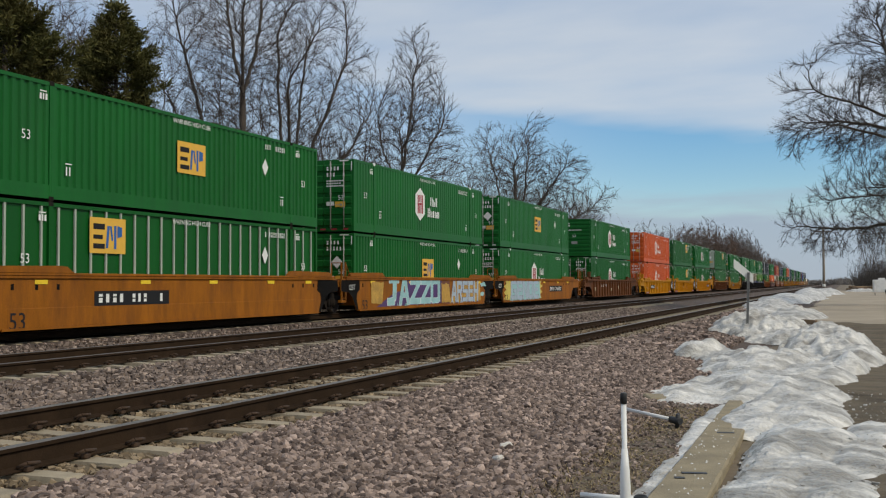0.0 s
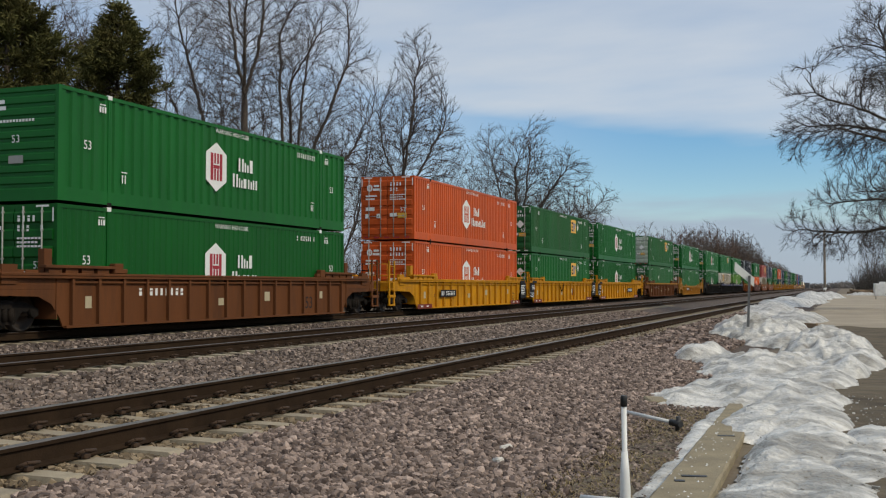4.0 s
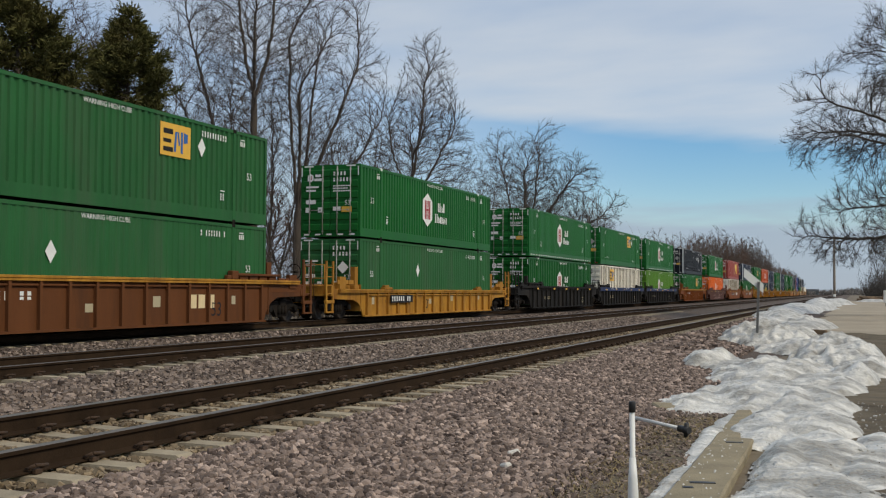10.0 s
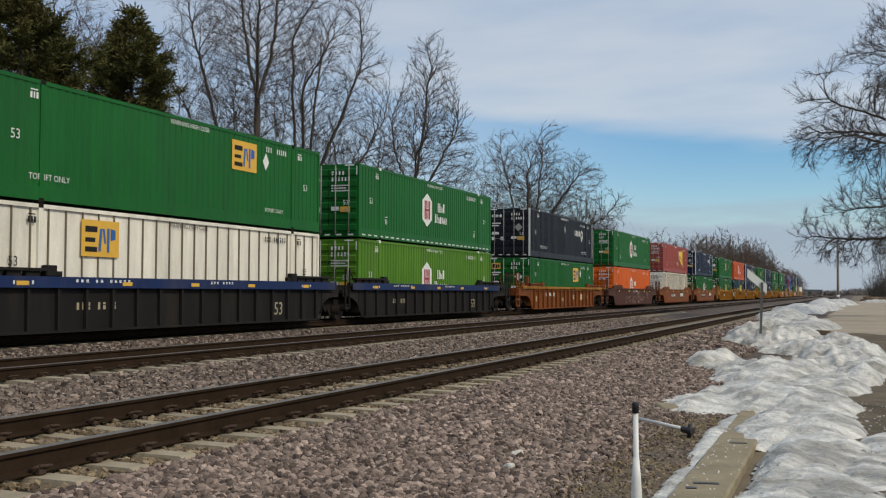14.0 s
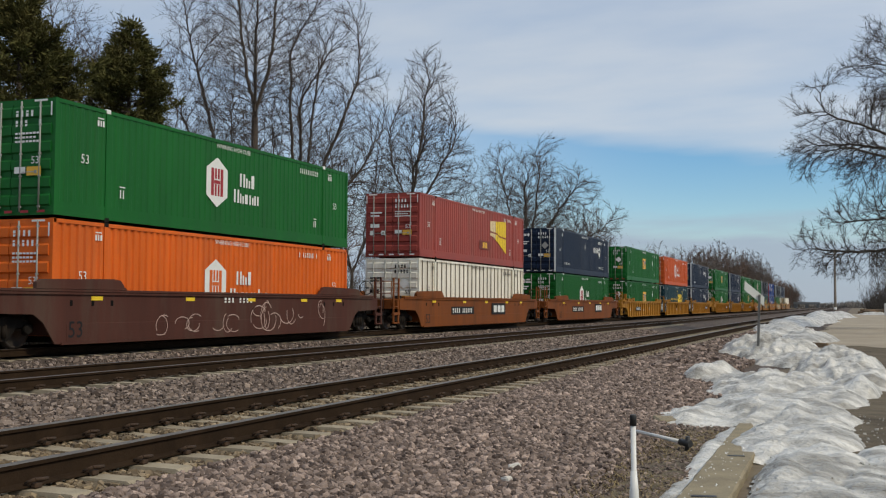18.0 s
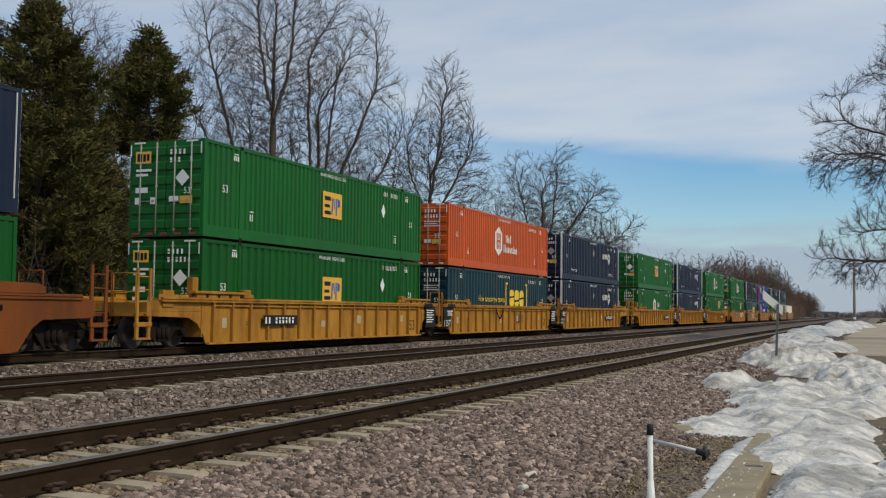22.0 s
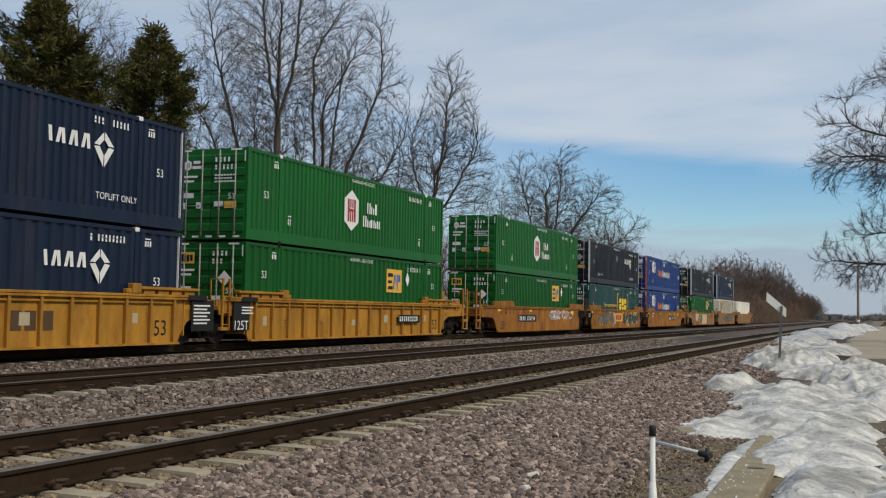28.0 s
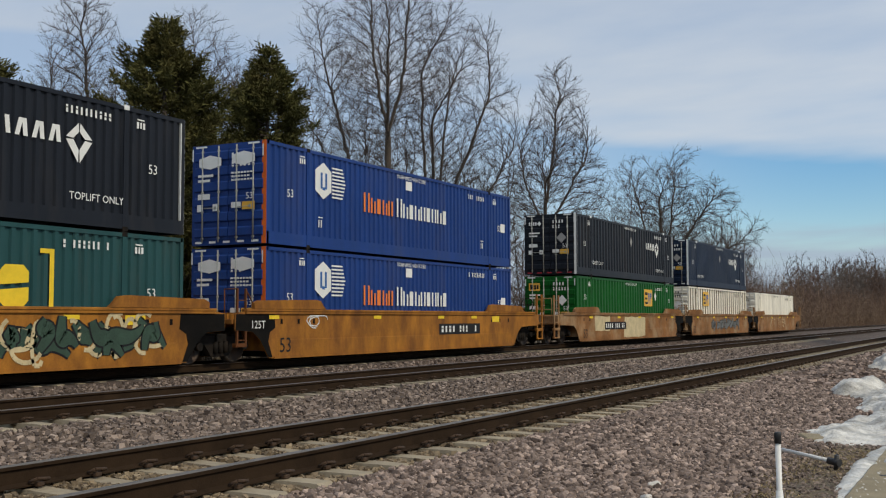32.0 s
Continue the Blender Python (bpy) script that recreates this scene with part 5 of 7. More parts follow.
                if rear == "joint":
                    car_bars(car, [rect(LEN + 0.45, 1.12 - 0.10 * i, 0.8 - 0.14 * (i % 2), 0.045) for i in range(6)], m_mark, "panelbars2", "panel_marking")
                    put("chord_band", mesh_of("chord_band", band_build, m_mark_dark), car, at=pose(0, LEN + 0.55, 0), label="black painted band")
            if k in (5, 17):
                put("brake_hose", mesh_of("brake_hose", hose_build, m_dark), car, label="black hanging hose")
        k += 1


def run_out(t):
    """How far the train has come after t seconds."""
    u = (t - 16) / 16
    return t * (15.417 + 0.56 * u - 0.0436 * u * u)

# ---- trees ----
m_bark = mat("grey_brown_bark", (0.080, 0.063, 0.050), rough=0.95, vary=0.35, scale=3, fine=25, bump=0.6, stretch=(1, 1, 0.3))
m_twig = mat("brown_twigs", (0.068, 0.054, 0.046), rough=0.95, vary=0.25, scale=0.6, fine=8, bump=0)
# horizon twigs: distance haze is put into this paler grey
m_twig_haze = mat("grey_far_twigs", (0.17, 0.155, 0.145), rough=0.95, vary=0.25, scale=0.05, fine=1, bump=0)
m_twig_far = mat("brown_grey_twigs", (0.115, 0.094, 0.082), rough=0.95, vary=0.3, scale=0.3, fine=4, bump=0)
m_twig_red = mat("reddish_brush_twigs", (0.115, 0.068, 0.050), rough=0.95, vary=0.3, scale=0.3, fine=5, bump=0)
m_twig_dark = mat("dark_oak_twigs", (0.052, 0.045, 0.040), rough=0.95, vary=0.25, scale=0.6, fine=8, bump=0)
m_needle = mat("dark_conifer_needles", (0.088, 0.086, 0.029), rough=0.9, vary=0.5, scale=0.9, fine=9, bump=0, dirt=(0.115, 0.078, 0.030), dirt_amount=0.7, spec=0.12)
m_straw = mat("dry_tan_brush", (0.175, 0.115, 0.075), rough=0.95, vary=0.35, scale=0.8, fine=10, bump=0)


class Wood:
    """Gathers tapered tubes into one mesh."""

    def __init__(self):
        self.v, self.f, self.n = [], [], 0

    def tube(self, pts, radii, sides):
        pts, radii = np.asarray(pts), np.asarray(radii)
        d = np.gradient(pts, axis=0)
        d /= np.linalg.norm(d, axis=1, keepdims=True) + 1e-9
        ref = np.array((0.31, 0.87, 0.38)) if abs(d[0, 2]) > 0.8 else np.array((0.1, 0.2, 0.97))
        u = np.cross(d, ref); u /= np.linalg.norm(u, axis=1, keepdims=True) + 1e-9
        w = np.cross(d, u)
        a = np.arange(sides) * 2 * np.pi / sides
        ring = pts[:, None] + radii[:, None, None] * (np.cos(a)[None, :, None] * u[:, None] + np.sin(a)[None, :, None] * w[:, None])
        k = len(pts)
        i = np.arange(k - 1)[:, None] * sides
        j = np.arange(sides)[None]
        j2 = (j + 1) % sides
        q = np.stack((i + j, i + j2, i + sides + j2, i + sides + j), -1).reshape(-1, 4) + self.n
        self.v.append(ring.reshape(-1, 3)); self.f.append(q); self.n += k * sides

    def twigs(self, rng, base, way, length, radius):
        """Many short straight twigs at once."""
        m = len(base)
        tip = base + way * length[:, None] + rng.normal(size=(m, 3)) * 0.05
        u = np.cross(way, rng.normal(size=(m, 3))); u /= np.linalg.norm(u, axis=1, keepdims=True) + 1e-9
        w = np.cross(way, u)
        ring = []
        for p, k in ((base, 1.0), (tip, 0.45)):
            for a in (0.0, 2.094, 4.189):
                ring.append(p + (u * math.cos(a) + w * math.sin(a)) * (radius * k)[:, None])
        v = np.stack(ring, 1).reshape(-1, 3)
        i = (np.arange(m) * 6)[:, None, None] + np.array([(0, 1, 4, 3), (1, 2, 5, 4), (2, 0, 3, 5)])[None] + self.n
        self.v.append(v); self.f.append(i.reshape(-1, 4)); self.n += m * 6

    def mesh(self, name, material):
        return fast_mesh(name, np.concatenate(self.v), np.concatenate(self.f), material, True)


def segments(wood, a, b, ra, rb, sides):
    """Many short tapered pieces at once, from a to b."""
    m = len(a)
    if not m:
        return
    d = b - a
    d = d / (np.linalg.norm(d, axis=1, keepdims=True) + 1e-9)
    ref = np.where(np.abs(d[:, 2:3]) > 0.8, np.array((0.31, 0.87, 0.38)), np.array((0.1, 0.2, 0.97)))
    u = np.cross(d, ref); u /= np.linalg.norm(u, axis=1, keepdims=True) + 1e-9
    w = np.cross(d, u)
    ring = []
    for p, r in ((a, ra), (b, rb)):
        for i in range(sides):
            t = 2 * math.pi * i / sides
            ring.append(p + (u * math.cos(t) + w * math.sin(t)) * r[:, None])
    quads = np.array([(i, (i + 1) % sides, sides + (i + 1) % sides, sides + i) for i in range(sides)])
    wood.v.append(np.stack(ring, 1).reshape(-1, 3))
    wood.f.append(((np.arange(m) * 2 * sides)[:, None, None] + quads[None] + wood.n).reshape(-1, 4))
    wood.n += m * 2 * sides


def grown(rng, root, stems, hulls, step, gap, rise, rounds=90):
    """A branching frame: a trunk, its main stems, and limbs that grow towards points spread through the crown."""
    pos, par, way, head = [], [], [], []

    def line(at, points):
        for p in points:
            d = p - pos[at] if pos else np.array((0, 0, 1.0))
            pos.append(p); par.append(at); way.append(d / (np.linalg.norm(d) + 1e-9)); head.append(way[-1])
            at = len(pos) - 1
        return at
    line(-1, root)
    trunk_n = len(pos)
    for turn, z0, t0, t1, long in stems:
        at = min(range(trunk_n), key=lambda i: abs(pos[i][2] - z0))
        p, pts, n = pos[at].copy(), [], max(3, int(long / step))
        wob = rng.normal(size=2) * 4
        for i in range(n):
            f = i / (n - 1)
            t = radians(t0 + (t1 - t0) * f + 2 * math.sin(f * 6 + wob[0])); a = radians(turn + 7 * math.sin(f * 5 + wob[1]))
            p = p + np.array((math.cos(a) * math.sin(t), math.sin(a) * math.sin(t), math.cos(t))) * (long / n)
            pts.append(p)
        line(at, pts)
    # first the limbs, then the boughs, then the twigs
    for coarse, drive in ((3.4, 1.7), (1.8, 1.5), (1.0, 1.15)):
        wide = gap * coarse
        goals = []
        for cx, cy, cz, rx, ry, rz in hulls:
            m = int(4.19 * rx * ry * rz / wide ** 3)
            q = rng.normal(size=(m, 3)); q /= np.linalg.norm(q, axis=1, keepdims=True)
            q *= rng.uniform(0, 1, (m, 1)) ** 0.30
            # the skin of the crown is uneven: lobes stand out and gaps fall in
            lob = 1 + 0.13 * np.sin(q[:, :1] * 5 + cx + 1.3) * np.sin(q[:, 2:3] * 6 + cz) + 0.08 * np.sin(q[:, 1:2] * 9 + q[:, 2:3] * 7) - 0.05 * (coarse > 1)
            goals.append(q * lob * np.array((rx, ry, rz)) + np.array((cx, cy, cz)))
        goals = np.concatenate(goals)
        dist = np.full(len(goals), 1e9); near = np.zeros(len(goals), dtype=int)

        def update(first, block):
            for s in range(0, len(block), 400):
                d = np.linalg.norm(goals[:, None] - block[None, s:s + 400], axis=2)
                j = d.argmin(1); dm = d[np.arange(len(goals)), j]
                better = dm < dist
                dist[better] = dm[better]; near[better] = first + s + j[better]
        update(0, np.array(pos))
        kill = wide * 0.85
        for it in range(rounds):
            live = dist > kill
            goals, dist, near = goals[live], dist[live], near[live]
            if len(goals) < 4:
                break
            at = np.array(pos)
            pull = goals - at[near]
            pull /= np.linalg.norm(pull, axis=1, keepdims=True) + 1e-9
            # shoots bend but little, and no node carries more than three
            ahead = (pull * np.array(way)[near]).sum(1) > (0.15 if coarse == 1.0 else 0.45)
            kids = np.bincount(np.array(par)[1:], minlength=len(pos))
            ahead &= kids[near] < 3
            if coarse > 1.0:
                goals, dist, near, pull = goals[ahead], dist[ahead], near[ahead], pull[ahead]
                ahead = ahead[ahead]
            if len(goals) < 4 or not ahead.any():
                break
            ids, inv = np.unique(near[ahead], return_inverse=True)
            pull = pull[ahead]
            total = np.zeros((len(ids), 3)); np.add.at(total, inv, pull)
            total /= np.linalg.norm(total, axis=1, keepdims=True) + 1e-9
            total = total + np.array(way)[ids] * drive + rng.normal(size=total.shape) * (0.09 if coarse > 1.0 else 0.24) + np.array((0, 0, rise))
            total /= np.linalg.norm(total, axis=1, keepdims=True) + 1e-9
            # a shoot keeps to the heading with which it set out
            course = np.array(head)[ids]
            course[kids[ids] > 0] = total[kids[ids] > 0]
            keep = (course * total).sum(1) > (0.78 if coarse > 1.0 else 0.45)
            dist[np.isin(near, ids[~keep])] = 0
            ids, total, course = ids[keep], total[keep], course[keep]
            if not len(ids):
                continue
            first, block = len(pos), at[ids] + total * step
            for i, p, d, c in zip(ids, block, total, course):
                pos.append(p); par.append(int(i)); way.append(d); head.append(c)
            update(first, block)
            # what cannot be reached is let go
            if it > 12:
                dist[rng.uniform(size=len(goals)) < 0.04] = 0
    return np.array(pos), np.array(par), np.array(way)


def bare_tree(name, seed, root_height, radius, stems, hulls, label, twig, step=0.30, gap=0.37, rise=0.10, fine=0.0075, spurs=1.7, spur_long=(0.25, 0.65), sides=(7, 4, 3), lift=0.30):
    """A leafless tree: stems (way round, start, first and last lean, length) and a crown of limbs and twigs within rounded hulls."""
    rng = np.random.default_rng(seed)
    lean = rng.normal(size=2) * 0.012
    root = [np.array((lean[0] * z * z / 8, lean[1] * z * z / 8, z)) for z in np.linspace(-0.4, root_height, max(4, int(root_height / 0.8)))]
    pos, par, way = grown(rng, root, stems, hulls, step, gap, rise)
    n = len(pos)
    r = np.zeros(n)
    kids = np.zeros(n, dtype=int)
    for i in range(n - 1, 0, -1):
        if r[i] == 0:
            r[i] = fine ** 2.35
        r[par[i]] += r[i]; kids[par[i]] += 1
    r = r ** (1 / 2.35)
    r = fine * (r / fine) ** (math.log(radius / fine) / math.log(r[0] / fine))
    # even out the kinks of the young wood
    for turn in range(5):
        mean = np.zeros((n, 3)); np.add.at(mean, par[1:], pos[1:])
        inner = (kids > 0) & (np.arange(n) > len(root))
        mean[inner] /= kids[inner][:, None]
        pos[inner] = 0.5 * pos[inner] + 0.25 * mean[inner] + 0.25 * pos[par[inner]]
    i = np.arange(1, n)
    a, b, ra, rb = pos[par[i]], pos[i], r[par[i]], r[i]
    ra = np.minimum(ra, rb * 1.6 + 0.004)
    foot = i < 3
    ra[foot] *= 1.25
    trunk, crown = Wood(), Wood()
    thick, mid = rb > 0.055, (rb > 0.022) & (rb <= 0.055)
    thin = ~(thick | mid)
    segments(trunk, a[thick], b[thick], ra[thick], rb[thick], sides[0])
    segments(crown, a[mid], b[mid], ra[mid], rb[mid], sides[1])
    segments(crown, a[thin], b[thin], ra[thin], rb[thin], sides[2])
    # spurs and end twigs on the young wood
    young = np.nonzero(r[1:] < fine * 3.2)[0] + 1
    pick = rng.choice(young, int(len(young) * spurs))
    k = way[pick] + rng.normal(size=(len(pick), 3)) * 0.50 + np.array((0, 0, lift))
    k /= np.linalg.norm(k, axis=1, keepdims=True)
    base = pos[pick] - (pos[pick] - pos[par[pick]]) * rng.uniform(0, 1, (len(pick), 1))
    crown.twigs(rng, base, k, rng.uniform(*spur_long, len(pick)), np.full(len(pick), fine * 0.85))
    thing = tagged(new(name), label, "tree", "bare trees")
    put("trunk", trunk.mesh("trunk", m_bark), thing)
    put("crown", crown.mesh("crown", twig), thing, label="bare branches and twigs")
    return thing


def bough_shape(rng, turn, out, lift):
    """A bough that first droops and then turns up at its tip."""
    return [np.array((math.cos(turn) * out * s, math.sin(turn) * out * s, lift * out * s + 0.30 * out * s * s)) for s in (0, 0.35, 0.7, 1.0)]


def conifer(name, seed, height, radius, bare, label, taper):
    """A conifer with a full ragged cone of upswept sprays."""
    rng = np.random.default_rng(seed)
    trunk = Wood()
    trunk.tube([np.array((0, 0, -0.3)), np.array((0.03, 0, height * 0.3)), np.array((0, 0.05, height * 0.65)), np.array((0, 0, height))], [0.24, 0.18, 0.11, 0.015], 8)
    bases, ways = [], []
    z = bare
    body = height - 0.9
    while z < height - 0.1:
        f = min(1.0, (z - bare) / (body - bare))
        full = min(1.0, 0.80 + f) * (1 - f ** taper) ** 0.8
        spire = 0.10 + 0.42 * (height - z)
        for b in range(rng.integers(8, 12) if z < body else 4):
            a = rng.uniform(0, 2 * math.pi)
            lobe = 1 + 0.10 * math.sin(3 * a + z * 1.1) + 0.09 * math.sin(5 * a - z * 2.3)
            out = max(min(spire, 0.6), radius * full * lobe * rng.uniform(0.55, 1.15) * (1.18 if rng.uniform() < 0.08 else 1))
            c = np.array(bough_shape(rng, a, out, 0.30 - 0.50 * (1 - f))) + np.array((0, 0, z))
            trunk.tube(list(c), [0.03, 0.022, 0.014, 0.005], 3)
            m = int(14 + 36 * out)
            s = rng.uniform(0.25, 1.0, m) ** 0.7
            x = np.minimum(s * 3, 2.999); i = x.astype(int); g = (x - i)[:, None]
            side = rng.choice((-1, 1), m) * rng.uniform(0.1, 1.2, m)
            bases.append(c[i] * (1 - g) + c[i + 1] * g + rng.normal(size=(m, 3)) * 0.07)
            ways.append(np.stack((np.cos(a + side), np.sin(a + side), rng.uniform(0.0, 1.2, m)), -1))
        z += rng.uniform(0.17, 0.27)
    for turn in range(30):
        bases.append(np.array([(0, 0, height - 0.6 * rng.uniform())])); ways.append(rng.normal(size=(1, 3)) * 0.5 + np.array([(0, 0, 0.8)]))
    base, way = np.concatenate(bases), np.concatenate(ways)
    # each spray: a bent shoot with slender needle tufts along it
    verts, faces, n = [], [], 0
    m = len(base)
    way /= np.linalg.norm(way, axis=1, keepdims=True)
    long = rng.uniform(0.22, 0.46, m)[:, None]
    for rep in range(3):
        at = base + way * long * (rep / 3.0)
        d = way + rng.normal(size=(m, 3)) * 0.38; d /= np.linalg.norm(d, axis=1, keepdims=True)
        cr = np.cross(d, rng.normal(size=(m, 3))); cr /= np.linalg.norm(cr, axis=1, keepdims=True) + 1e-9
        size = rng.uniform(0.14, 0.28, m)[:, None]
        verts.append(np.stack((at - cr * size * 0.05, at + d * size * 0.5 + cr * size * 0.12, at + d * size, at + d * size * 0.5 - cr * size * 0.12), 1).reshape(-1, 3))
        faces.append(np.arange(m * 4).reshape(-1, 4) + n); n += m * 4
    root = tagged(new(name), label, "tree", "conifers behind the tracks")
    put("trunk", trunk.mesh("trunk", m_bark), root)
    put("crown", fast_mesh("crown", np.concatenate(verts), np.concatenate(faces), m_needle), root, label="dark green needle boughs")
    return root


BACK = -0.6
big = "tall leafless deciduous tree with upright limbs behind the railway"
# ways round: 0 across the line of sight to the right, 180 to the left, 90 away
t_a = bare_tree("bare_tree", 11, 12.8, 0.21, [(180, 12.8, 14, 3, 6.5), (0, 12.8, 20, 1, 6), (90, 12.2, 26, 10, 4), (270, 11.6, 30, 10, 4)],
                [(0.1, 0, 17.6, 3.5, 3.7, 6.8), (-0.2, 0, 12.2, 2.9, 2.6, 2.4)], big, m_twig, gap=0.335, rise=0.42, spurs=1.8)
t_a.matrix_basis = pose(-32, 53.3, BACK, 0, 0, 31)
t_a2 = bare_tree("bare_tree", 13, 7.0, 0.14, [(180, 7.0, 20, 8, 13), (170, 9.0, 40, 20, 6), (20, 9.0, 30, 10, 7)], [(-2.3, 0, 15.0, 2.6, 2.8, 6.5), (-0.6, 0, 10, 2.0, 2.2, 3.2)], "slender leafless tree leaning beside a larger one", m_twig, gap=0.335, rise=0.42, spurs=1.8)
t_a2.matrix_basis = pose(-34, 54.3, BACK, 0, 0, 32)
t_b = bare_tree("bare_tree", 23, 6.4, 0.25, [(180, 6.2, 4, 2, 10.5), (0, 6.4, 8, 6, 9), (5, 6.2, 25, 18, 9.5), (0, 5.8, 44, 36, 6), (90, 6.2, 18, 10, 7), (270, 6.4, 20, 12, 7)],
                [(1.7, 0, 14.2, 3.6, 3.8, 7.4), (3.6, 0, 9.0, 3.4, 3.2, 3.6)], big, m_twig, gap=0.335, rise=0.40, spurs=1.8)
t_b.matrix_basis = pose(-31.5, 57.6, BACK, 0, 0, 28.7)
t_c = bare_tree("bare_tree", 35, 10.0, 0.20, [(0, 10.0, 10, 4, 7), (180, 9.2, 32, 10, 5), (0, 9.4, 42, 26, 3.5), (90, 9.6, 34, 20, 3), (270, 9.4, 34, 20, 3)],
                [(0.7, 0, 12.8, 4.0, 4.0, 5.0), (0.9, 0, 17.4, 2.3, 2.5, 4.6)], big, m_twig, step=0.34, gap=0.35, rise=0.42, fine=0.0100, spurs=2.2)
t_c.matrix_basis = pose(-32, 77.4, BACK, 0, 0, 22.5)
t_d = bare_tree("bare_tree", 47, 6.2, 0.30, [(180, 6.2, 24, 10, 7), (0, 6.2, 12, 6, 8), (0, 6.0, 36, 30, 6.5), (0, 5.6, 60, 62, 7), (180, 5.6, 50, 34, 5), (90, 6.0, 34, 20, 6), (270, 6.0, 34, 20, 6)],
                [(0.6, 0, 12.6, 6.2, 6.0, 6.8), (5.8, 0, 9.8, 4.6, 4.8, 4.8), (9.6, 0, 6.8, 2.4, 2.8, 2.2)], "broad leafless deciduous tree behind the railway", m_twig, step=0.40, gap=0.43, rise=0.26, fine=0.0115, spurs=2.3, spur_long=(0.35, 0.8))
t_d.matrix_basis = pose(-32, 108, BACK, 0, 0, 16.5)
t_e = bare_tree("bare_tree", 59, 3.4, 0.11, [(200, 3.2, 26, 10, 8), (20, 3.4, 20, 8, 9), (110, 3.2, 30, 12, 7), (290, 3.0, 30, 12, 7)], [(0, 0, 9.3, 2.7, 2.7, 5.6)], "slender leafless tree in the undergrowth behind the railway", m_twig, step=0.4, gap=0.42, rise=0.40, fine=0.008)
t_e.matrix_basis = pose(-33, 46.5, BACK, 0, 0, 200)
# their fellows along the line
for mate, x, y, s, turn in ((t_d, -36, 125, 0.78, 200), (t_e, -35, 68, 0.95, 90), (t_e, -30.5, 88, 0.85, 150), (t_c, -40, 38.5, 0.84, 250), (t_e, -34, 98, 1.05, 20), (t_c, -41, 30.5, 0.72, 30), (t_e, -31, 50, 0.8, 310), (t_b, -44, 58, 0.92, 205), (t_e, -34, 60, 0.85, 55),
                            (t_e, -31, 116, 0.75, 10), (t_e, -36, 81, 0.9, 260), (t_e, -33, 139, 0.95, 75), (t_e, -36, 57.5, 1.2, 280), (t_e, -37, 64, 1.15, 100), (t_e, -36, 74.5, 1.2, 230), (t_e, -38, 44.5, 1.1, 330), (t_a2, -39, 48.5, 0.95, 20)):
    copy_thing(mate, pose(x, y, BACK, 0, 0, turn) @ Matrix.Scale(s, 4))

thicket_places = ((-38, 52, 0.95), (-37, 61, 0.9), (-38, 73, 0.9), (-36, 84, 0.9), (-37, 96, 0.9), (-36, 118, 0.8))
far_hull = [(0, 0, 9.0, 3.6, 3.6, 5.6)]
far_stems = [(40, 3.0, 24, 8, 9), (160, 3.0, 28, 10, 8.5), (280, 3.2, 26, 10, 9), (10, 3.4, 8, 4, 10)]
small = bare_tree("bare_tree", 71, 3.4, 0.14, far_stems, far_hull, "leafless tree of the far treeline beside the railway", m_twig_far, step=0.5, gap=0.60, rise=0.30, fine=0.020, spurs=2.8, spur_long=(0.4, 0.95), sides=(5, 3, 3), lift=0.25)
small.matrix_basis = pose(-34, 146, BACK)
small2 = bare_tree("bare_tree", 83, 1.4, 0.10, [(0, 1.0, 34, 12, 7), (72, 1.0, 30, 12, 7.5), (144, 1.2, 34, 14, 7), (216, 1.2, 28, 10, 8), (288, 1.0, 32, 12, 7)], [(0, 0, 5.8, 3.6, 3.6, 4.8)], "reddish leafless thicket tree of the far treeline", m_twig_red, step=0.5, gap=0.58, rise=0.30, fine=0.020, spurs=2.8, spur_long=(0.4, 0.95), sides=(4, 3, 3), lift=0.25)
small2.matrix_basis = pose(-35, 152, BACK)
for i, (x, y, s) in enumerate(thicket_places):
    copy_thing(small2, pose(x, y, BACK, 0, 0, 70 * i) @ Matrix.Scale(s, 4))
rng = random.Random(5)
for i in range(84):
    y = (138 + 4.2 * i if i < 25 else 243 + 9.0 * (i - 25)) + rng.uniform(-2, 2)
    tall = rng.random() < 0.48
    x = -33 - rng.uniform(0, 10) * (1 if y > 170 else 0.5)
    k = float(np.interp(y, (135, 225, 265, 310, 430, 600, 900), (0.36, 0.40, 0.72, 1.4, 1.42, 1.05, 0.6))) * rng.uniform(0.85, 1.12)
    wide = 1.0 if y < 230 else 1.35
    copy_thing(small if tall else small2, pose(x, y, BACK, 0, 0, rng.uniform(0, 360)) @ Matrix.Diagonal((wide * rng.uniform(0.9, 1.2), wide * rng.uniform(0.9, 1.2), k if tall else k * 1.2, 1)))

# the wood behind them, where the line runs straight on
for i in range(44):
    y = 250 + 13.5 * i + rng.uniform(-5, 5)
    k = float(np.interp(y, (240, 265, 310, 450, 600, 900), (0.5, 0.75, 1.4, 1.42, 1.05, 0.6))) * rng.uniform(0.85, 1.1)
    copy_thing(small if i % 2 else small2, pose(-43 - rng.uniform(0, 12), y, BACK, 0, 0, rng.uniform(0, 360)) @ Matrix.Diagonal((1.45, 1.45, k * (1 if i % 2 else 1.3), 1)))

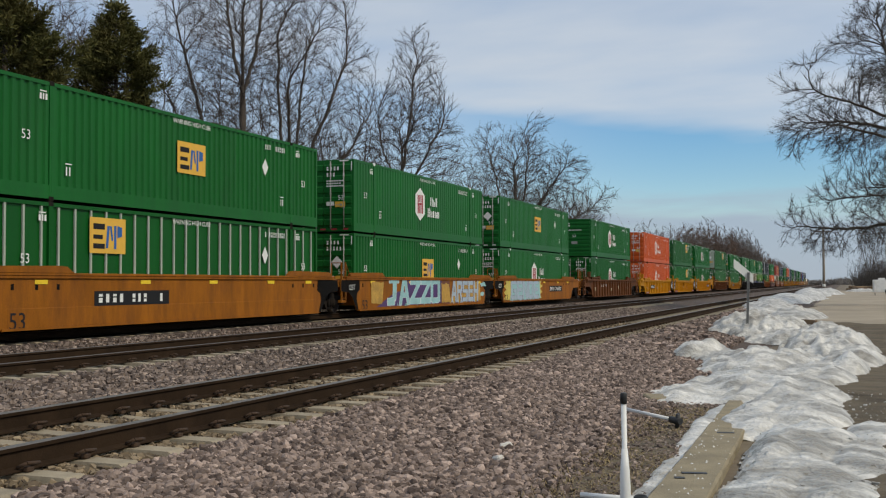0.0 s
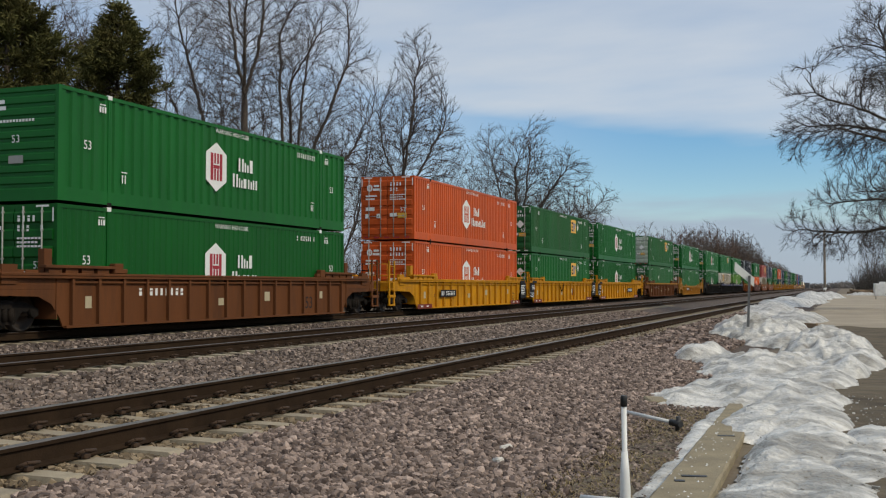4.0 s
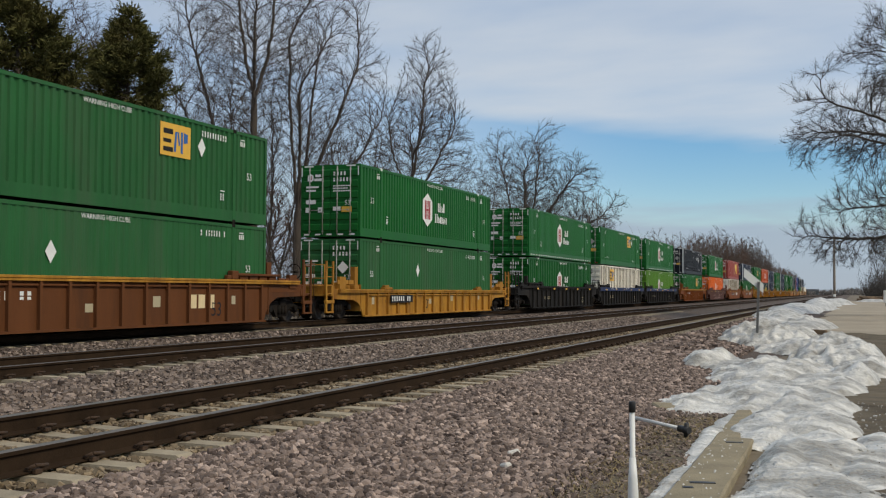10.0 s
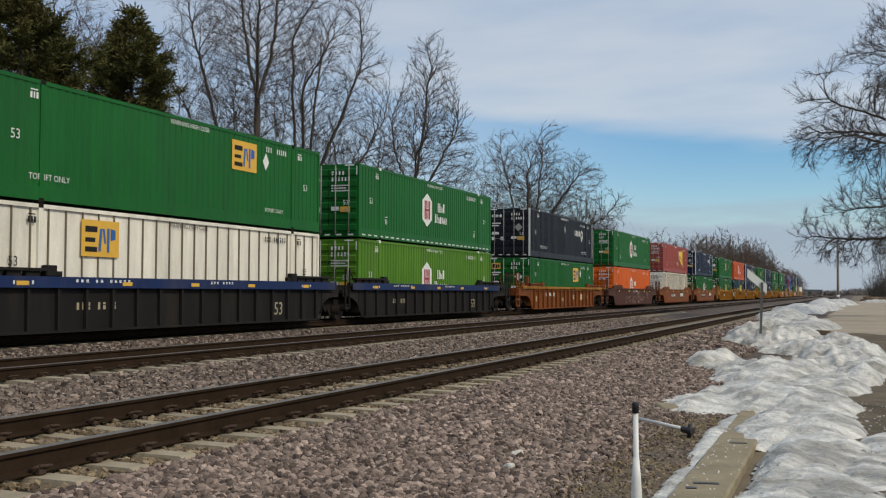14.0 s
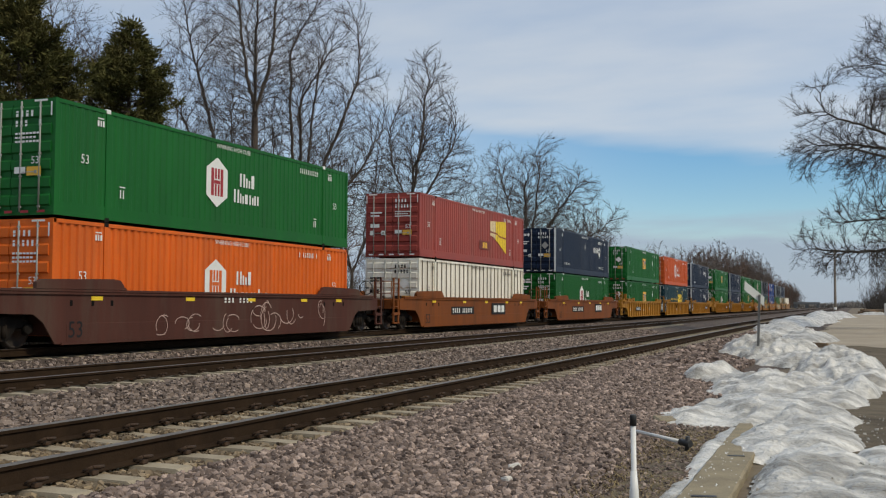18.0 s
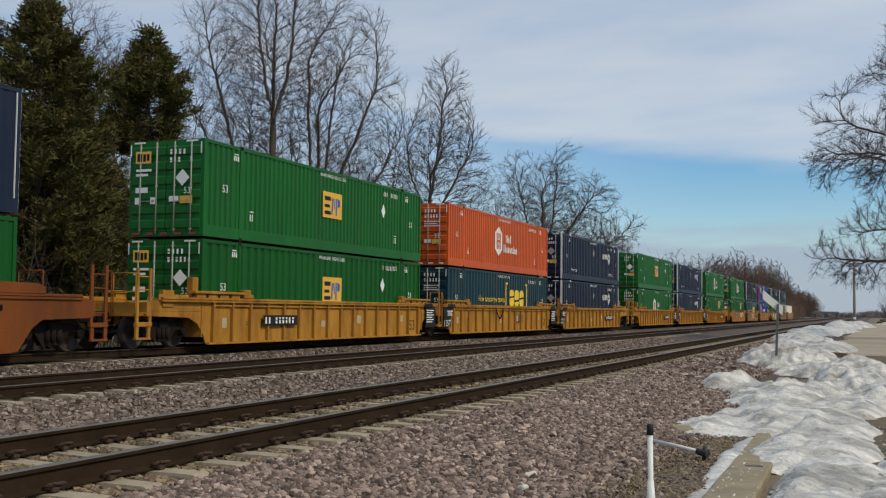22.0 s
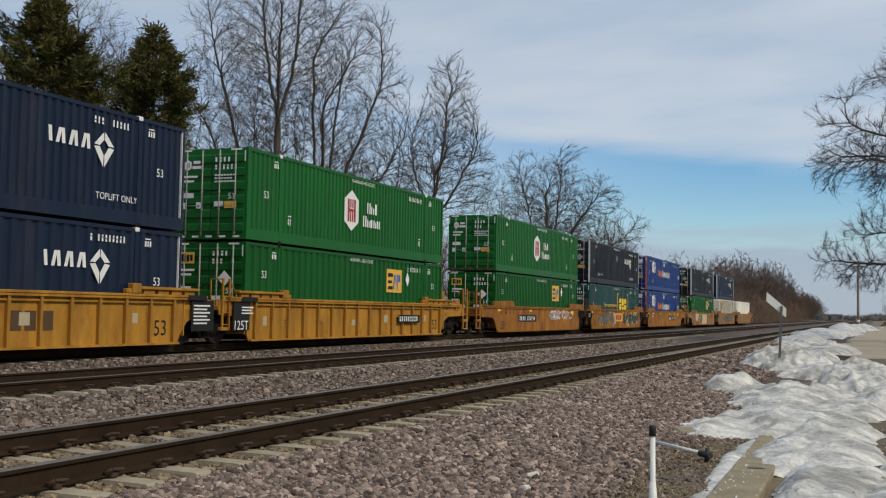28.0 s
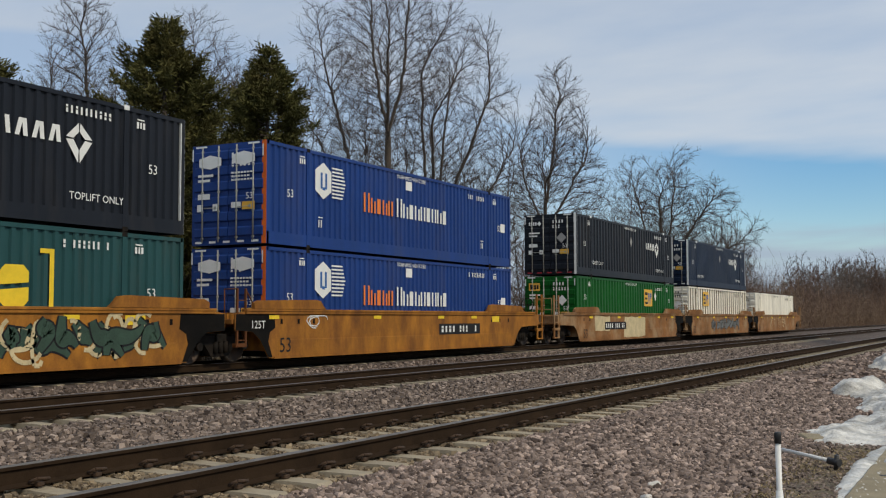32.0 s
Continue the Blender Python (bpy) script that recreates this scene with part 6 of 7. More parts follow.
# conifers
con = conifer("spruce_tree", 101, 13.3, 2.0, 8.0, "dark green conifer with a full pointed crown", 2.0)
con.matrix_basis = pose(-28, 36.6, BACK, 0, 0, 0)
con2 = conifer("spruce_tree", 113, 13.1, 2.80, 1.6, "broad dark green conifer with ragged boughs", 2.9)
con2.matrix_basis = pose(-28, 30.4, BACK, 0, 0, 60)
for mate, x, y, s, turn in ((con2, -31.5, 35.2, 0.72, 100), (con2, -34, 26, 0.92, 190), (con2, -30, 23.0, 0.9, 10), (con2, -29, 33.6, 0.76, 240), (con2, -29.6, 29.0, 0.76, 290), (con2, -31, 42.4, 0.70, 310), (con2, -33, 40.4, 0.62, 140), (con2, -31.5, 37.4, 0.6, 20)):
    copy_thing(mate, pose(x, y, BACK, 0, 0, turn) @ Matrix.Scale(s, 4))

# undergrowth behind the third track
def brush(name, seed, n, x0, x1, y0, y1, h0, h1, material, label):
    r = np.random.default_rng(seed)
    w = Wood()
    for i in range(n):
        x, y = r.uniform(x0, x1), y0 + (y1 - y0) * r.uniform() ** 1.5
        h = r.uniform(h0, h1)
        p = np.array((x, y, BACK))
        d = r.normal(size=3) * 0.20 + np.array((0, 0, 1.0))
        pts = [p, p + d * h * 0.35, p + d * h * 0.7 + r.normal(size=3) * 0.08 * h, p + d * h + r.normal(size=3) * 0.11 * h]
        wide = 0.0085 * (1 + y / 75)
        w.tube(pts, [wide * 1.5, wide * 1.2, wide, wide * 0.4], 3)
        for j in range(4):
            q = pts[1 + j % 3]
            e = q + (d + r.normal(size=3) * 0.7) * h * 0.32
            w.tube([q, (q + e) / 2 + r.normal(size=3) * 0.05, e], [wide * 0.8, wide * 0.6, wide * 0.25], 3)
    return tagged(put(name, w.mesh(name, material)), label, "undergrowth", kind="stuff")


brush("undergrowth", 7, 2000, -34, -25.5, 26, 130, 1.0, 4.5, m_twig, "leafless brown undergrowth behind the railway")
brush("tall_dry_brush", 9, 4200, -40, -26, 110, 470, 1.5, 5.5, m_straw, "dry tan and reddish brush along the railway")
brush("red_thicket", 10, 3400, -42, -29, 135, 470, 3.0, 6.0, m_twig_red, "reddish leafless thicket along the railway")

# the trees beside the road
r_a = bare_tree("bare_tree", 131, 9.6, 0.25, [(185, 8.2, 38, 74, 7.0), (178, 9.4, 66, 88, 6.5), (195, 9.0, 56, 80, 5), (180, 9.6, 22, 28, 5), (0, 9.6, 40, 60, 5), (90, 9.2, 46, 70, 5), (270, 9.2, 46, 70, 5)],
                [(-2.6, 0, 12.9, 6.0, 6.0, 4.7), (-1.6, 0, 15.2, 4.0, 4.5, 2.6), (-6.2, 0, 10.2, 2.5, 3.6, 1.7)], "spreading leafless tree beside the road", m_twig_dark, step=0.28, gap=0.315, rise=0.14, fine=0.0092, spurs=3.4)
r_a.matrix_basis = pose(4.9, 66, GROUND, 0, 0, -4.3)
r_b = bare_tree("bare_tree", 149, 7.2, 0.23, [(180, 7.2, 78, 100, 7.0), (184, 6.4, 106, 84, 8.5), (172, 7.0, 64, 92, 5), (0, 7.0, 60, 80, 5), (90, 7.0, 66, 88, 5), (270, 7.0, 66, 88, 5)],
                [(-3.2, 0, 6.2, 6.8, 6.2, 2.8), (-8.0, 0, 5.2, 2.6, 3.6, 1.7), (-3.4, 0, 8.6, 4.4, 4.2, 2.0)], "low spreading leafless tree beside the road", m_twig_dark, step=0.31, gap=0.335, rise=0.10, fine=0.0100, spurs=3.4)
r_b.matrix_basis = pose(6.2, 80, GROUND, 0, 0, -4.4)
copy_thing(t_e, pose(5.0, 232, GROUND, 0, 0, 140) @ Matrix.Scale(1.0, 4))
copy_thing(t_e, pose(10.5, 240, GROUND, 0, 0, 40) @ Matrix.Scale(1.1, 4))
copy_thing(small, pose(15.5, 250, GROUND, 0, 0, 210))
for i in range(14):
    copy_thing(small2 if i % 3 else small, pose(5.5 + 1.5 * i, 236 + 9 * (i % 3), GROUND, 0, 0, 50 * i) @ Matrix.Diagonal((0.8, 0.8, 0.55 + 0.035 * i, 1)))
brush("roadside_brush", 12, 1900, 2.5, 26, 212, 262, 1.2, 4.2, m_twig_dark, "dark leafless brush at the end of the lot")

# ---- the roadside ----
m_snow = mat("old_icy_snow", (0.67, 0.645, 0.595), rough=0.32, vary=0.30, scale=3.0, fine=18, bump=1.0, depth=0.04, dirt_at=(0.42, 0.62), dirt=(0.22, 0.20, 0.165), dirt_amount=0.9, stretch=(0.7, 1.5, 1))
m_curb = mat("sandy_concrete_beam", (0.27, 0.225, 0.145), rough=0.9, vary=0.2, scale=4, fine=70, bump=0.5, dirt=(0.12, 0.095, 0.06), dirt_amount=0.4)
m_pvc = mat("white_plastic", (0.72, 0.72, 0.70), rough=0.4, vary=0.05, scale=4, fine=40, bump=0.03, dirt=(0.35, 0.31, 0.26), dirt_amount=0.4)
m_black = mat("black_plastic", (0.015, 0.015, 0.016), rough=0.5, vary=0.2, scale=6, fine=40, bump=0.05)
m_steel = mat("galvanised_post", (0.23, 0.22, 0.20), rough=0.6, metal=0.5, vary=0.2, scale=5, fine=50, bump=0.1)
m_sign = mat("pale_sign_back", (0.62, 0.63, 0.60), rough=0.5, vary=0.08, scale=3, fine=30, bump=0.02)
m_pole = mat("weathered_pole_wood", (0.20, 0.17, 0.14), rough=0.9, vary=0.25, scale=3, fine=30, bump=0.4, stretch=(1, 1, 0.2))
m_grass = mat("dead_grass", (0.27, 0.205, 0.10), rough=0.95, vary=0.3, scale=4, fine=30, bump=0)
m_concrete_far = mat("grey_bridge_concrete", (0.15, 0.155, 0.16), rough=0.9, vary=0.15, scale=0.5, fine=6)
m_log = mat("cut_logs", (0.17, 0.115, 0.07), rough=0.9, vary=0.3, scale=2, fine=20)

# mounds: across, along, height, half width across, half width along
MOUNDS = [(-0.28, 26.0, 0.72, 1.08, 3.2), (0.15, 23.6, 0.36, 0.65, 2.0), (-2.4, 33.5, 0.86, 1.75, 2.6), (-1.3, 32.0, 0.45, 1.4, 3.0), (-2.85, 23.4, 0.46, 0.62, 1.5), (-2.2, 22.4, 0.34, 0.7, 1.6),
          (-1.35, 21.0, 0.42, 1.3, 2.6), (-0.45, 19.4, 0.34, 0.66, 1.7), (-0.05, 20.9, 0.40, 0.5, 1.2), (-1.25, 17.0, 0.36, 1.12, 2.4), (-0.6, 15.6, 0.30, 0.72, 1.8), (-1.9, 15.7, 0.20, 0.85, 1.5), (-0.5, 13.4, 0.26, 0.62, 1.6),
          (-0.38, 11.4, 0.20, 0.50, 1.5), (-0.45, 9.7, 0.17, 0.45, 1.3), (-0.55, 8.2, 0.15, 0.42, 1.2), (-0.15, 8.8, 0.12, 0.4, 1.3), (0.12, 10.6, 0.13, 0.34, 1.2), (-0.3, 7.0, 0.12, 0.5, 1.2), (0.3, 12.3, 0.12, 0.30, 1.0),
          (-1.42, 9.6, 0.10, 0.145, 3.2), (-1.46, 12.6, 0.12, 0.18, 2.6), (-1.39, 7.4, 0.09, 0.115, 2.2), (-0.55, 8.4, 0.16, 0.30, 3.2), (-0.60, 10.7, 0.20, 0.28, 2.2), (-0.95, 13.0, 0.26, 0.42, 1.6),
          (-3.4, 58.0, 0.75, 1.7, 7.0), (-2.0, 52.0, 0.55, 1.2, 5.0), (-4.6, 66.0, 0.6, 1.3, 6.0), (-4.2, 92.0, 0.9, 1.7, 12.0), (-3.2, 112.0, 1.0, 1.6, 14.0), (-3.6, 135.0, 1.1, 2.0, 14.0), (-2.4, 41.0, 0.4, 1.0, 4.0), (-4.6, 78.0, 0.7, 1.4, 8.0),
          (-2.2, 154.0, 1.0, 2.2, 8.0), (3.5, 205.0, 0.7, 3.0, 5.0)]


def snow_height(x, y):
    h = 0.0
    for a, b, c, w, l in MOUNDS:
        r = ((x - a) / w) ** 2 + ((y - b) / l) ** 2
        if r < 1.5:
            r += 0.30 * noise.noise((x * 2.2 / w ** 0.5, y * 1.6, b)) + 0.16 * noise.noise((x * 6.0, y * 5.0, a))
            h = max(h, c * max(0.0, 1 - r) ** 0.62) if r < 1 else h
    if h <= 0:
        return 0.0
    w = (x + 0.12 * noise.noise((x * 3, y * 2, 8.0)), y + 0.2 * noise.noise((x * 3, y * 2, 4.0)))
    d = noise.voronoi((w[0] * 2.6, w[1] * 1.5, 0.0))[0]
    e = noise.voronoi((w[0] * 7.5, w[1] * 5.0, 2.0))[0]
    lump = (d[1] - d[0]) ** 0.6 * 0.060 + (e[1] - e[0]) ** 0.6 * 0.026
    lump += abs(noise.noise((x * 5.0, y * 3.6, 5.0))) * 0.050 + abs(noise.noise((x * 13.0, y * 10.0, 5.0))) * 0.026
    lump += abs(noise.noise((x * 1.7, y * 1.0, 6.0))) * 0.12 - 0.07
    n = noise.noise((x * 1.6, y * 0.6, 0.3)) * 0.13 + noise.noise((x * 5.5, y * 3.0, 2.0)) * 0.035 + noise.noise((x * 18, y * 15, 1.0)) * 0.012
    return h * 0.86 + (n + lump - 0.02) * min(1.0, 0.12 + h * 1.7) - 0.036


def snow_patch(name, x0, x1, y0, y1, dx, dy):
    nx, ny = int((x1 - x0) / dx) + 1, int((y1 - y0) / dy) + 1
    verts, index, faces = [], {}, []
    grid = [[snow_height(x0 + i * dx, y0 + j * dy) for i in range(nx)] for j in range(ny)]

    def vert(i, j):
        if (i, j) not in index:
            index[(i, j)] = len(verts)
            x, y = x0 + i * dx, y0 + j * dy
            verts.append((x + 0.3 * dx * noise.noise((i * 0.7, j * 0.7, 9.0)), y, GROUND + max(grid[j][i], -0.03)))
        return index[(i, j)]
    for j in range(ny - 1):
        for i in range(nx - 1):
            if max(grid[j][i], grid[j][i + 1], grid[j + 1][i], grid[j + 1][i + 1]) > 0.0:
                faces.append((vert(i, j), vert(i + 1, j), vert(i + 1, j + 1), vert(i, j + 1)))
    ob = put(name, raw_mesh(name, verts, faces, m_snow, True))
    return tagged(ob, "ploughed bank of old white snow along the road", "snow bank", kind="structure")


snow_patch("snow_bank", -3.7, 1.2, 5.5, 16.0, 0.026, 0.036)
snow_patch("snow_bank_middle", -3.7, 1.2, 15.9, 37.5, 0.04, 0.065)
snow_patch("snow_bank_far", -6.4, 0.6, 37.2, 76.0, 0.16, 0.3)
snow_patch("snow_bank_distant", -8.0, 7.0, 76.0, 212.0, 0.4, 0.8)


def ragged(name, x0, x1, y0, y1, dz, material, label, amount, seed, steps=60):
    """A flat sheet with an uneven left edge."""
    verts, faces = [], []
    for i in range(steps + 1):
        y = y0 + (y1 - y0) * i / steps
        e = noise.noise((y * 0.35, seed, 0)) * amount + noise.noise((y * 1.4, seed, 4)) * amount * 0.4
        verts += [(x0 + e, y, GROUND + dz), (x1, y, GROUND + dz)]
    for i in range(steps):
        faces.append((2 * i, 2 * i + 1, 2 * i + 3, 2 * i + 2))
    return tagged(put(name, raw_mesh(name, verts, faces, material)), label, name, kind="structure")


ragged("road", -0.55, 16, -30, 52, 0.004, m_asphalt, "worn wet asphalt road with gritty patches", 0.35, 1.0)


def gravel_lot():
    """A pale sheet with an uneven near edge and left edge."""
    rows, xs = [], [-1.9 + 0.7 * i for i in range(60)]
    for j in range(80):
        y = 45 + 180 * (j / 79) ** 1.4
        near = 6.0 * (1 - j / 79) ** 8
        rows.append([(x + (noise.noise((y * 0.3, 3.0, 0)) * 0.9 if i == 0 else 0), y + near * noise.noise((x * 0.55, 2.0, 0)) + near * 0.4 * noise.noise((x * 2.1, 5.0, 0)), GROUND + 0.010) for i, x in enumerate(xs)])
    w = len(xs)
    faces = [(j * w + i, j * w + i + 1, (j + 1) * w + i + 1, (j + 1) * w + i) for j in range(79) for i in range(w - 1)]
    return tagged(put("gravel_lot", raw_mesh("gravel_lot", [v for row in rows for v in row], faces, m_lot)), "pale sandy gravel lot beyond the road", "gravel lot", kind="structure")


gravel_lot()


def verge():
    """A strip of brown dirt between the stones and the kerb."""
    verts, faces = [], []
    for i in range(61):
        y = 6.0 + 0.14 * i
        a = -1.98 + 0.14 * noise.noise((y * 1.1, 1.0, 0)) + 0.08 * noise.noise((y * 4, 7.0, 0))
        for x in (a, -1.85, -1.6, -1.30):
            verts.append((x, y, bed_height(x) + 0.006 + 0.008 * noise.noise((x * 5, y * 4, 0))))
    for i in range(60):
        for k in range(3):
            faces.append((4 * i + k, 4 * i + k + 1, 4 * i + k + 5, 4 * i + k + 4))
    return tagged(put("verge", raw_mesh("verge", verts, faces, m_dirt, True)), "brown dirt verge with dead grass beside the kerb", "verge", kind="structure")


m_dirt = mat("brown_verge_dirt", (0.115, 0.090, 0.060), rough=0.95, vary=0.4, scale=6, fine=60, bump=1.0, dirt=(0.215, 0.175, 0.085), dirt_amount=0.8)
verge()

# concrete beam along the edge of the stones
beam = tagged(new("concrete_beam"), "sandy tan concrete kerb beam with broken edges beside the snow", "kerb")


def beam_build(length, w0, w1, top, seed):
    def build(bm):
        r = random.Random(seed)
        n = 26
        rings = []
        for i in range(n + 1):
            f = i / n
            w = w0 + (w1 - w0) * f
            j = lambda a: r.uniform(-a, a)
            rings.append([bm.verts.new(p) for p in ((-w / 2 + j(0.006), f * length, -0.25), (-w / 2 + j(0.006), f * length, top - 0.02 + j(0.004)), (-w / 2 + 0.02 + j(0.006), f * length, top + j(0.003)),
                                                    (w / 2 - 0.015 + j(0.006), f * length, top + j(0.003)), (w / 2 + j(0.006), f * length, top - 0.018 + j(0.005)), (w / 2 + j(0.008), f * length, -0.25))])
        for a, b in zip(rings, rings[1:]):
            for k in range(5):
                bm.faces.new((a[k], a[k + 1], b[k + 1], b[k]))
        bm.faces.new(rings[0]); bm.faces.new(rings[-1][::-1])
    return build


part("slab", beam_build(5.6, 0.43, 0.40, 0.075, 1), m_curb, beam, at=pose(-1.11, 6.10, GROUND, 0, 0, 0.75))
part("slab", beam_build(3.9, 0.27, 0.16, 0.060, 2), m_curb, beam, at=pose(-1.265, 11.72, GROUND, 0, 0, 1.6))

for y, x, w in ((8.83, -1.14, 0.10), (8.58, -1.22, 0.04), (11.3, -1.14, 0.085)):
    part("lifting_slot", lambda bm: box(bm, -w, w, -0.035, 0.035, 0.0, 0.004), m_black, beam, "dark recessed slot", at=pose(x, y, GROUND + 0.0765, 0, 0, 12))


def beam_pebbles():
    r = np.random.default_rng(61)
    n = 130
    y = 6.2 + 6.5 * r.uniform(0, 1, n) ** 1.3
    x = -1.11 - (y - 6.1) * 0.013 + r.uniform(-0.19, 0.19, n)
    s = r.uniform(0.004, 0.012, n)
    base = np.array([(-1, 0, 0), (1, 0, 0), (0, -1, 0), (0, 1, 0), (0, 0, 1.0)])
    v = base[None] * (s[:, None, None] * r.uniform(0.7, 1.4, (n, 5, 1))) + np.stack((x, y, np.full(n, GROUND + 0.074)), -1)[:, None]
    f = np.array([(0, 2, 4), (2, 1, 4), (1, 3, 4), (3, 0, 4)])[None] + (np.arange(n) * 5)[:, None, None]
    return tagged(put("grit", fast_mesh("grit", v.reshape(-1, 3), f.reshape(-1, 3), m_pvc)), "pale grit scattered on the kerb beam", "grit", kind="stuff")


beam_pebbles()

# white marker post and fallen pipes
post = tagged(new("marker_post"), "white plastic marker post with a black cap and thick lower sleeve", "marker post")
post.matrix_basis = pose(-1.245, 6.5, GROUND, 0, -0.6, 0)
part("tube", lambda bm: lathe(bm, [(-0.2, 0.017), (0.30, 0.017), (0.88, 0.0165)], "z", 14), m_pvc, post)
part("sleeve", lambda bm: lathe(bm, [(-0.2, 0.034), (0.38, 0.033), (0.46, 0.029), (0.60, 0.019)], "z", 16), m_pvc, post)
part("cap", lambda bm: lathe(bm, [(0.872, 0.021), (0.93, 0.021), (0.938, 0.017)], "z", 14), m_black, post, "black cap")

pipe = tagged(new("fallen_pipe"), "white plastic pipe with a black end lying on the ground", "pipe")
part("tube", lambda bm: rod(bm, (-2.36, 12.45, GROUND + 0.14), (-1.77, 12.0, GROUND + 0.10), 0.021, 12), m_pvc, pipe)
part("end_fitting", lambda bm: (rod(bm, (-1.80, 12.02, GROUND + 0.10), (-1.68, 11.93, GROUND + 0.09), 0.038, 12), rod(bm, (-1.73, 11.98, GROUND - 0.02), (-1.71, 11.96, GROUND + 0.17), 0.026, 10)) and None, m_black, pipe, "black end fitting")
pipe2 = tagged(new("fallen_pipe"), "short white plastic pipe lying in the dead grass", "pipe")
part("tube", lambda bm: rod(bm, (-1.84, 7.86, bed_height(-1.84) + 0.03), (-1.40, 7.74, bed_height(-1.40) + 0.05), 0.022, 12), m_pvc, pipe2)
cap2 = tagged(new("drain_cap"), "round black plastic drain cap beside the kerb", "drain cap")
part("rim", lambda bm: lathe(bm, [(-0.05, 0.052), (0.045, 0.052), (0.058, 0.040), (0.045, 0.032)], "z", 18), m_black, cap2, at=pose(-1.355, 7.62, GROUND + 0.05))

flat_stone = tagged(new("flat_stone"), "flat tan broken stone lying at the edge of the ballast", "stone")
part("slab", lambda bm: box(bm, -0.24, 0.24, -0.2, 0.2, 0.0, 0.06, 0.02), m_curb, flat_stone, at=pose(-2.3, 14.7, -0.455, 4, 3, 25))
m_quartz = mat("white_quartz", (0.62, 0.58, 0.52), rough=0.6, vary=0.15, scale=12, fine=60, bump=0.3)
for x, y, turn in ((-2.95, 9.6, 30), (-2.82, 8.95, -40)):
    pale = tagged(new("white_stone"), "pale white broken stone lying on the ballast", "stone")
    part("stone", lambda bm: box(bm, -0.06, 0.06, -0.035, 0.035, 0.0, 0.055, 0.016), m_quartz, pale, at=pose(x, y, bed_height(x) + 0.005, 8, -12, turn), key="white_stone")
timber = tagged(new("old_timber"), "dark weathered timber block lying in the snow", "timber")
part("block", lambda bm: box(bm, -0.38, 0.38, -0.12, 0.12, 0.0, 0.17, 0.015), m_log, timber, at=pose(-1.35, 44.0, GROUND, 0, 2, -12))


def ice_crumbs():
    """Small broken pieces of ice round the foot of the snow."""
    r = np.random.default_rng(91)
    pts = []
    while len(pts) < 320:
        x, y = r.uniform(-1.0, 1.0), r.uniform(6, 17)
        h = snow_height(x, y)
        if -0.04 < h < 0.06 and not -1.45 < x < -0.88:
            pts.append((x, y, GROUND + max(h, 0.004)))
    p = np.array(pts); n = len(p)
    base = np.array([(-1, -1, -1), (1, -1, -1), (1, 1, -1), (-1, 1, -1), (-1, -1, 1), (1, -1, 1), (1, 1, 1), (-1, 1, 1)]) * 0.5
    quads = np.array([(0, 3, 2, 1), (4, 5, 6, 7), (0, 1, 5, 4), (1, 2, 6, 5), (2, 3, 7, 6), (3, 0, 4, 7)])
    v = base[None] * (1 + r.normal(size=(n, 8, 3)) * 0.3) * (r.lognormal(-4.2, 0.5, n))[:, None, None] + p[:, None]
    return tagged(put("ice_crumbs", fast_mesh("ice_crumbs", v.reshape(-1, 3), (quads[None] + (np.arange(n) * 8)[:, None, None]).reshape(-1, 4), m_snow)), "broken crumbs of ice at the foot of the snow", "ice", kind="stuff")


ice_crumbs()

# sign beside the track, seen from behind
sign = tagged(new("railway_sign"), "pale diamond-mounted sign plate on a leaning galvanised post", "sign")
sign.matrix_basis = pose(-2.6, 32.0, GROUND, 0, 2.0, 0)
part("post", lambda bm: (box(bm, -0.035, 0.035, -0.012, 0.012, -0.3, 1.9), box(bm, -0.035, -0.025, -0.03, 0.012, -0.3, 1.9), box(bm, 0.025, 0.035, -0.03, 0.012, -0.3, 1.9)) and None, m_steel, sign)
part("plate", lambda bm: prism(bm, ((-0.30, 2.10), (0.30, 1.66), (0.30, 1.40), (0.0, 1.62), (-0.30, 1.84)), -0.004, 0.004), m_sign, sign, "pale sign plate", at=pose(-0.14, -0.03, 0.18, 0, 0, -62))

# utility pole
pole = tagged(new("utility_pole"), "weathered wooden utility pole at the end of the lot", "utility pole")
pole.matrix_basis = pose(-2.5, 160.4, GROUND)
part("shaft", lambda bm: lathe(bm, [(-0.5, 0.19), (3.0, 0.18), (9.5, 0.13)], "z", 10), m_pole, pole)
part("crossarm", lambda bm: box(bm, -1.2, 1.2, -0.06, 0.06, 8.7, 8.85), m_pole, pole)
part("marker_band", lambda bm: lathe(bm, [(1.0, 0.20), (1.35, 0.20)], "z", 10), m_pvc, pole, "white band")

# box trailer
trailer = tagged(new("box_trailer"), "white box trailer with a roof unit parked on the gravel lot", "trailer")
trailer.matrix_basis = pose(4.3, 139, GROUND, 0, 0, 4) @ Matrix.Scale(0.78, 4)
part("body", lambda bm: box(bm, -1.15, 3.4, -1.1, 1.1, 0.55, 2.45, 0.06), m_pvc, trailer)
part("roof_unit", lambda bm: box(bm, -0.4, 0.5, -0.4, 0.4, 2.45, 2.72, 0.05), m_pvc, trailer)
part("fender", lambda bm: box(bm, 0.4, 1.3, -1.14, -1.1, 0.5, 0.95, 0.01), m_black, trailer)
for x in (0.85, 1.7):
    part("wheel", lambda bm: lathe(bm, [(-0.12, 0.30), (-0.1, 0.36), (0.1, 0.36), (0.12, 0.30)], "x", 18), m_black, trailer, at=pose(x, -0.95, 0.36, 0, 0, 90), key="trailer_wheel")
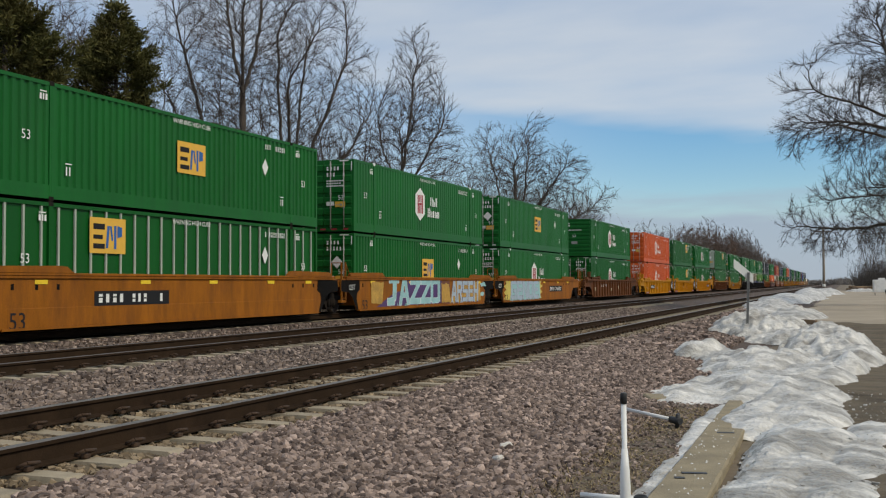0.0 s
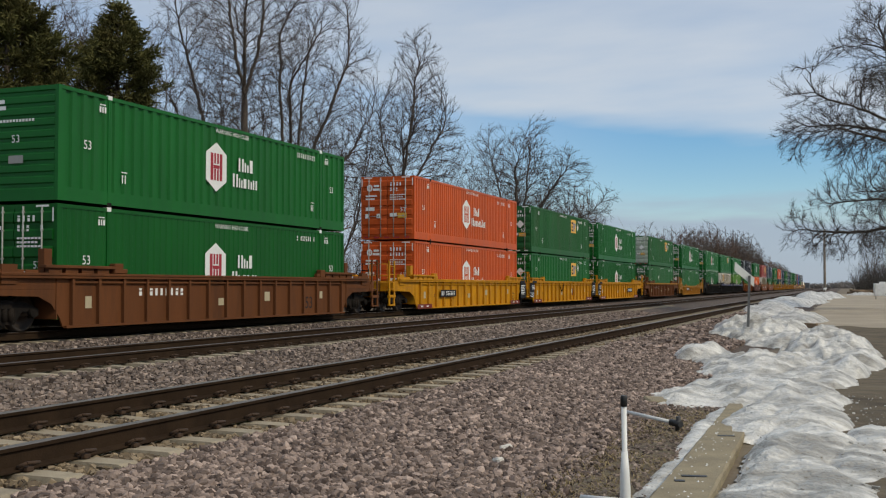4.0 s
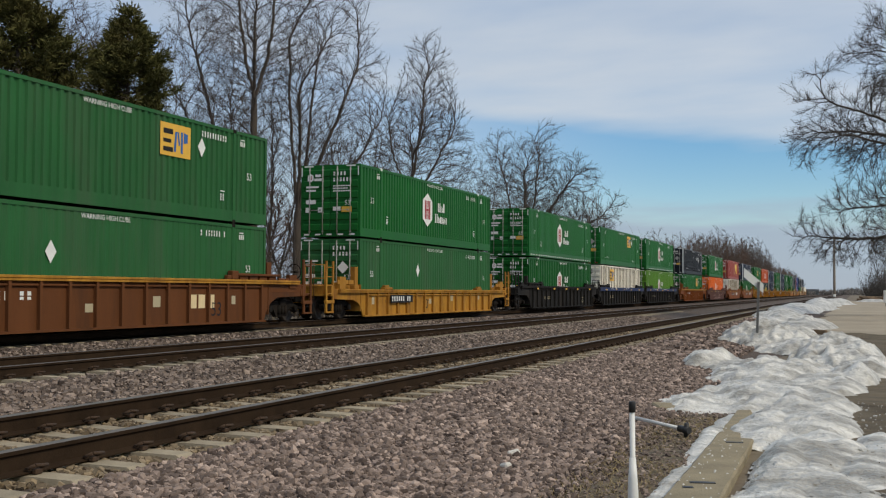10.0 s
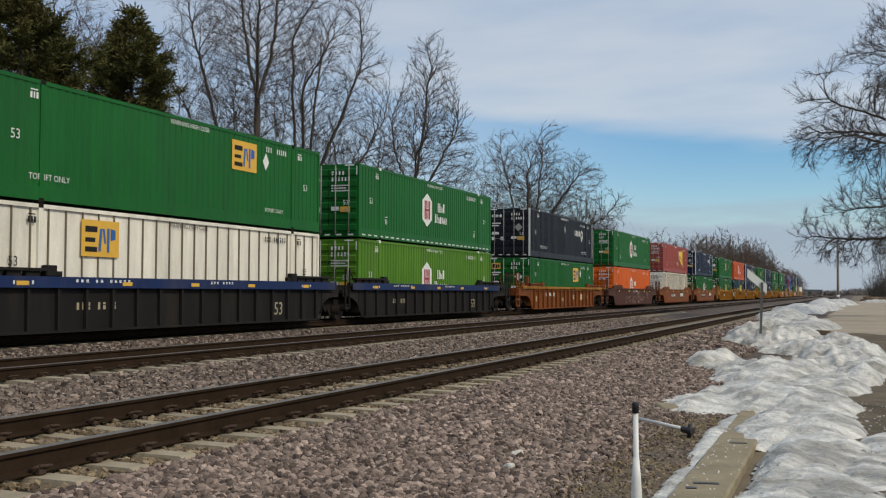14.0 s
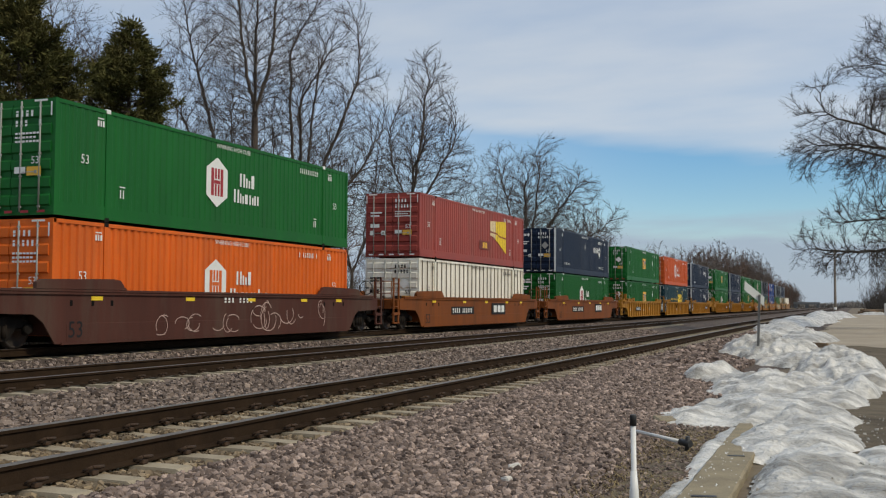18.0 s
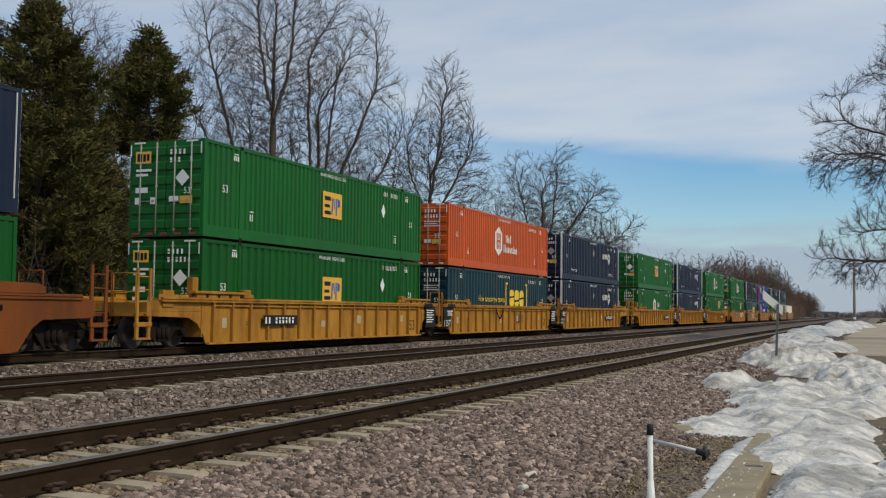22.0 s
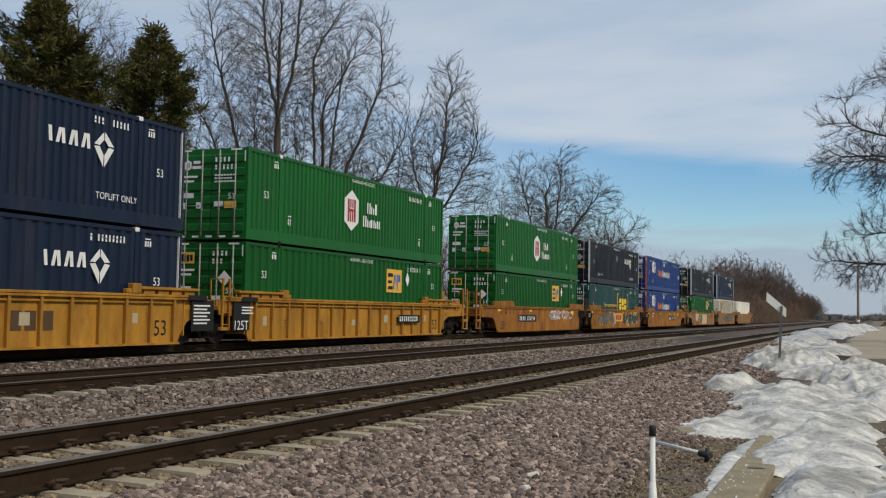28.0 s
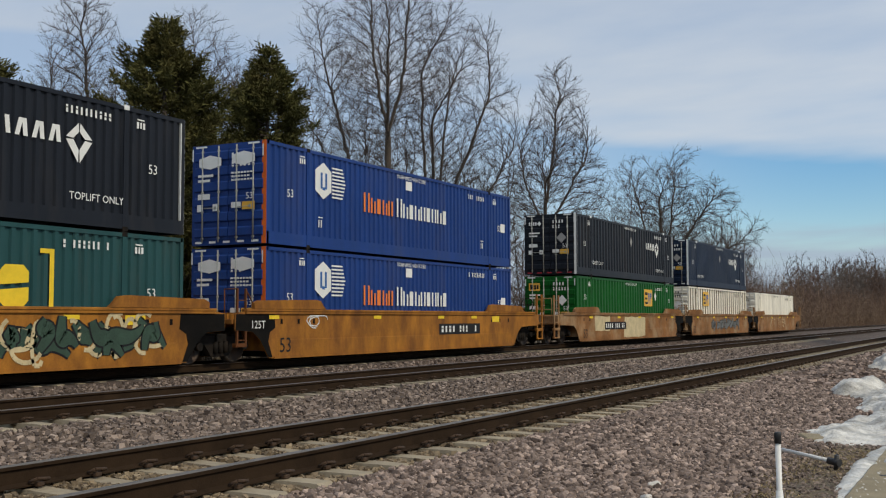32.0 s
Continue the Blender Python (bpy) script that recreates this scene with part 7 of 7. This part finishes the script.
for x in (-1.0, 3.2):
    part("jack", lambda bm: box(bm, -0.04, 0.04, -0.04, 0.04, 0.0, 0.6), m_black, trailer, at=pose(x, -0.9, 0), key="jack")

# log pile and far bridge
logs = tagged(new("log_pile"), "pile of brown cut logs and brush on the lot", "log pile")
r = random.Random(8)
for i in range(22):
    y, z = 205 + r.uniform(-1.5, 1.5), 0.18 + 0.30 * (i % 4)
    x = 1.2 + r.uniform(0, 7.5)
    part("log", lambda bm: rod(bm, (-1.6, 0, 0), (1.6, 0, 0), 0.19, 8), m_log, logs, at=pose(x, y, GROUND + z, 0, r.uniform(-6, 6), r.uniform(-25, 25)), key="log")

bridge = tagged(new("road_bridge"), "dark grey concrete road bridge far down the line", "bridge")
bridge.matrix_basis = pose(-20, 640, GROUND)
part("deck", lambda bm: box(bm, -12, 2, -5, 5, 2.2, 3.5), m_concrete_far, bridge)
for x in (-11, -5, 1):
    part("pier", lambda bm: box(bm, -0.8, 0.8, -4, 4, -1, 2.2), m_concrete_far, bridge, at=pose(x, 0, 0), key="pier")

# far woods on the horizon
def far_woods():
    r = np.random.default_rng(77)
    w = Wood()
    for i in range(1500):
        x = r.uniform(-140, 230); y = 760 + r.uniform(0, 90)
        h = 4.4 + 1.4 * math.sin(x * 0.05) + r.uniform(-1.4, 1.4)
        p = np.array((x, y, -1.0))
        for k in range(5):
            e = p + np.array((r.normal() * 2.2, r.normal(), h * r.uniform(0.7, 1.05)))
            w.tube([p, (p + e) / 2 + r.normal(size=3) * 0.4, e], [0.5, 0.35, 0.15], 3)
    return tagged(put("far_woods", w.mesh("far_woods", m_twig_haze)), "leafless woods on the horizon", "woods", kind="stuff")


far_woods()

# dead grass and weeds between the stones and the kerb
def dead_grass():
    r = np.random.default_rng(21)
    n = 3600
    x = r.uniform(-2.3, -1.45, n); y = r.uniform(6.2, 13.8, n)
    ok = np.array([noise.noise((a * 1.3, b * 0.8, 7)) > -0.05 for a, b in zip(x, y)])
    x, y = x[ok], y[ok]
    m = len(x)
    h = r.uniform(0.012, 0.05, m)
    lean = r.normal(size=(m, 2)) * 0.05
    a = r.uniform(0, np.pi, m); w = 0.005
    z = np.array([bed_height(q) for q in x]) + 0.005
    p0 = np.stack((x - np.cos(a) * w, y - np.sin(a) * w, z), -1)
    p1 = np.stack((x + np.cos(a) * w, y + np.sin(a) * w, z), -1)
    p2 = np.stack((x + lean[:, 0], y + lean[:, 1], z + h), -1)
    v = np.stack((p0, p1, p2), 1).reshape(-1, 3)
    return tagged(put("dead_grass", fast_mesh("dead_grass", v, np.arange(m * 3).reshape(-1, 3), m_grass)), "sparse dead yellow grass on the gritty verge", "grass", kind="stuff")


dead_grass()

# ---- loose stones of the ballast ----
m_stone = island_mat("broken_quartzite", (0.066, 0.042, 0.032), (0.62, 0.47, 0.39), fine=60, bump=0)
m_stone_tan = island_mat("sandy_fouled_stone", (0.105, 0.072, 0.042), (0.50, 0.38, 0.235), fine=60, bump=0)
m_stone_grey = island_mat("broken_grey_quartzite", (0.080, 0.056, 0.045), (0.53, 0.41, 0.335), fine=60, bump=0)


GOLD = (1 + 5 ** 0.5) / 2
ROUND = np.array([(-1, GOLD, 0), (1, GOLD, 0), (-1, -GOLD, 0), (1, -GOLD, 0), (0, -1, GOLD), (0, 1, GOLD), (0, -1, -GOLD), (0, 1, -GOLD), (GOLD, 0, -1), (GOLD, 0, 1), (-GOLD, 0, -1), (-GOLD, 0, 1)]) * 0.34
ROUND_FACES = np.array([(0, 11, 5), (0, 5, 1), (0, 1, 7), (0, 7, 10), (0, 10, 11), (1, 5, 9), (5, 11, 4), (11, 10, 2), (10, 7, 6), (7, 1, 8), (3, 9, 4), (3, 4, 2), (3, 2, 6), (3, 6, 8), (3, 8, 9), (4, 9, 5), (2, 4, 11), (6, 2, 10), (8, 6, 7), (9, 8, 1)])


def stones(name, seed, n, region, size, material, label, far=1.0, cribs=False, blunt=False):
    """Angular stones strewn over a stretch, denser near its start."""
    r = np.random.default_rng(seed)
    base = np.array([(-1, -1, -1), (1, -1, -1), (1, 1, -1), (-1, 1, -1), (-1, -1, 1), (1, -1, 1), (1, 1, 1), (-1, 1, 1)], dtype=float) * 0.5
    quads = np.array([(0, 3, 2, 1), (4, 5, 6, 7), (0, 1, 5, 4), (1, 2, 6, 5), (2, 3, 7, 6), (3, 0, 4, 7)])
    if blunt:
        base, quads = ROUND, ROUND_FACES
    c = len(base)
    x0, x1, y0, y1 = region
    x = r.uniform(x0, x1, n)
    y = y0 + (y1 - y0) * r.uniform(0, 1, n) ** far
    if x1 == -2.0:
        x = x - np.maximum(0, x + 2.7) * r.uniform(0, 1, n) ** 0.7
    if cribs:
        k = np.floor((y - tie_y0[0]) / TIE_STEP)
        y = tie_y0[0] + (k + r.uniform(0.27, 0.73, n)) * TIE_STEP
    s = size * np.minimum(r.lognormal(0, 0.32, n), 1.7) * (1 + 0.25 * (y - y0) / (y1 - y0))
    xs = np.linspace(x0 - 0.5, x1 + 0.5, 200)
    z = np.interp(x, xs, [bed_height(q) for q in xs]) + r.uniform(-0.2, 0.55, n) * s * 0.6
    shape = base[None] * r.uniform(0.62, 1.18, (n, 1, 3)) * (1 + r.normal(size=(n, c, 3)) * 0.19)
    a, b = r.uniform(0, 2 * np.pi, n), r.uniform(0, 2 * np.pi, n)
    ca, sa, cb, sb = np.cos(a), np.sin(a), np.cos(b), np.sin(b)
    X = shape[..., 0]; Y = shape[..., 1] * cb[:, None] - shape[..., 2] * sb[:, None]; Z = shape[..., 1] * sb[:, None] + shape[..., 2] * cb[:, None]
    v = np.stack((X * ca[:, None] - Y * sa[:, None], X * sa[:, None] + Y * ca[:, None], Z * 0.9), -1) * s[:, None, None]
    v += np.stack((x, y, z), -1)[:, None]
    f = quads[None] + (np.arange(n) * c)[:, None, None]
    me = fast_mesh(name, v.reshape(-1, 3), f.reshape(-1, quads.shape[1]), material)
    return tagged(put(name, me), label, "stones", kind="stuff")


stones("ballast_stones", 31, 70000, (-4.95, -2.0, 5.5, 26), 0.041, m_stone, "broken pinkish brown ballast stones on the shoulder", 1.6, False, True)
stones("ballast_stones_far", 32, 14000, (-4.9, -2.6, 24, 75), 0.075, m_stone, "broken pinkish brown ballast stones on the far shoulder", 1.4)
stones("track_stones", 33, 16000, (-7.5, -5.0, 6, 36), 0.033, m_stone_tan, "broken stones between the sleepers", 1.4, True)
stones("middle_stones", 34, 34000, (-11.0, -7.55, 6, 58), 0.046, m_stone_grey, "broken grey ballast stones between the tracks", 1.5)
stones("far_track_stones", 35, 17000, (-17.6, -13.3, 10, 80), 0.052, m_stone_grey, "broken grey ballast stones beside the train", 1.4)
stones("verge_grit", 36, 7000, (-2.6, -1.40, 6, 16), 0.019, m_stone_grey, "small grit on the verge", 1.2)

# ---- painted tags on the car sides ----
m_spray = {
    "turquoise": mat("turquoise_spray", (0.30, 0.52, 0.53), rough=0.6, vary=0.12, scale=3, fine=20, bump=0),
    "purple": mat("purple_spray", (0.075, 0.035, 0.13), rough=0.6, vary=0.2, scale=3, fine=20, bump=0),
    "paleblue": mat("pale_blue_spray", (0.37, 0.45, 0.54), rough=0.6, vary=0.12, scale=3, fine=20, bump=0),
    "cream": mat("cream_spray", (0.55, 0.45, 0.26), rough=0.6, vary=0.2, scale=3, fine=20, bump=0),
    "grey": mat("grey_spray", (0.15, 0.155, 0.15), rough=0.6, vary=0.15, scale=3, fine=20, bump=0),
    "green": mat("dark_green_spray", (0.028, 0.060, 0.038), rough=0.6, vary=0.25, scale=3, fine=20, bump=0),
    "brown": mat("brown_spray", (0.15, 0.05, 0.025), rough=0.6, vary=0.2, scale=3, fine=20, bump=0),
    "pink": mat("pale_pink_spray", (0.52, 0.37, 0.32), rough=0.6, vary=0.15, scale=3, fine=20, bump=0),
    "lemon": mat("mustard_spray", (0.46, 0.27, 0.05), rough=0.6, vary=0.3, scale=3, fine=20, bump=0),
    "yellow": mat("lemon_spray", (0.62, 0.50, 0.10), rough=0.6, vary=0.15, scale=3, fine=20, bump=0),
    "black": m_mark_dark, "white": m_mark,
}


def spray_layer(car, polys, color, depth, name="painted_tag", label=""):
    """Painted pieces, each a hair in front of the one before."""
    bm = bmesh.new()
    for i, q in enumerate(polys):
        x = 1.4535 + 0.004 * depth + 0.0009 * (i % 4)
        bm.faces.new([bm.verts.new((x, u, v)) for u, v in q])
    me = bpy.data.meshes.new(name)
    bm.to_mesh(me); bm.free()
    me.materials.append(m_spray[color])
    return tagged(put(name, me, car, label), kind="stuff")


def ragged_patch(r, u0, u1, z0, z1, n=14):
    top = [(u0 + (u1 - u0) * i / n, z1 + r.uniform(-0.10, 0.0)) for i in range(n + 1)]
    low = [(u0 + (u1 - u0) * i / n, z0 + r.uniform(0.0, 0.08)) for i in range(n + 1)]
    low[0] = (u0 + r.uniform(-0.2, 0.2), low[0][1]); low[-1] = (u1 + r.uniform(-0.2, 0.3), low[-1][1])
    return low + top[::-1]


def grow_poly(q, d):
    cx, cy = sum(p[0] for p in q) / len(q), sum(p[1] for p in q) / len(q)
    out = []
    for x, y in q:
        k = math.hypot(x - cx, y - cy) or 1
        out.append((x + (x - cx) / k * d * 1.3, y + (y - cy) / k * d))
    return out


def blades(r, u0, u1, z0, z1, n, edge):
    """Curved, pointed, overlapping strokes: their fill, and a wider outline."""
    fill, line = [], []
    h = z1 - z0
    for i in range(n):
        w = (u1 - u0) / n
        cx = u0 + w * (i + 0.5) + r.uniform(-0.1, 0.1)
        p = [(cx + r.uniform(-0.9, 0.2) * w, z0 + h * r.uniform(0.05, 0.35)), (cx + r.uniform(-0.7, 0.7) * w, z0 + h * r.uniform(0.5, 1.05)), (cx + r.uniform(-0.7, 0.7) * w, z0 + h * r.uniform(-0.05, 0.5)), (cx + r.uniform(-0.2, 0.9) * w, z0 + h * r.uniform(0.6, 0.95))]
        if r.random() < 0.5:
            p = [(a, z0 + z1 - b) for a, b in p]
        m = 18
        spine = []
        for j in range(m + 1):
            t = j / m
            q = [(1 - t) ** 3, 3 * t * (1 - t) ** 2, 3 * t * t * (1 - t), t ** 3]
            d = [3 * (1 - t) ** 2, 6 * t * (1 - t), 3 * t * t]
            dx = sum(d[c] * (p[c + 1][0] - p[c][0]) for c in range(3)); dy = sum(d[c] * (p[c + 1][1] - p[c][1]) for c in range(3))
            k = math.hypot(dx, dy) or 1
            spine.append((sum(a * b[0] for a, b in zip(q, p)), sum(a * b[1] for a, b in zip(q, p)), -dy / k, dx / k, max(0.16, 0.22 * w) * (0.3 + 0.8 * math.sin(math.pi * min(1, t * 0.9 + 0.08)))))
        for out, extra in ((fill, 0.0), (line, edge)):
            sides = [[(x + s * nx * (wide + extra), max(z0, min(z1, y + s * ny * (wide + extra)))) for x, y, nx, ny, wide in spine] for s in (1, -1)]
            for j in range(m):
                out.append([sides[0][j], sides[0][j + 1], sides[1][j + 1], sides[1][j]])
    return fill, line


def wild_painting(car, seed, u0, u1, z0, z1, n, fill, line, back):
    r = random.Random(seed)
    if back:
        spray_layer(car, [ragged_patch(r, u0 - 0.1, u1 + 0.1, z0 - 0.02, z1 + 0.02)], back, 0, "tag_ground")
    for layer in range(2):
        inner, outer = blades(r, u0, u1, z0 + 0.03, z1 - 0.03, n, 0.045)
        spray_layer(car, outer, line, 1 + 2 * layer, "tag_outline")
        spray_layer(car, inner, fill, 2 + 2 * layer, "tag_figure", "curved spray-painted strokes in %s" % fill)


def scribble(car, seed, u0, u1, z0, z1, n, color, width=0.022):
    """Thin looping spray lines."""
    r = random.Random(seed)
    polys = []
    for i in range(n):
        cx, cy = r.uniform(u0, u1), r.uniform(z0 + 0.25, z1 - 0.25)
        rx, ry = r.uniform(0.15, 0.5), r.uniform(0.15, min(0.5, (z1 - z0) / 2))
        a0, sweep = r.uniform(0, 6.28), r.uniform(2.0, 5.0)
        m = 9
        pts = [(cx + rx * math.cos(a0 + sweep * k / m), max(z0, min(z1, cy + ry * math.sin(a0 + sweep * k / m)))) for k in range(m + 1)]
        for p, q in zip(pts, pts[1:]):
            dx, dy = q[0] - p[0], q[1] - p[1]
            k = math.hypot(dx, dy)
            if k < 1e-4:
                continue
            ox, oy = -dy / k * width, dx / k * width
            polys.append([(p[0] - ox, p[1] - oy), (q[0] - ox, q[1] - oy), (q[0] + ox, q[1] + oy), (p[0] + ox, p[1] + oy)])
    spray_layer(car, polys, color, 2, "spray_line", "thin sprayed lines")


CARS = [o for o, z, y in ROLLING if o.name.startswith("well_car")]
LETTERS = {
    "J": [[(0.05, 0.0), (0.62, 0.0), (0.70, 0.30), (0.05, 0.26)], [(0.48, 0.2), (0.78, 0.2), (0.84, 1.0), (0.52, 1.0)], [(0.22, 1.0), (0.22, 0.84), (1.0, 0.84), (1.0, 1.0)]],
    "A": [[(0.0, 0.0), (0.26, 0.0), (0.58, 1.0), (0.34, 1.0)], [(0.74, 0.0), (1.0, 0.0), (0.70, 1.0), (0.46, 1.0)], [(0.26, 0.28), (0.76, 0.28), (0.70, 0.46), (0.32, 0.46)]],
    "Z": [[(0.05, 0.78), (1.0, 0.78), (1.0, 1.0), (0.05, 1.0)], [(0.68, 0.82), (1.0, 0.82), (0.34, 0.18), (0.0, 0.18)], [(0.0, 0.0), (0.98, 0.0), (0.98, 0.24), (0.0, 0.24)]],
    "R": [[(0.0, 0.0), (0.25, 0.0), (0.25, 1.0), (0.0, 1.0)], [(0.2, 0.80), (0.86, 0.80), (0.92, 1.0), (0.2, 1.0)], [(0.70, 0.46), (0.95, 0.52), (0.95, 0.92), (0.70, 0.90)], [(0.2, 0.42), (0.86, 0.42), (0.80, 0.60), (0.2, 0.60)], [(0.46, 0.44), (0.70, 0.48), (1.0, 0.0), (0.72, 0.0)]],
    "S": [[(0.05, 0.80), (0.95, 0.80), (0.95, 1.0), (0.05, 1.0)], [(0.0, 0.46), (0.25, 0.42), (0.25, 0.96), (0.0, 0.94)], [(0.05, 0.42), (0.92, 0.42), (0.92, 0.60), (0.05, 0.60)], [(0.70, 0.06), (0.96, 0.10), (0.96, 0.56), (0.70, 0.54)], [(0.02, 0.0), (0.92, 0.0), (0.92, 0.20), (0.02, 0.20)]],
    "E": [[(0.04, 0.0), (0.30, 0.0), (0.30, 1.0), (0.04, 1.0)], [(0.2, 0.80), (0.96, 0.80), (0.96, 1.0), (0.2, 1.0)], [(0.2, 0.42), (0.84, 0.42), (0.84, 0.60), (0.2, 0.60)], [(0.2, 0.0), (0.96, 0.0), (0.96, 0.21), (0.2, 0.21)]],
    "H": [[(0.0, 0.0), (0.26, 0.0), (0.32, 1.0), (0.06, 1.0)], [(0.66, 0.0), (0.92, 0.0), (1.0, 1.0), (0.72, 1.0)], [(0.2, 0.40), (0.80, 0.40), (0.80, 0.60), (0.2, 0.60)]],
    "G": [[(0.0, 0.08), (0.26, 0.0), (0.26, 1.0), (0.0, 0.92)], [(0.2, 0.80), (0.96, 0.80), (0.96, 1.0), (0.2, 1.0)], [(0.2, 0.0), (0.92, 0.0), (0.92, 0.21), (0.2, 0.21)], [(0.68, 0.05), (0.94, 0.05), (0.94, 0.52), (0.68, 0.52)], [(0.46, 0.38), (0.9, 0.38), (0.9, 0.55), (0.46, 0.55)]],
    "N": [[(0.0, 0.0), (0.24, 0.0), (0.24, 1.0), (0.0, 1.0)], [(0.72, 0.0), (0.97, 0.0), (0.97, 1.0), (0.72, 1.0)], [(0.05, 1.0), (0.30, 1.0), (0.92, 0.0), (0.66, 0.0)]],
    "O": [[(0.0, 0.1), (0.24, 0.0), (0.24, 1.0), (0.0, 0.92)], [(0.72, 0.0), (0.97, 0.1), (0.97, 0.92), (0.72, 1.0)], [(0.2, 0.0), (0.76, 0.0), (0.76, 0.22), (0.2, 0.22)], [(0.2, 0.80), (0.76, 0.80), (0.76, 1.0), (0.2, 1.0)]],
}


def painted_word(car, word, u0, u1, z0, z1, fill, line, back, wedge=1.0):
    """Bold block letters with an outline, on a ragged ground of another colour."""
    w = (u1 - u0) / len(word)
    polys = [[(u0 + (i + 0.03 + x * 0.98) * w, z0 + y * (z1 - z0)) for x, y in q] for i, c in enumerate(word) for q in LETTERS[c]]
    r = random.Random(len(word))
    spray_layer(car, [[(u0 - wedge, z0 - 0.05), (u1 + 0.15, z0 - 0.03), (u1 + 0.25, z1 - 0.3), (u0 + 0.9 * wedge, z0 + 0.55)], ragged_patch(r, u0 + 2.3 * wedge, u1 + 0.2, z0, z1 + 0.02)], back, 1, "tag_ground")
    spray_layer(car, [grow_poly(q, 0.04) for q in polys], line, 2, "tag_outline")
    spray_layer(car, polys, fill, 3, "tag_figure", "bold spray-painted letters in %s" % fill)
    drips = [rect(u0 + r.uniform(0.3, u1 - u0 - 0.3), z0 - r.uniform(0.04, 0.08), 0.05, 0.12) for i in range(12)]
    spray_layer(car, drips, fill, 4, "paint_drip")


painted_word(CARS[1], "JAZZO", 2.9, 9.3, 0.24, 1.34, "turquoise", "white", "purple")
for u0, u1, z0, z1, seed in ((1.3, 2.6, 0.30, 1.26, 21), (9.45, 10.5, 0.20, 1.20, 22)):
    spray_layer(CARS[1], [ragged_patch(random.Random(seed), u0, u1, z0, z1, 5)], "lemon", 4, "tag_ground")
spray_layer(CARS[1], [ragged_patch(random.Random(4), 9.3, 10.6, 0.16, 1.34, 6)], "brown", 0, "tag_ground")
painted_word(CARS[1], "ARSEH", 10.8, 15.0, 0.24, 1.28, "paleblue", "purple", "lemon", 0.15)
spray_layer(CARS[1], [ragged_patch(random.Random(31), 15.2, 16.0, 0.45, 0.75, 4), ragged_patch(random.Random(32), 15.3, 16.1, 0.95, 1.25, 4)], "turquoise", 0, "tag_ground")
spray_layer(CARS[2], [[(0.15, 0.25), (0.6, 0.45), (0.25, 0.62), (0.7, 0.80), (0.2, 0.98), (0.75, 1.12), (0.5, 1.30), (1.9, 1.32), (1.9, 0.2), (0.8, 0.2)], [(7.4, 0.2), (8.3, 0.22), (7.95, 0.45), (8.5, 0.60), (8.0, 0.80), (8.6, 0.98), (8.0, 1.10), (8.4, 1.32), (7.4, 1.32)]], "yellow", 0, "tag_ground")
painted_word(CARS[2], "GENOE", 1.5, 7.6, 0.20, 1.32, "paleblue", "grey", "turquoise", 0.1)
car_bars(CARS[13], bars(7.4, 1.12, 1.7, 0.15, 8, 0.3, 13), m_mark, "maroon_number")
scribble(CARS[13], 10, 1.5, 8.0, 0.22, 0.85, 9, "pink", 0.011)
scribble(CARS[13], 11, 9.0, 14.0, 0.22, 1.2, 14, "pink", 0.013)
scribble(CARS[22], 12, 9.7, 14.3, 0.72, 1.28, 34, "white", 0.018)
spray_layer(CARS[23], [ragged_patch(random.Random(8), 6.4, 7.1, 0.35, 1.25, 5)], "pink", 0, "tag_ground")
wild_painting(CARS[23], 13, 1.9, 6.7, 0.13, 1.35, 6, "grey", "black", None)
wild_painting(CARS[23], 17, 9.9, 15.2, 0.15, 1.35, 7, "green", "black", None)
scribble(CARS[23], 18, 10.5, 15.6, 0.2, 1.3, 14, "cream", 0.05)
scribble(CARS[23], 14, 2.2, 6.4, 0.22, 1.3, 9, "yellow", 0.03)
scribble(CARS[24], 15, 1.4, 2.4, 0.9, 1.25, 4, "white", 0.014)
spray_layer(CARS[25], [ragged_patch(random.Random(6), 2.0, 4.2, 0.5, 1.32, 5), ragged_patch(random.Random(7), 6.5, 10.0, 0.16, 1.30, 6)], "cream", 0, "faded_patch")
wild_painting(CARS[26], 19, 5.0, 13.0, 0.2, 1.3, 12, "grey", "black", None)
scribble(CARS[27], 20, 5.0, 11.0, 0.3, 1.25, 10, "cream", 0.02)
for k, u, w, ground, ink in ((14, 9.8, 2.4, m_mark_dark, m_mark), (15, 10.6, 2.1, m_mark_dark, m_mark), (23, 6.9, 2.6, m_mark_amber, m_mark_red)):
    part("emblem_panel", plate_build(u, u + w, 0.56, 1.16), ground, CARS[k], "panel with bold bars", at=pose(0.016, 0, 0))
    car_bars(CARS[k], [rect(u + 0.34 + 0.66 * i, 0.68, 0.50, 0.36) for i in range(3)], ink, ("emblembars", k), "emblem", 1.4755)


def motions():
    times = [float(t) for t in range(33)]
    for thing, z, y in ROLLING:
        walk(thing, [(t, pose(TRACKS[2], y - run_out(t), z)) for t in times])
    turns = [i / 30 for i in range(961)]
    for s in (-1, 1):
        first = WHEELS[s][0]
        walk(first, [(t, Matrix.Translation((0, s * 0.89, 0.46)) @ Matrix.Rotation(run_out(t) / 0.46, 4, "X")) for t in turns])
        spin = first.animation_data
        for other in WHEELS[s][1:]:
            other.rotation_mode = "QUATERNION"
            keys = other.animation_data_create()
            keys.action = spin.action
            keys.action_slot = spin.action_slot


motions()
